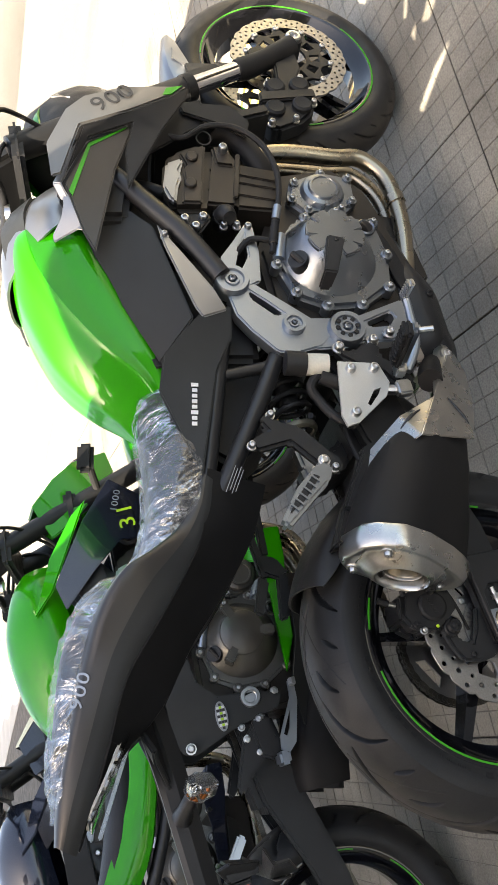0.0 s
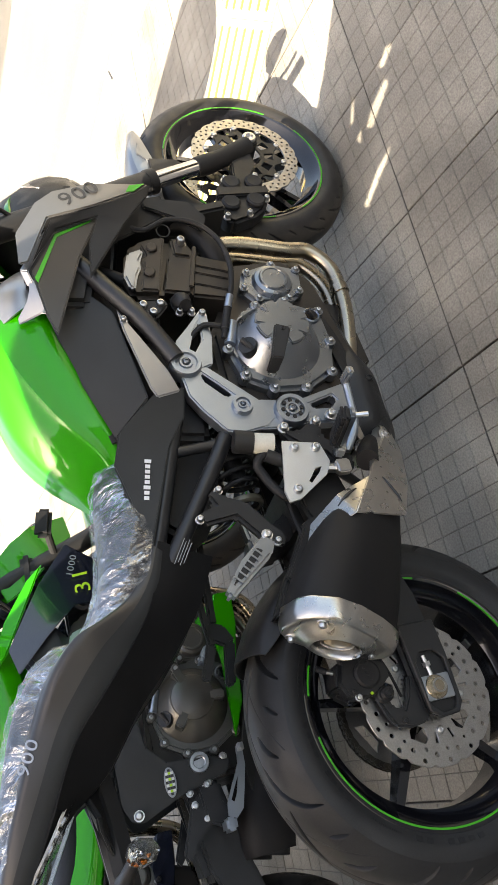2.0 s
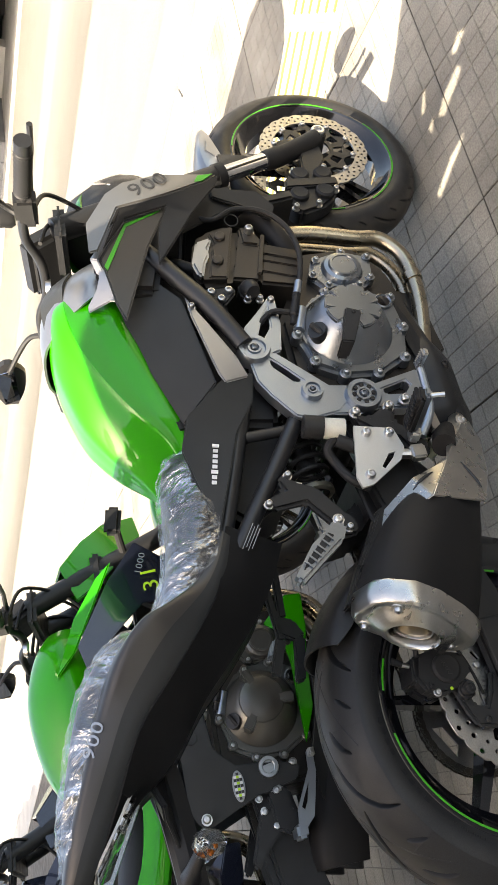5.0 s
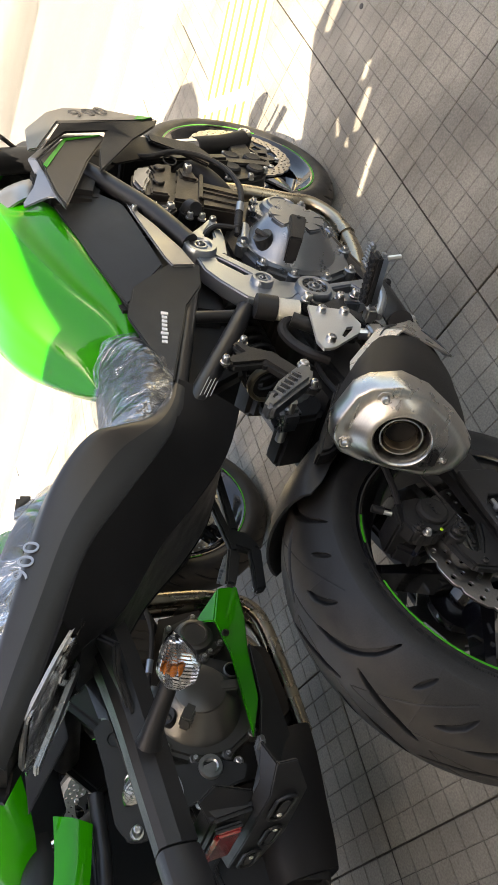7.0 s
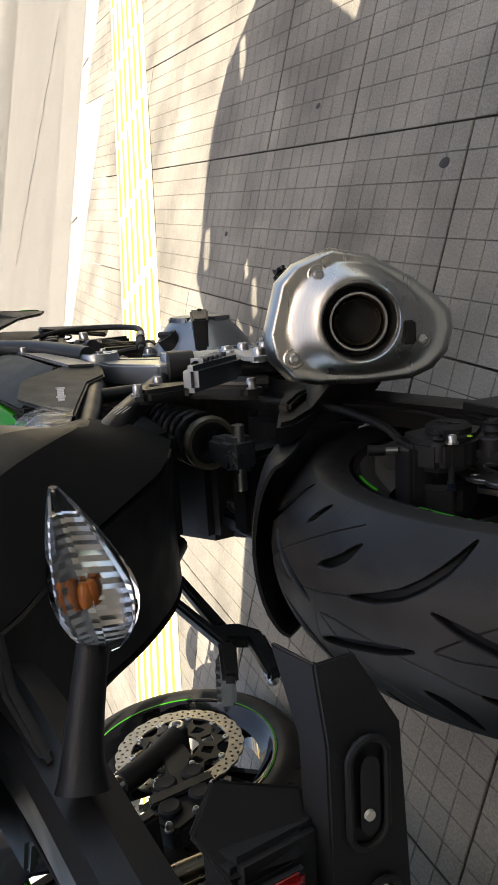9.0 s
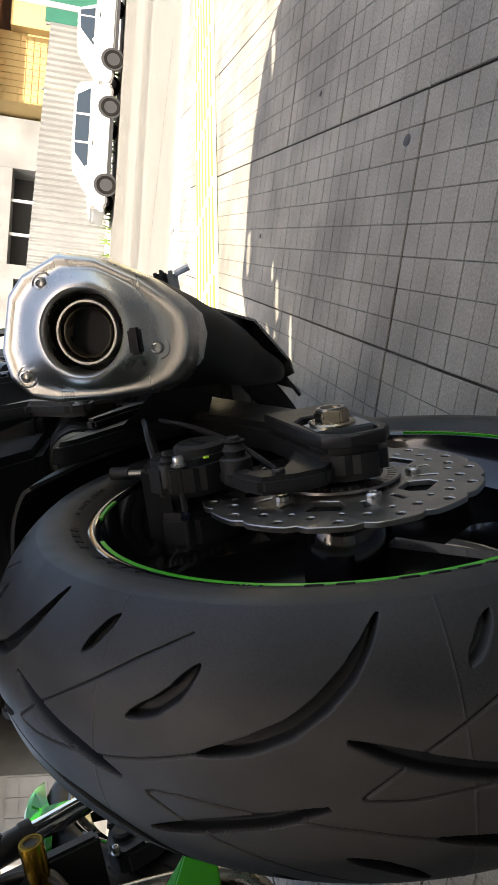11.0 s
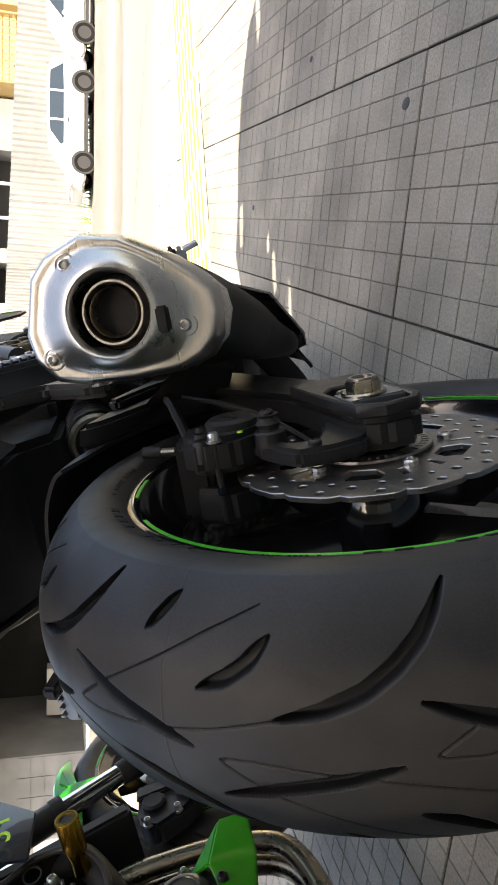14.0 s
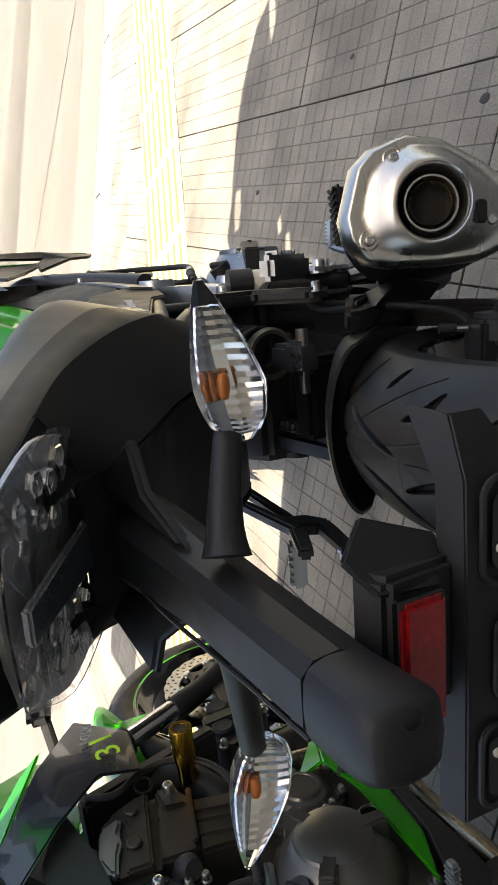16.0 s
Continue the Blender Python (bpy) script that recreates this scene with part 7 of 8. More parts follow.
def cockpit(p):
    bar = part("handlebar", tube([(1.02, -0.385, 1.03), (1.045, -0.28, 1.045), (1.085, -0.14, 1.06), (1.09, -0.05, 1.035), (1.09, 0.05, 1.035), (1.085, 0.14, 1.06), (1.045, 0.28, 1.045), (1.02, 0.385, 1.03)], 0.011, 12, 6), BLACK, p, "black handlebar")
    for sg in (-1, 1):
        part("grip", tube([(1.04, sg * 0.29, 1.045), (1.02, sg * 0.40, 1.03)], 0.0165, 14, 20, radii=[0.0185, 0.0165] * 10), SOFT_RUBBER, bar, "ribbed rubber grip")
        part("bar_end", tube([(1.02, sg * 0.40, 1.03), (1.015, sg * 0.425, 1.027)], 0.017, 14, 1), BLACK, bar)
        part("switch_box", box(1.055, sg * 0.245, 1.045, 0.05, 0.06, 0.045, 0.008), BLACK_MATT, bar)
        part("lever", tube([(1.10, sg * 0.22, 1.035), (1.115, sg * 0.28, 1.03), (1.095, sg * 0.35, 1.02), (1.085, sg * 0.41, 1.015)], 0.006, 8, 5), BLACK, bar)
        part("lever_clamp", box(1.085, sg * 0.20, 1.04, 0.06, 0.03, 0.03, 0.006), BLACK, bar)
        arm = part("mirror_arm", tube([(1.08, sg * 0.19, 1.05), (1.10, sg * 0.22, 1.10), (1.08, sg * 0.33, 1.165)], 0.007, 8, 6), BLACK, p, "black mirror arm")
        part("mirror_head", skin([[(1.105, sg * (0.30 + 0.0), 1.165 + z * 0.4) for z in (-0.02, 0.0, 0.02)], [(1.11, sg * 0.35, 1.165 + z) for z in (-0.04, 0.0, 0.05)], [(1.10, sg * 0.42, 1.17 + z) for z in (-0.035, 0.0, 0.045)], [(1.08, sg * 0.46, 1.175 + z * 0.6) for z in (-0.03, 0.0, 0.03)]], n=4, m=4, thick=0.016), BLACK, arm, "angular black mirror housing")
        part("mirror_glass", shell([(1.078, sg * 0.315, 1.15), (1.072, sg * 0.44, 1.15), (1.068, sg * 0.45, 1.19), (1.076, sg * 0.33, 1.20)], [(0, 1, 2, 3)], 0.002), MIRROR, arm)
    part("dash", box(1.15, 0, 1.035, 0.05, 0.16, 0.09, 0.012, (0, -35, 0)), BLACK, p, "black instrument housing")
    part("fluid_cup", lathe([(0.0, 0.03), (0.024, 0.03), (0.026, 0.0), (0.02, -0.01), (0.0, -0.01)], (1.115, -0.17, 1.085), (0, 0, 1), 20), BLACK, p, "front brake fluid cup")
    part("ignition", lathe([(0.0, 0.012), (0.018, 0.012), (0.022, 0.0)], (1.06, 0, 1.02), (0, 0, 1), 16), STEEL, p)
    for i, y in enumerate((-0.11, -0.06, 0.06, 0.10)):
        part("cable", tube([(1.08, y * 2.0, 1.03), (1.17, y * 1.6, 1.0), (1.16, y, 0.90), (1.08, y * 0.8, 0.82)], 0.005, 8, 6), SOFT_RUBBER, p)


def side_stand(p):
    s = part("side_stand", tube([(0.60, 0.13, 0.27), (0.56, 0.20, 0.17), (0.53, 0.26, 0.09), (0.515, 0.31, 0.055)], 0.013, 12, 6, radii=[0.016, 0.013, 0.012, 0.012]), BLACK, p, "black steel side stand")
    part("stand_foot", box(0.51, 0.318, 0.060 - 0.318 * 0.231 + 0.03, 0.07, 0.04, 0.012, 0.004, (13, 0, 0)), STEEL, s)


bike = root("motorcycle", pose(0, 0, 0, -LEAN, 0, 0), "lime green and graphite naked motorcycle leaning on its side stand", "motorcycle", "parked motorcycles")
rear_wheel(bike, True)
front_wheel(bike)
caliper_front(bike, -1)
caliper_front(bike, 1)
fork(bike)
front_fender(bike, SILVER, "silver and black front fender")
engine(bike)
exhaust(bike)
frame_parts(bike)
swingarm(bike)
rear_brake(bike)
hugger(bike)
shock(bike)
foot_controls(bike)
seats(bike)
tail(bike)
bodywork(bike)
cockpit(bike)
side_stand(bike)

# ---- the second and third motorcycles, of the same make, parked beyond the first ----
def second_body(p, paint, shroud_paint, number):
    st = [(0.52, 0.02, 0.80, 0.83), (0.56, 0.09, 0.79, 0.87), (0.62, 0.13, 0.795, 0.93), (0.70, 0.16, 0.81, 0.98), (0.80, 0.185, 0.83, 1.01), (0.90, 0.19, 0.85, 1.02), (1.0, 0.165, 0.87, 1.0), (1.06, 0.11, 0.88, 0.97)]
    rows = []
    for x, w, zl, zt in st:
        h = zt - zl
        rows.append([(x, -w * 0.9, zl - 0.01), (x, -w, zl + h * 0.2), (x, -w * 0.93, zl + h * 0.5), (x, -w * 0.62, zl + h * 0.86), (x, -w * 0.25, zt), (x, w * 0.25, zt), (x, w * 0.62, zl + h * 0.86), (x, w * 0.93, zl + h * 0.5), (x, w, zl + h * 0.2), (x, w * 0.9, zl - 0.01)])
    part("fuel_tank", skin(rows, n=5, m=4), paint, p, "glossy fuel tank", sharp=60)
    for sg in (-1, 1):
        def pan(name, verts, faces, material, label="", thick=0.006, bevel=0.003, par=p):
            bm = shell(verts, faces, thick, bevel)
            return part(name, bm if sg < 0 else flip_y(bm), material, par, label)

        pan("tank_side", [(0.60, -0.15, 0.79), (0.75, -0.185, 0.79), (0.95, -0.20, 0.80), (1.05, -0.21, 0.75), (0.93, -0.20, 0.72), (0.72, -0.18, 0.70)], [(0, 1, 5), (1, 2, 4, 5), (2, 3, 4)], BLACK, "black tank side panel")
        pan("side_wing", [(0.90, -0.19, 0.925), (0.955, -0.215, 0.87), (1.06, -0.23, 0.815), (1.185, -0.235, 0.755), (1.15, -0.22, 0.80), (1.05, -0.20, 0.87)], [(0, 1, 5), (1, 2, 4, 5), (2, 3, 4)], paint, "painted side wing")
        sh = pan("side_shroud", [(0.90, -0.215, 0.84), (0.965, -0.23, 0.86), (1.12, -0.245, 0.77), (1.23, -0.24, 0.685), (1.17, -0.22, 0.60), (1.05, -0.22, 0.61), (1.05, -0.24, 0.68), (0.98, -0.235, 0.76)], [(0, 1, 7), (1, 2, 6, 7), (2, 3, 4, 6), (4, 5, 6)], shroud_paint, "glossy dark radiator shroud")
        if sg < 0 and number:
            letters(number, 0.060, upright(1.112, -0.2475, 0.636, (0.72, -0.04, 0.05), (0, -0.02, 1)), LIME_MARK, sh, "race_number")
            letters("1000", 0.026, upright(1.155, -0.2495, 0.668, (0.9, -0.03, -0.30), (0.2, -0.02, 1)), GREY_MARK, sh, "numeral")
        pan("front_cowl", [(1.13, -0.13, 0.86), (1.235, -0.13, 0.905), (1.32, -0.11, 0.84), (1.375, -0.09, 0.775), (1.41, -0.05, 0.68), (1.32, -0.09, 0.665), (1.245, -0.12, 0.725), (1.17, -0.14, 0.79)], [(0, 1, 2, 7), (2, 3, 6, 7), (3, 4, 5, 6)], paint, "angular front cowl panel")
        pan("cowl_top", [(1.235, -0.13, 0.905), (1.32, -0.11, 0.84), (1.375, -0.09, 0.775), (1.40, 0.0, 0.80), (1.34, 0.0, 0.875), (1.25, 0.0, 0.935)], [(0, 1, 4, 5), (1, 2, 3, 4)], paint)
        belly = pan("belly_pan", [(0.959, -0.150, 0.372), (1.025, -0.185, 0.298), (1.022, -0.185, 0.248), (0.93, -0.190, 0.334), (0.835, -0.196, 0.322), (0.73, -0.194, 0.326), (0.632, -0.188, 0.328), (0.72, -0.186, 0.288), (0.84, -0.186, 0.275), (0.93, -0.184, 0.255)], [(0, 1, 3), (1, 2, 9, 3), (3, 9, 8, 4), (4, 8, 7, 5), (5, 7, 6)], paint, "painted belly pan")
        bolt(belly, 0.89, sg * 0.194, 0.318, 0.009, (0, sg, 0), BLACK)
        under = pan("belly_rear", [(0.86, -0.182, 0.272), (0.84, -0.150, 0.238), (0.72, -0.150, 0.236), (0.61, -0.150, 0.238), (0.51, -0.150, 0.240), (0.43, -0.150, 0.244), (0.43, -0.176, 0.300), (0.51, -0.180, 0.322), (0.60, -0.184, 0.328), (0.72, -0.182, 0.286)], [(0, 1, 2, 9), (2, 3, 8, 9), (3, 4, 7, 8), (4, 5, 6, 7)], DARK_PANEL, "black moulded rear belly cover")
        if sg < 0:
            tag = part("maker_plate", box(0, 0, 0, 0.054, 0.017, 0.0016, 0.003), GREY_MARK, under, "small grey data plate")
            tag.matrix_local = upright(0.522, -0.1765, 0.286, (1, -0.05, 0.06), (0, 0.42, 1)) @ Matrix.Translation((0, 0, 0.003))
            for k in (-1, 1):
                part("print_bar", box(0.004, k * 0.003, 0.001, 0.034, 0.0014, 0.0008, 0), DARK_MARK, tag)
        frm = pan("frame_cover", [(0.791, -0.176, 0.570), (0.732, -0.172, 0.650), (0.649, -0.170, 0.641), (0.541, -0.158, 0.637), (0.504, -0.156, 0.618), (0.497, -0.160, 0.589), (0.536, -0.176, 0.485), (0.558, -0.178, 0.370), (0.588, -0.178, 0.353), (0.611, -0.180, 0.413), (0.618, -0.182, 0.513), (0.663, -0.182, 0.558), (0.736, -0.180, 0.568)], [(0, 1, 12), (1, 2, 11, 12), (2, 3, 10, 11), (3, 4, 5), (3, 5, 6, 10), (6, 9, 10), (6, 7, 8, 9)], DARK_PANEL, "dark frame cover with a checked oval badge", 0.008)
        for x, z, r in ((0.515, 0.600, 0.010), (0.545, 0.425, 0.009), (0.535, 0.470, 0.007), (0.60, 0.37, 0.008)):
            bolt(frm, x, sg * 0.176, z, r, (0, sg, 0))
        part("pivot_cap", lathe([(0.026, 0.0), (0.024, 0.008), (0.016, 0.008), (0.014, 0.002), (0.008, 0.002), (0.0, 0.002)], (0.599, sg * 0.178, 0.433), (0, sg, 0), 24), STEEL, frm)
        # Dark disc put in as the shade of the recess.
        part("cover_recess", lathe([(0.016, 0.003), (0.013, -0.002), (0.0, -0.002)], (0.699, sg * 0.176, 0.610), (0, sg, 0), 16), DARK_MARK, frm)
        part("pillion_hanger", prism([(0.561, 0.414), (0.509, 0.472), (0.401, 0.513), (0.385, 0.50), (0.436, 0.455), (0.469, 0.405), (0.52, 0.39)], sg * 0.15, sg * 0.172, 0.006), BLACK, frm)
        for x, z in ((0.548, 0.418), (0.505, 0.462), (0.47, 0.44)):
            bolt(frm, x, sg * 0.175, z, 0.008, (0, sg, 0))
        if sg < 0:
            part("badge", lathe([(0.0, 0.002), (0.022, 0.002), (0.023, 0.0)], (0, 0, 0), (0, 0, 1), 28), GREY_MARK, frm, "checked oval badge").matrix_local = upright(0.570, -0.1815, 0.513, (1, -0.04, 0), (0, 0, 1)) @ Matrix.Diagonal((1.55, 0.66, 1, 1))
            for i in range(-4, 5):
                for k in (-1, 0, 1):
                    if abs(k) * 1.2 + abs(i) * 0.6 < 3.4:
                        ink = (LIME_MARK if i % 2 else DARK_MARK) if k == 0 else (DARK_MARK if (i + k) % 2 else WHITE_MARK)
                        part("badge_check", box(0, 0, 0, 0.0058, 0.0065, 0.0015, 0), ink, frm).matrix_local = upright(0.570, -0.1840, 0.513, (1, -0.04, 0), (0, 0, 1)) @ Matrix.Translation((i * 0.0068, k * 0.0078 * (1 - 0.05 * abs(i)), 0))
        up = [(0.60, -0.12, 0.745), (0.45, -0.135, 0.765), (0.28, -0.125, 0.85), (0.10, -0.10, 0.93), (-0.05, -0.06, 0.985)]
        lo = [(0.56, -0.14, 0.675), (0.44, -0.15, 0.70), (0.30, -0.14, 0.745), (0.14, -0.11, 0.86), (-0.03, -0.065, 0.955)]
        bm = skin([[a, tuple((q + w) / 2 - (0.012 if i == 1 else 0) for i, (q, w) in enumerate(zip(a, b))), b] for a, b in zip(up, lo)], n=4, m=3, thick=0.005)
        part("tail_panel", bm if sg < 0 else flip_y(bm), paint, p, "glossy tail panel")
        part("seat_rail", tube([(0.62, sg * 0.12, 0.66), (0.40, sg * 0.12, 0.68), (0.1, sg * 0.09, 0.82)], 0.016, 12, 5), FRAME_PAINT, p)
        box_rows = []
        for x, y, z, hy, hz in ((0.66, 0.10, 0.225, 0.045, 0.045), (0.58, 0.120, 0.255, 0.058, 0.055), (0.48, 0.130, 0.284, 0.062, 0.062), (0.405, 0.130, 0.298, 0.060, 0.064), (0.360, 0.128, 0.300, 0.052, 0.058)):
            box_rows.append([(x, sg * (y + hy * q), z + hz * k - 0.2 * hy * q) for q, k in ((-1, -0.55), (-0.6, -1), (0.5, -1), (1, -0.6), (1, 0.5), (0.6, 1), (-0.6, 1), (-1, 0.6))])
        can = part("silencer", skin(box_rows, closed=True, caps=True, n=3, m=2), SLEEVE, p, "short black box silencer")
        mouth = lathe([(0.050, -0.012), (0.050, 0.004), (0.046, 0.006), (0.041, 0.003), (0.039, -0.02), (0.0, -0.03)], (0, 0, 0), (0, 0, 1), 28)
        for vt in mouth.verts:
            f = max(abs(math.cos(math.atan2(vt.co.y, vt.co.x))), abs(math.sin(math.atan2(vt.co.y, vt.co.x))))
            vt.co.x, vt.co.y = vt.co.x * 0.82 / f ** 0.45, vt.co.y / f ** 0.45
        part("outlet", mouth, BLACK_MATT, can, "rounded black outlet").matrix_local = upright(0.362, sg * 0.128, 0.300, (0, -1, 0.15), (0.25, 0, 1))
        part("frame_slider", lathe([(0.0, 0.0), (0.011, 0.0), (0.012, 0.004), (0.019, 0.004), (0.02, 0.0), (0.02, -0.05), (0.016, -0.07), (0.016, -0.10)], (1.05, sg * 0.265, 0.535), (0, sg, 0), 24), GOLD, p, "gold anodised crash bobbin")
        part("slider_cap", lathe([(0.0, 0.001), (0.0115, 0.001), (0.0125, 0.003), (0.0165, 0.003)], (1.05, sg * 0.266, 0.535), (0, sg, 0), 20), BLACK, p)
        sig = part("front_signal", box(1.30, sg * 0.245, 0.735, 0.085, 0.03, 0.045, 0.01, (0, 10, 0)), BLACK, p, "black front turn signal")
        part("signal_stem", tube([(1.26, sg * 0.13, 0.72), (1.285, sg * 0.235, 0.73)], 0.011, 10, 2), BLACK_MATT, sig)
    seat = seat_rows([(0.60, 0.05, 0.755, 0.80), (0.52, 0.10, 0.75, 0.815), (0.40, 0.13, 0.765, 0.835), (0.28, 0.125, 0.80, 0.87), (0.22, 0.09, 0.85, 0.91), (0.10, 0.085, 0.91, 0.965), (0.0, 0.06, 0.955, 0.985)])
    part("seat", skin(seat, n=4, m=3), SEAT, p, "black dual seat")
    ped = part("brake_pedal", plate([[(0.612, 0.338), (0.606, 0.322), (0.566, 0.324), (0.515, 0.338), (0.470, 0.352), (0.452, 0.372), (0.462, 0.392), (0.490, 0.388), (0.530, 0.366), (0.572, 0.342)], [(0.545, 0.348), (0.505, 0.360), (0.488, 0.370), (0.494, 0.377), (0.520, 0.363)]], -0.205, 0.008), ALU, p, "pierced aluminium brake pedal")
    toe = part("pedal_toe", box(0.606, -0.222, 0.330, 0.016, 0.042, 0.013, 0.003), STEEL, ped)
    for k in range(4):
        part("toe_rib", box(0.606, -0.210 - k * 0.008, 0.330, 0.018, 0.003, 0.015, 0.001), STEEL, toe)
    part("foot_peg", box(0.44, -0.25, 0.40, 0.03, 0.09, 0.026, 0.006), ALU, p)
    part("peg_bracket", prism([(0.54, 0.45), (0.46, 0.44), (0.43, 0.38), (0.46, 0.36), (0.50, 0.39), (0.55, 0.40)], -0.16, -0.18, 0.006), BLACK, p)
    part("pillion_peg", box(0.27, -0.18, 0.55, 0.09, 0.03, 0.022, 0.005, (0, 35, 0)), ALU, p)
    part("frame_spar", prism([(1.06, 0.88), (1.10, 0.80), (0.93, 0.66), (0.76, 0.56), (0.72, 0.63), (0.88, 0.76)], -0.165, -0.13, 0.012), FRAME_PAINT, p, "black cast frame spar")
    part("frame_spar", prism([(1.06, 0.88), (1.10, 0.80), (0.93, 0.66), (0.76, 0.56), (0.72, 0.63), (0.88, 0.76)], 0.13, 0.165, 0.012), FRAME_PAINT, p)
    part("radiator", box(1.13, 0, 0.58, 0.03, 0.34, 0.28, 0.006, (0, -14, 0)), BLACK, p)
    part("headlamp", lathe([(0.0, 0.0), (0.05, 0.004), (0.07, -0.02), (0.075, -0.08)], (1.40, 0, 0.74), (1, 0, -0.1), 24), LENS, p)
    for y in (-0.1, -0.055, 0.04, 0.095):
        part("header_pipe", tube([(1.0, y, 0.545), (1.065, y, 0.50), (1.072, y, 0.40), (1.05, y, 0.27), (0.99, y, 0.19), (0.85, y * 0.7, 0.165), (0.66, y, 0.18)], 0.019, 14, 6), PIPE, p)


def add_bike(x, y, yaw, lean, paint, shroud_paint, number, label):
    b = root("motorcycle", pose(x, y, 0, 0, 0, yaw) @ pose(0, 0, 0, -lean, 0, 0), label, "motorcycle", "parked motorcycles")
    rear_wheel(b)
    front_wheel(b)
    caliper_front(b, -1)
    caliper_front(b, 1)
    fork(b)
    front_fender(b, paint, "glossy front fender")
    engine(b, ENGINE_GREY)
    swingarm(b)
    second_body(b, paint, shroud_paint, number)
    cockpit(b)
    side_stand(b)
    return b


ENGINE_GREY = mat("charcoal_engine_cover", (0.135, 0.132, 0.122), 0.34, 0.75, 0.08, 1200, 0.1, 12, bump=0.08, bscale=1500)
add_bike(-0.561, 0.794, 1.8, 15.5, GREEN, NAVY, "31", "lime green naked motorcycle with dark navy shrouds and lime numbers")
add_bike(-1.10, 1.62, 2.5, 14.0, NAVY, NAVY, "", "dark navy naked motorcycle parked in the row")

# ---- across the road: parked cars, fence, buildings, poles ----
CAR_TYRE = mat("dusty_car_tyre", (0.010, 0.0095, 0.009), 0.9, 0.0, 0.1, 60, 0.2, 6, spec=0.05)
HUBCAP = mat("grey_hubcap", (0.15, 0.15, 0.15), 0.5, 0.2, 0.05, 60, 0.2, 6)
WHITE_CAR = mat("white_car_paint", (0.42, 0.42, 0.41), 0.25, 0.0, 0.02, 300, 0.04, 2, coat=0.8)
BLACK_CAR = mat("black_car_paint", (0.012, 0.013, 0.016), 0.2, 0.2, 0.03, 300, 0.05, 2, coat=0.9)
FENCE = mat("white_corrugated_sheet", (0.33, 0.335, 0.335), 0.5, 0.2, 0.03, 60, 0.1, 0.8)
YELLOW_WALL = mat("yellow_tiled_wall", (0.36, 0.25, 0.10), 0.7, 0.0, 0.05, 40, 0.1, 1.0)
GREEN_DOOR = mat("dark_green_door_paint", (0.006, 0.075, 0.05), 0.45, 0.0, 0.05, 60, 0.1, 2)
GREY_RENDER = mat("bare_concrete_frame", (0.15, 0.15, 0.148), 0.85, 0.0, 0.12, 40, 0.2, 0.9, bump=0.2, bscale=30)
# Near-black colour stands in for the shade inside the building openings.
ROOM_SHADE = mat("painted_room_shade", (0.03, 0.03, 0.03), 0.9, 0.0, 0.1, 10)
LEAF = mat("roadside_leaf", (0.10, 0.16, 0.03), 0.6, 0.0, 0.3, 40, 0.3, 3)
RED_SIGN = mat("red_sign_print", (0.7, 0.06, 0.05), 0.5)


def street(out, s, z=0.0):
    """A frame across the road: local x out from our kerb, local y along the street."""
    x, y = kerb_at(s, out)
    return Matrix.Translation((x, y, z)) @ Matrix.Rotation(math.atan2(KERB_N.y, KERB_N.x), 4, "Z")


def car_wheel(p, x, y, sg):
    t = part("wheel", lathe([(0.20, -0.09), (0.29, -0.10), (0.315, -0.06), (0.315, 0.06), (0.29, 0.10), (0.20, 0.09)], (x, y, 0.315), (0, 1, 0), 32, closed=True), CAR_TYRE, p)
    part("wheel_disc", lathe([(0.0, 0.05), (0.05, 0.055), (0.07, 0.03), (0.15, 0.05), (0.20, 0.085), (0.21, 0.085), (0.21, -0.05), (0.0, -0.05)], (x, y, 0.315), (0, sg, 0), 24), HUBCAP, t)
    for k in range(8):
        a = TAU * k / 8
        # Dark discs painted on in place of the shaded hubcap holes.
        part("disc_hole", lathe([(0.028, 0.058), (0.0, 0.058)], (x + 0.12 * math.cos(a), y, 0.315 + 0.12 * math.sin(a)), (0, sg, 0), 8), DARK_MARK, t)


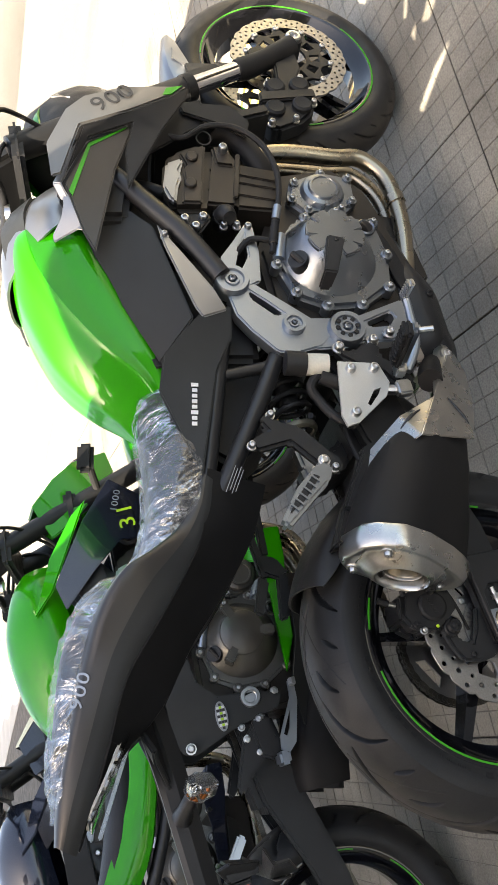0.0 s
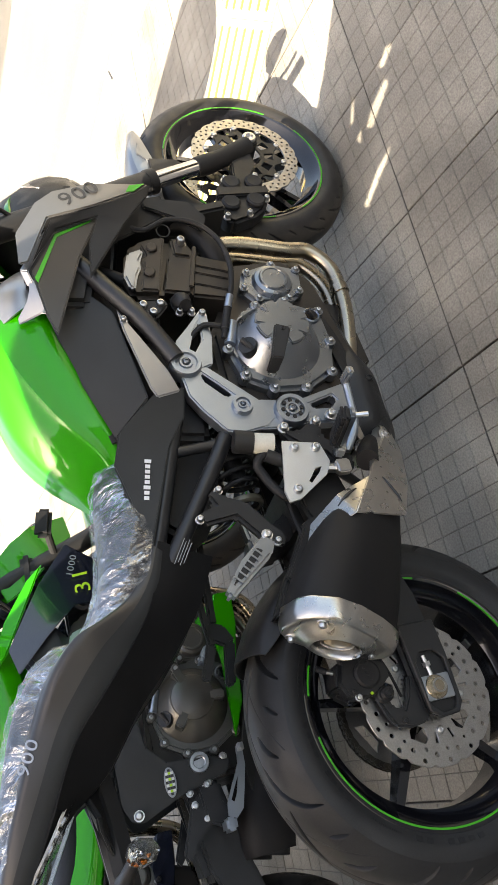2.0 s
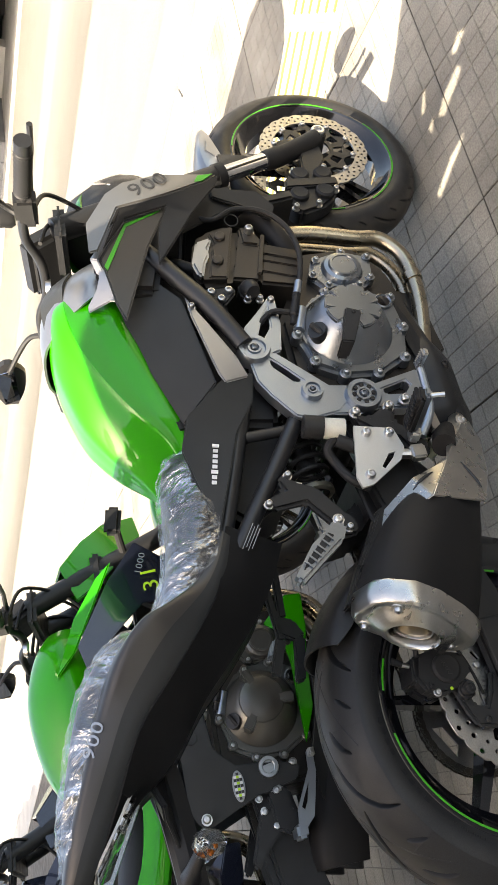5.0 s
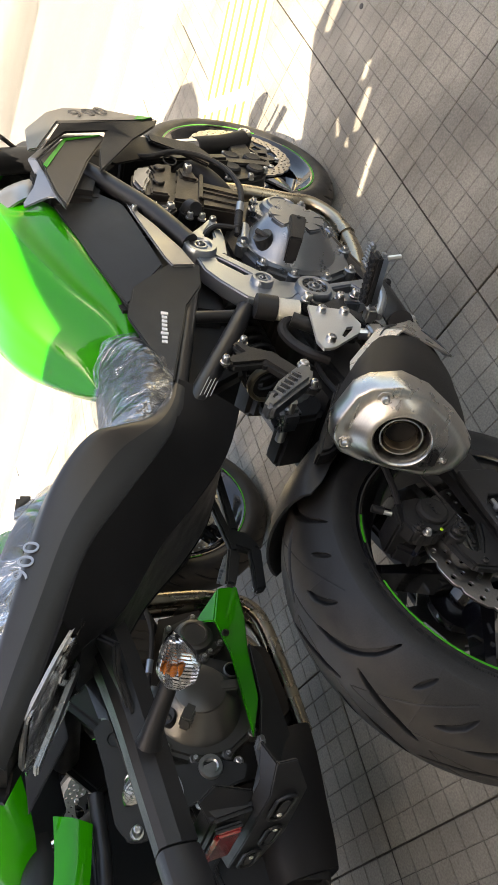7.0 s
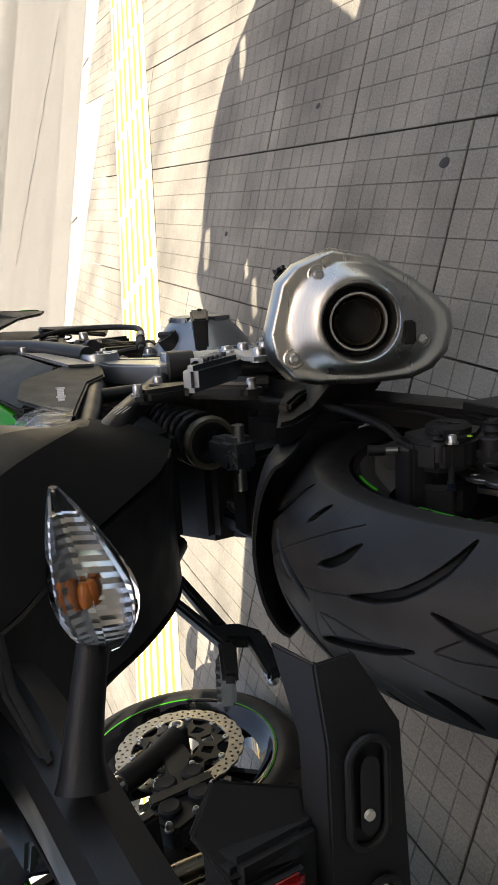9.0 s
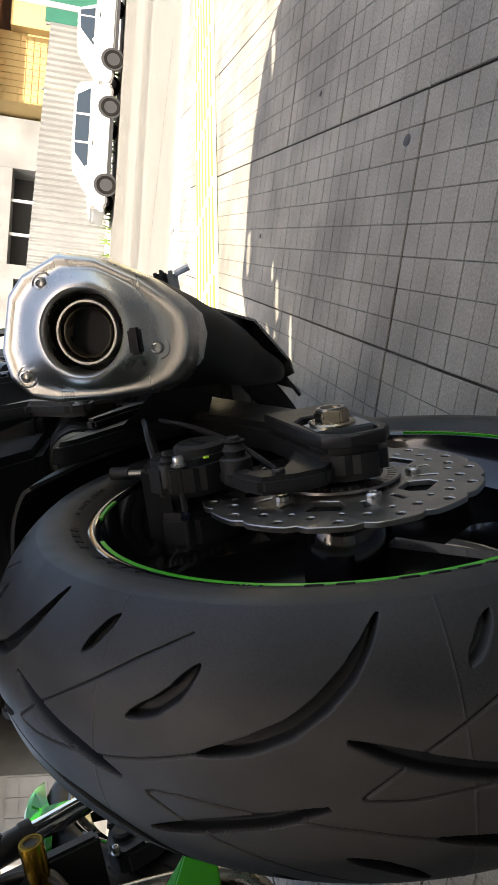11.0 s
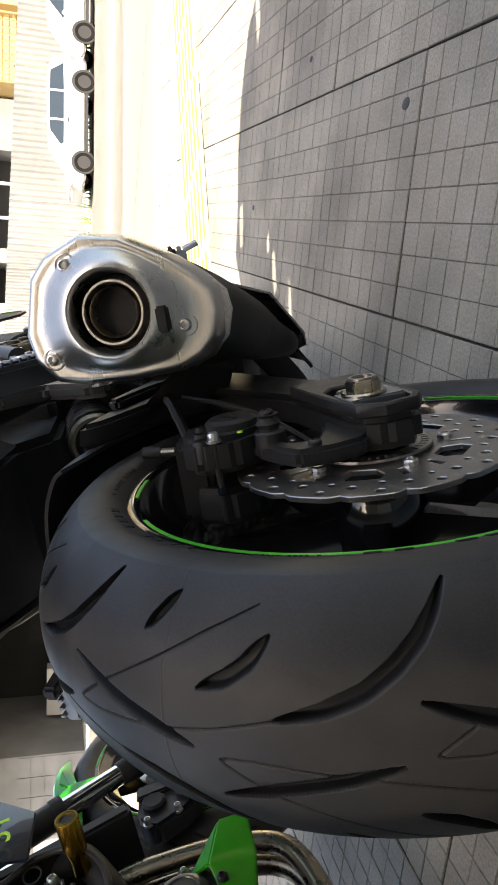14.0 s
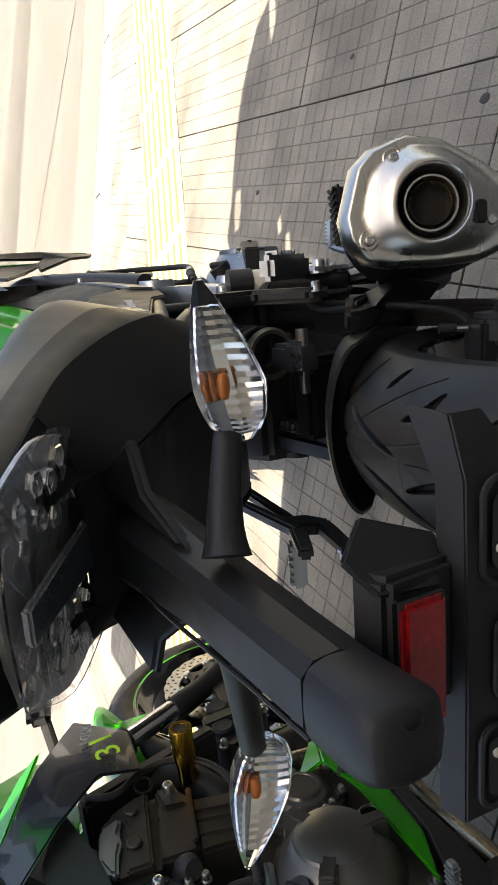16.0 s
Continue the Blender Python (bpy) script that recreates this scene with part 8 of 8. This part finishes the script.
def car(m, paint, shape, label):
    """A car along its own x, built from a side outline."""
    lower, upper, glass, length, width = shape
    c = root("car", m, label, "car", "cars parked along the road")
    body = part("body", prism(lower, -width / 2, width / 2, 0.07), paint, c)
    hw = width / 2 - 0.10
    bm = bmesh.new()
    a = [bm.verts.new((x, -hw - 0.06 * (1.15 - z), z)) for x, z in upper]
    b = [bm.verts.new((x, hw + 0.06 * (1.15 - z), z)) for x, z in upper]
    bm.faces.new(a)
    bm.faces.new(b[::-1])
    for i in range(len(a)):
        k = (i + 1) % len(a)
        bm.faces.new((a[i], b[i], b[k], a[k]))
    part("roof", rounded(bm, 0.05), paint, c)
    for quad in glass:
        for sg in (-1, 1):
            part("side_window", shell([(x, sg * (hw + 0.06 * (1.15 - z) + 0.004), z) for x, z in quad], [tuple(range(len(quad)))], 0.006, 0.0), GLASS, c)
    xs = (length * 0.19, length * 0.80)
    for x in xs:
        for sg in (-1, 1):
            # Flat dark disc stands in for the shade inside the wheel arch.
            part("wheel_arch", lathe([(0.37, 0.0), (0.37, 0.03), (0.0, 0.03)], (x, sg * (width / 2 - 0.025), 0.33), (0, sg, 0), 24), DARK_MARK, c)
            car_wheel(c, x, sg * (width / 2 - 0.08), sg)
    for x in (0.02, length - 0.02):
        part("bumper", box(x, 0, 0.42, 0.14, width * 0.96, 0.2, 0.05), paint if paint is BLACK_CAR else WHITE_CAR, c)
        for sg in (-1, 1):
            part("lamp", box(x + (0.03 if x < 1 else -0.03), sg * (width / 2 - 0.2), 0.68, 0.12, 0.3, 0.14, 0.03), REFLECT, c)
    for sg in (-1, 1):
        part("wing_mirror", box(length * 0.30, sg * (width / 2 + 0.06), 0.95, 0.08, 0.16, 0.11, 0.03), paint, c)
        part("door_handle", box(length * 0.5, sg * (width / 2 + 0.01), 0.80, 0.16, 0.025, 0.03, 0.008), DARK_MARK, c)
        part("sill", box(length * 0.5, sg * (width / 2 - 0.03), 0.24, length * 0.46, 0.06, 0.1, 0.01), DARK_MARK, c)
    return c


WAGON = ([(0.0, 0.35), (0.02, 0.72), (0.25, 0.82), (1.05, 0.90), (4.0, 0.92), (4.1, 0.8), (4.12, 0.35), (3.9, 0.25), (0.2, 0.25)],
         [(0.95, 0.88), (1.65, 1.38), (2.0, 1.44), (3.7, 1.42), (4.0, 1.28), (4.06, 0.90)],
         [[(1.20, 0.93), (1.72, 1.33), (2.05, 1.36), (2.05, 0.93)], [(2.12, 0.93), (2.12, 1.36), (2.95, 1.36), (2.95, 0.93)], [(3.02, 0.93), (3.02, 1.36), (3.6, 1.34), (3.85, 0.95)]], 4.12, 1.66)
PICKUP = ([(0.0, 0.38), (0.02, 0.76), (0.3, 0.86), (1.1, 0.92), (4.3, 0.92), (4.35, 0.4), (4.1, 0.28), (0.2, 0.28)],
          [(0.95, 0.90), (1.65, 1.42), (1.95, 1.48), (2.35, 1.47), (2.55, 0.92)],
          [[(1.2, 0.95), (1.7, 1.37), (2.1, 1.40), (2.1, 0.95)], [(2.15, 0.95), (2.15, 1.40), (2.3, 1.40), (2.42, 0.95)]], 4.35, 1.66)


def along(out, s, turn=90.0, z=ROAD_Z):
    return street(out, s, z) @ Matrix.Rotation(radians(turn), 4, "Z")


FAR_Z = -0.33


def block(name, out0, out1, s0, s1, z0, z1, material, parent=None, label="", category="", bevel=0.01):
    bm = box((out0 + out1) / 2, (s0 + s1) / 2, (z0 + z1) / 2, out1 - out0, s1 - s0, z1 - z0, bevel)
    bmesh.ops.transform(bm, matrix=street(0, 0), verts=bm.verts)
    if parent:
        return part(name, bm, material, parent, label)
    return thing(name, bm, material, label, category)


small = Matrix.Scale(0.86, 4)
car(along(16.1, -4.95, -90, FAR_Z) @ small, WHITE_CAR, WAGON, "white estate car parked against the far kerb")
car(along(16.0, -8.35, -90, FAR_Z) @ small, WHITE_CAR, PICKUP, "white pickup truck parked behind the estate car")

# corrugated fence on posts
fence = root("fence", Matrix(), "white corrugated sheet fence along the far pavement", "fence")
for k in range(5):
    s0 = -12.2 + k * 2.15
    prof = []
    n = 44
    bm = bmesh.new()
    lo, hi = [], []
    for i in range(n + 1):
        o = 19.4 + (0.035 if i % 4 in (1, 2) else -0.035)
        s = s0 + 2.14 * i / n
        top = 1.86 + 0.035 * (s + 12)
        lo.append(bm.verts.new(street(0, 0) @ Vector((o, s, FAR_Z))))
        hi.append(bm.verts.new(street(0, 0) @ Vector((o, s, top))))
    for i in range(n):
        bm.faces.new((lo[i], lo[i + 1], hi[i + 1], hi[i]))
    bmesh.ops.solidify(bm, geom=bm.faces[:], thickness=0.004)
    part("fence_panel", bm, FENCE, fence, sharp=20)
    block("fence_post", 19.45, 19.53, s0 - 0.04, s0 + 0.04, FAR_Z, 2.0, GREY_RENDER, fence)
sign = block("sign", 19.33, 19.36, -3.55, -3.05, 0.98, 1.42, WHITE_CAR, None, "small white notice with red bars on the fence", "sign")
for i in range(3):
    block("sign_bar", 19.32, 19.332, -3.5, -3.1, 1.05 + i * 0.13, 1.11 + i * 0.13, RED_SIGN, sign, bevel=0)

# bare concrete building behind the fence
conc = root("building", Matrix(), "bare grey concrete building with dark openings", "building")
block("wall", 22.0, 30.0, -10.1, -8.3, FAR_Z, 6.5, GREY_RENDER, conc)
block("wall", 22.0, 30.0, -4.9, -4.4, FAR_Z, 6.5, GREY_RENDER, conc)
block("wall", 22.0, 30.0, -3.0, 1.5, FAR_Z, 6.5, GREY_RENDER, conc)
block("wall", 22.0, 30.0, -8.3, -4.9, FAR_Z, 1.95, GREY_RENDER, conc)
block("wall", 22.0, 30.0, -8.3, -4.9, 2.95, 6.5, GREY_RENDER, conc)
block("wall", 22.0, 30.0, -4.4, -3.0, FAR_Z, 2.0, GREY_RENDER, conc)
block("wall", 22.0, 30.0, -4.4, -3.0, 2.7, 6.5, GREY_RENDER, conc)
# Dark sheet added behind the windows as the shade of the room.
block("room", 23.0, 23.1, -8.4, -2.9, 1.5, 3.2, ROOM_SHADE, conc)
for s in (-7.2, -6.0):
    block("window_bar", 22.1, 22.2, s - 0.05, s + 0.05, 1.9, 3.0, WHITE_CAR, conc)
block("roof", 21.8, 30.0, -10.2, 1.6, 6.5, 6.7, GREY_RENDER, conc)
# yellow house
house = root("house", Matrix(), "yellow tiled house with a dark green door and red roof edge", "house")
block("wall", 21.0, 29.0, -12.6, -10.2, FAR_Z, 3.6, YELLOW_WALL, house)
block("wall", 20.6, 29.0, -17.5, -12.6, FAR_Z, 3.2, YELLOW_WALL, house)
block("door", 20.54, 20.6, -14.2, -12.9, FAR_Z + 0.05, 2.1, GREEN_DOOR, house, "dark green door")
block("window", 20.54, 20.6, -16.8, -14.8, 0.5, 2.0, GLASS, house)
for i in range(7):
    block("window_bar", 20.5, 20.53, -16.7 + i * 0.28, -16.66 + i * 0.28, 0.5, 2.0, DARK_MARK, house, bevel=0)
block("roof", 20.2, 29.2, -17.7, -10.1, 3.6, 3.75, mat("clay_roof_edge", (0.45, 0.22, 0.12), 0.8, 0, 0.1, 20, 0.15, 1), house)
for i in range(7):
    for k in range(10):
        block("wall_tile", 20.97, 20.995, -12.5 + k * 0.23, -12.3 + k * 0.23, 2.0 + i * 0.22, 2.19 + i * 0.22, YELLOW_WALL, house, bevel=0)
for s, o in ((-13.9, 18.4), (-12.3, 18.6)):
    bm = tube([(o, s, FAR_Z), (o, s, 6.5)], 0.09, 14, 1)
    bmesh.ops.transform(bm, matrix=street(0, 0), verts=bm.verts)
    thing("street_pole", bm, WHITE_CAR, "white painted steel pole on the far pavement", "pole", "street poles")
# weeds along the far kerb
rng = random.Random(11)
bm = bmesh.new()
for i in range(420):
    s = rng.choice((rng.uniform(-17, -9.5), rng.uniform(-4.2, -2.4), rng.uniform(-9.5, -4)))
    o = rng.uniform(16.6, 17.4) if s > -9.5 else rng.uniform(17.5, 18.2)
    h = rng.uniform(0.1, 0.42)
    a = rng.uniform(0, TAU)
    base = street(0, 0) @ Vector((o, s, FAR_Z + 0.02))
    d = Vector((math.cos(a), math.sin(a), 0)) * 0.03
    tip = base + Vector((rng.uniform(-0.12, 0.12), rng.uniform(-0.12, 0.12), h))
    bm.faces.new([bm.verts.new(q) for q in (base - d, base + d, tip)])
thing("weeds", bm, LEAF, "tufts of green weeds along the far kerb", "weeds", kind="stuff")
# open garage down the road
gar = root("garage", Matrix(), "grey tiled garage front with a dark open bay", "building")
block("wall", 18.5, 30.0, 11.3, 20.0, FAR_Z, 5.5, DARK_WALL, gar)
block("wall", 18.5, 30.0, 1.6, 6.9, FAR_Z, 5.5, DARK_WALL, gar)
block("lintel", 18.5, 30.0, 6.9, 11.3, 2.9, 5.5, DARK_WALL, gar)
# Rear wall and shelf carry the bay's shade in their colour.
block("rear_wall", 24.0, 24.2, 6.9, 11.3, FAR_Z, 2.9, ROOM_SHADE, gar)
block("counter", 21.5, 22.2, 9.6, 11.2, FAR_Z, 0.9, WALL, gar)
block("shelf", 23.2, 23.6, 7.6, 9.2, FAR_Z, 1.5, ROOM_SHADE, gar)
block("canopy", 14.6, 18.6, 3.0, 14.0, 3.0, 3.2, GREY_RENDER, gar)
for i in range(6):
    for k in range(5):
        block("facing_tile", 18.47, 18.5, 11.35 + i * 0.6, 11.93 + i * 0.6, FAR_Z + 0.05 + k * 0.4, FAR_Z + 0.43 + k * 0.4, DARK_WALL, gar, bevel=0)

# black planter at the edge of the shade
pl = root("planter", pose(1.62, -1.90, 0, 0, 0, 12), "glossy black faceted planter on the pavement", "planter")
part("pot", lathe([(0.0, 0.0), (0.62, 0.0), (0.64, 0.02), (0.64, 0.30), (0.58, 0.30), (0.56, 0.26), (0.0, 0.26)], (0, 0, 0), (0, 0, 1), 8), GLOSS_BLACK, pl, sharp=20)
part("soil", lathe([(0.0, 0.27), (0.57, 0.27), (0.57, 0.25)], (0, 0, 0), (0, 0, 1), 8), GROUT, pl)

# ---- paving: square cement tiles, each cast as eight by eight small cells ----
TILE = 0.455
T_O, T_A = Vector((1.574, -0.216, 0.0)), math.atan2(-0.100, 0.995)


def tile_mesh(k):
    rng = random.Random(k)
    bm = bmesh.new()
    n, g = 8, 0.0008
    e = 0.0018
    s = (TILE - 2 * e) / n
    for i in range(n):
        for j in range(n):
            x0, x1 = e + i * s + g / 2, e + (i + 1) * s - g / 2
            y0, y1 = e + j * s + g / 2, e + (j + 1) * s - g / 2
            z = rng.uniform(-0.0006, 0.0006)
            b = 0.0012
            lo = [bm.verts.new((x, y, -0.0021)) for x, y in ((x0, y0), (x1, y0), (x1, y1), (x0, y1))]
            hi = [bm.verts.new((x, y, z)) for x, y in ((x0 + b, y0 + b), (x1 - b, y0 + b), (x1 - b, y1 - b), (x0 + b, y1 - b))]
            bm.faces.new(hi)
            for q in range(4):
                w = (q + 1) % 4
                bm.faces.new((lo[q], lo[w], hi[w], hi[q]))
    bmesh.ops.recalc_face_normals(bm, faces=bm.faces)
    bed = [bm.verts.new((x, y, z)) for z in (-0.0020, -0.009) for x, y in ((e, e), (TILE - e, e), (TILE - e, TILE - e), (e, TILE - e))]
    bm.faces.new(bed[:4]).material_index = 1
    for q in range(4):
        w = (q + 1) % 4
        bm.faces.new((bed[4 + q], bed[4 + w], bed[w], bed[q])).material_index = 1
    me = bpy.data.meshes.new("paving_tile")
    bm.to_mesh(me)
    bm.free()
    me.materials.append(PAVER)
    me.materials.append(GROOVE)
    return me


TILES = [tile_mesh(k) for k in range(4)]
pave = bpy.data.objects["pavement"]
turn_t = Matrix.Rotation(T_A, 4, "Z")
far_tiles = []
rng = random.Random(5)
for i in range(-12, 8):
    for j in range(-12, 16):
        m = Matrix.Translation(T_O) @ turn_t @ Matrix.Translation((i * TILE, j * TILE, 0))
        c = m @ Vector((TILE / 2, TILE / 2, 0))
        if (c - KERB_A).dot(KERB_N) > -0.3:
            continue
        if -1.8 < c.x < 4.2 and -2.6 < c.y < 2.6:
            ob = part("paving_tile", TILES[rng.randrange(4)], PAVER, pave)
            ob.matrix_local = m @ pose(0, 0, rng.uniform(-0.001, 0.001), rng.uniform(-0.15, 0.15), rng.uniform(-0.15, 0.15), 0)
        else:
            far_tiles.append(m)
bm = bmesh.new()
for m in far_tiles:
    lo = [bm.verts.new(m @ Vector(v)) for v in ((0.003, 0.003, -0.001), (TILE - 0.003, 0.003, -0.001), (TILE - 0.003, TILE - 0.003, -0.001), (0.003, TILE - 0.003, -0.001))]
    bm.faces.new(lo)
thing("paving", bm, PAVER, "grey cement tiles further along the pavement", "pavement", kind="stuff")
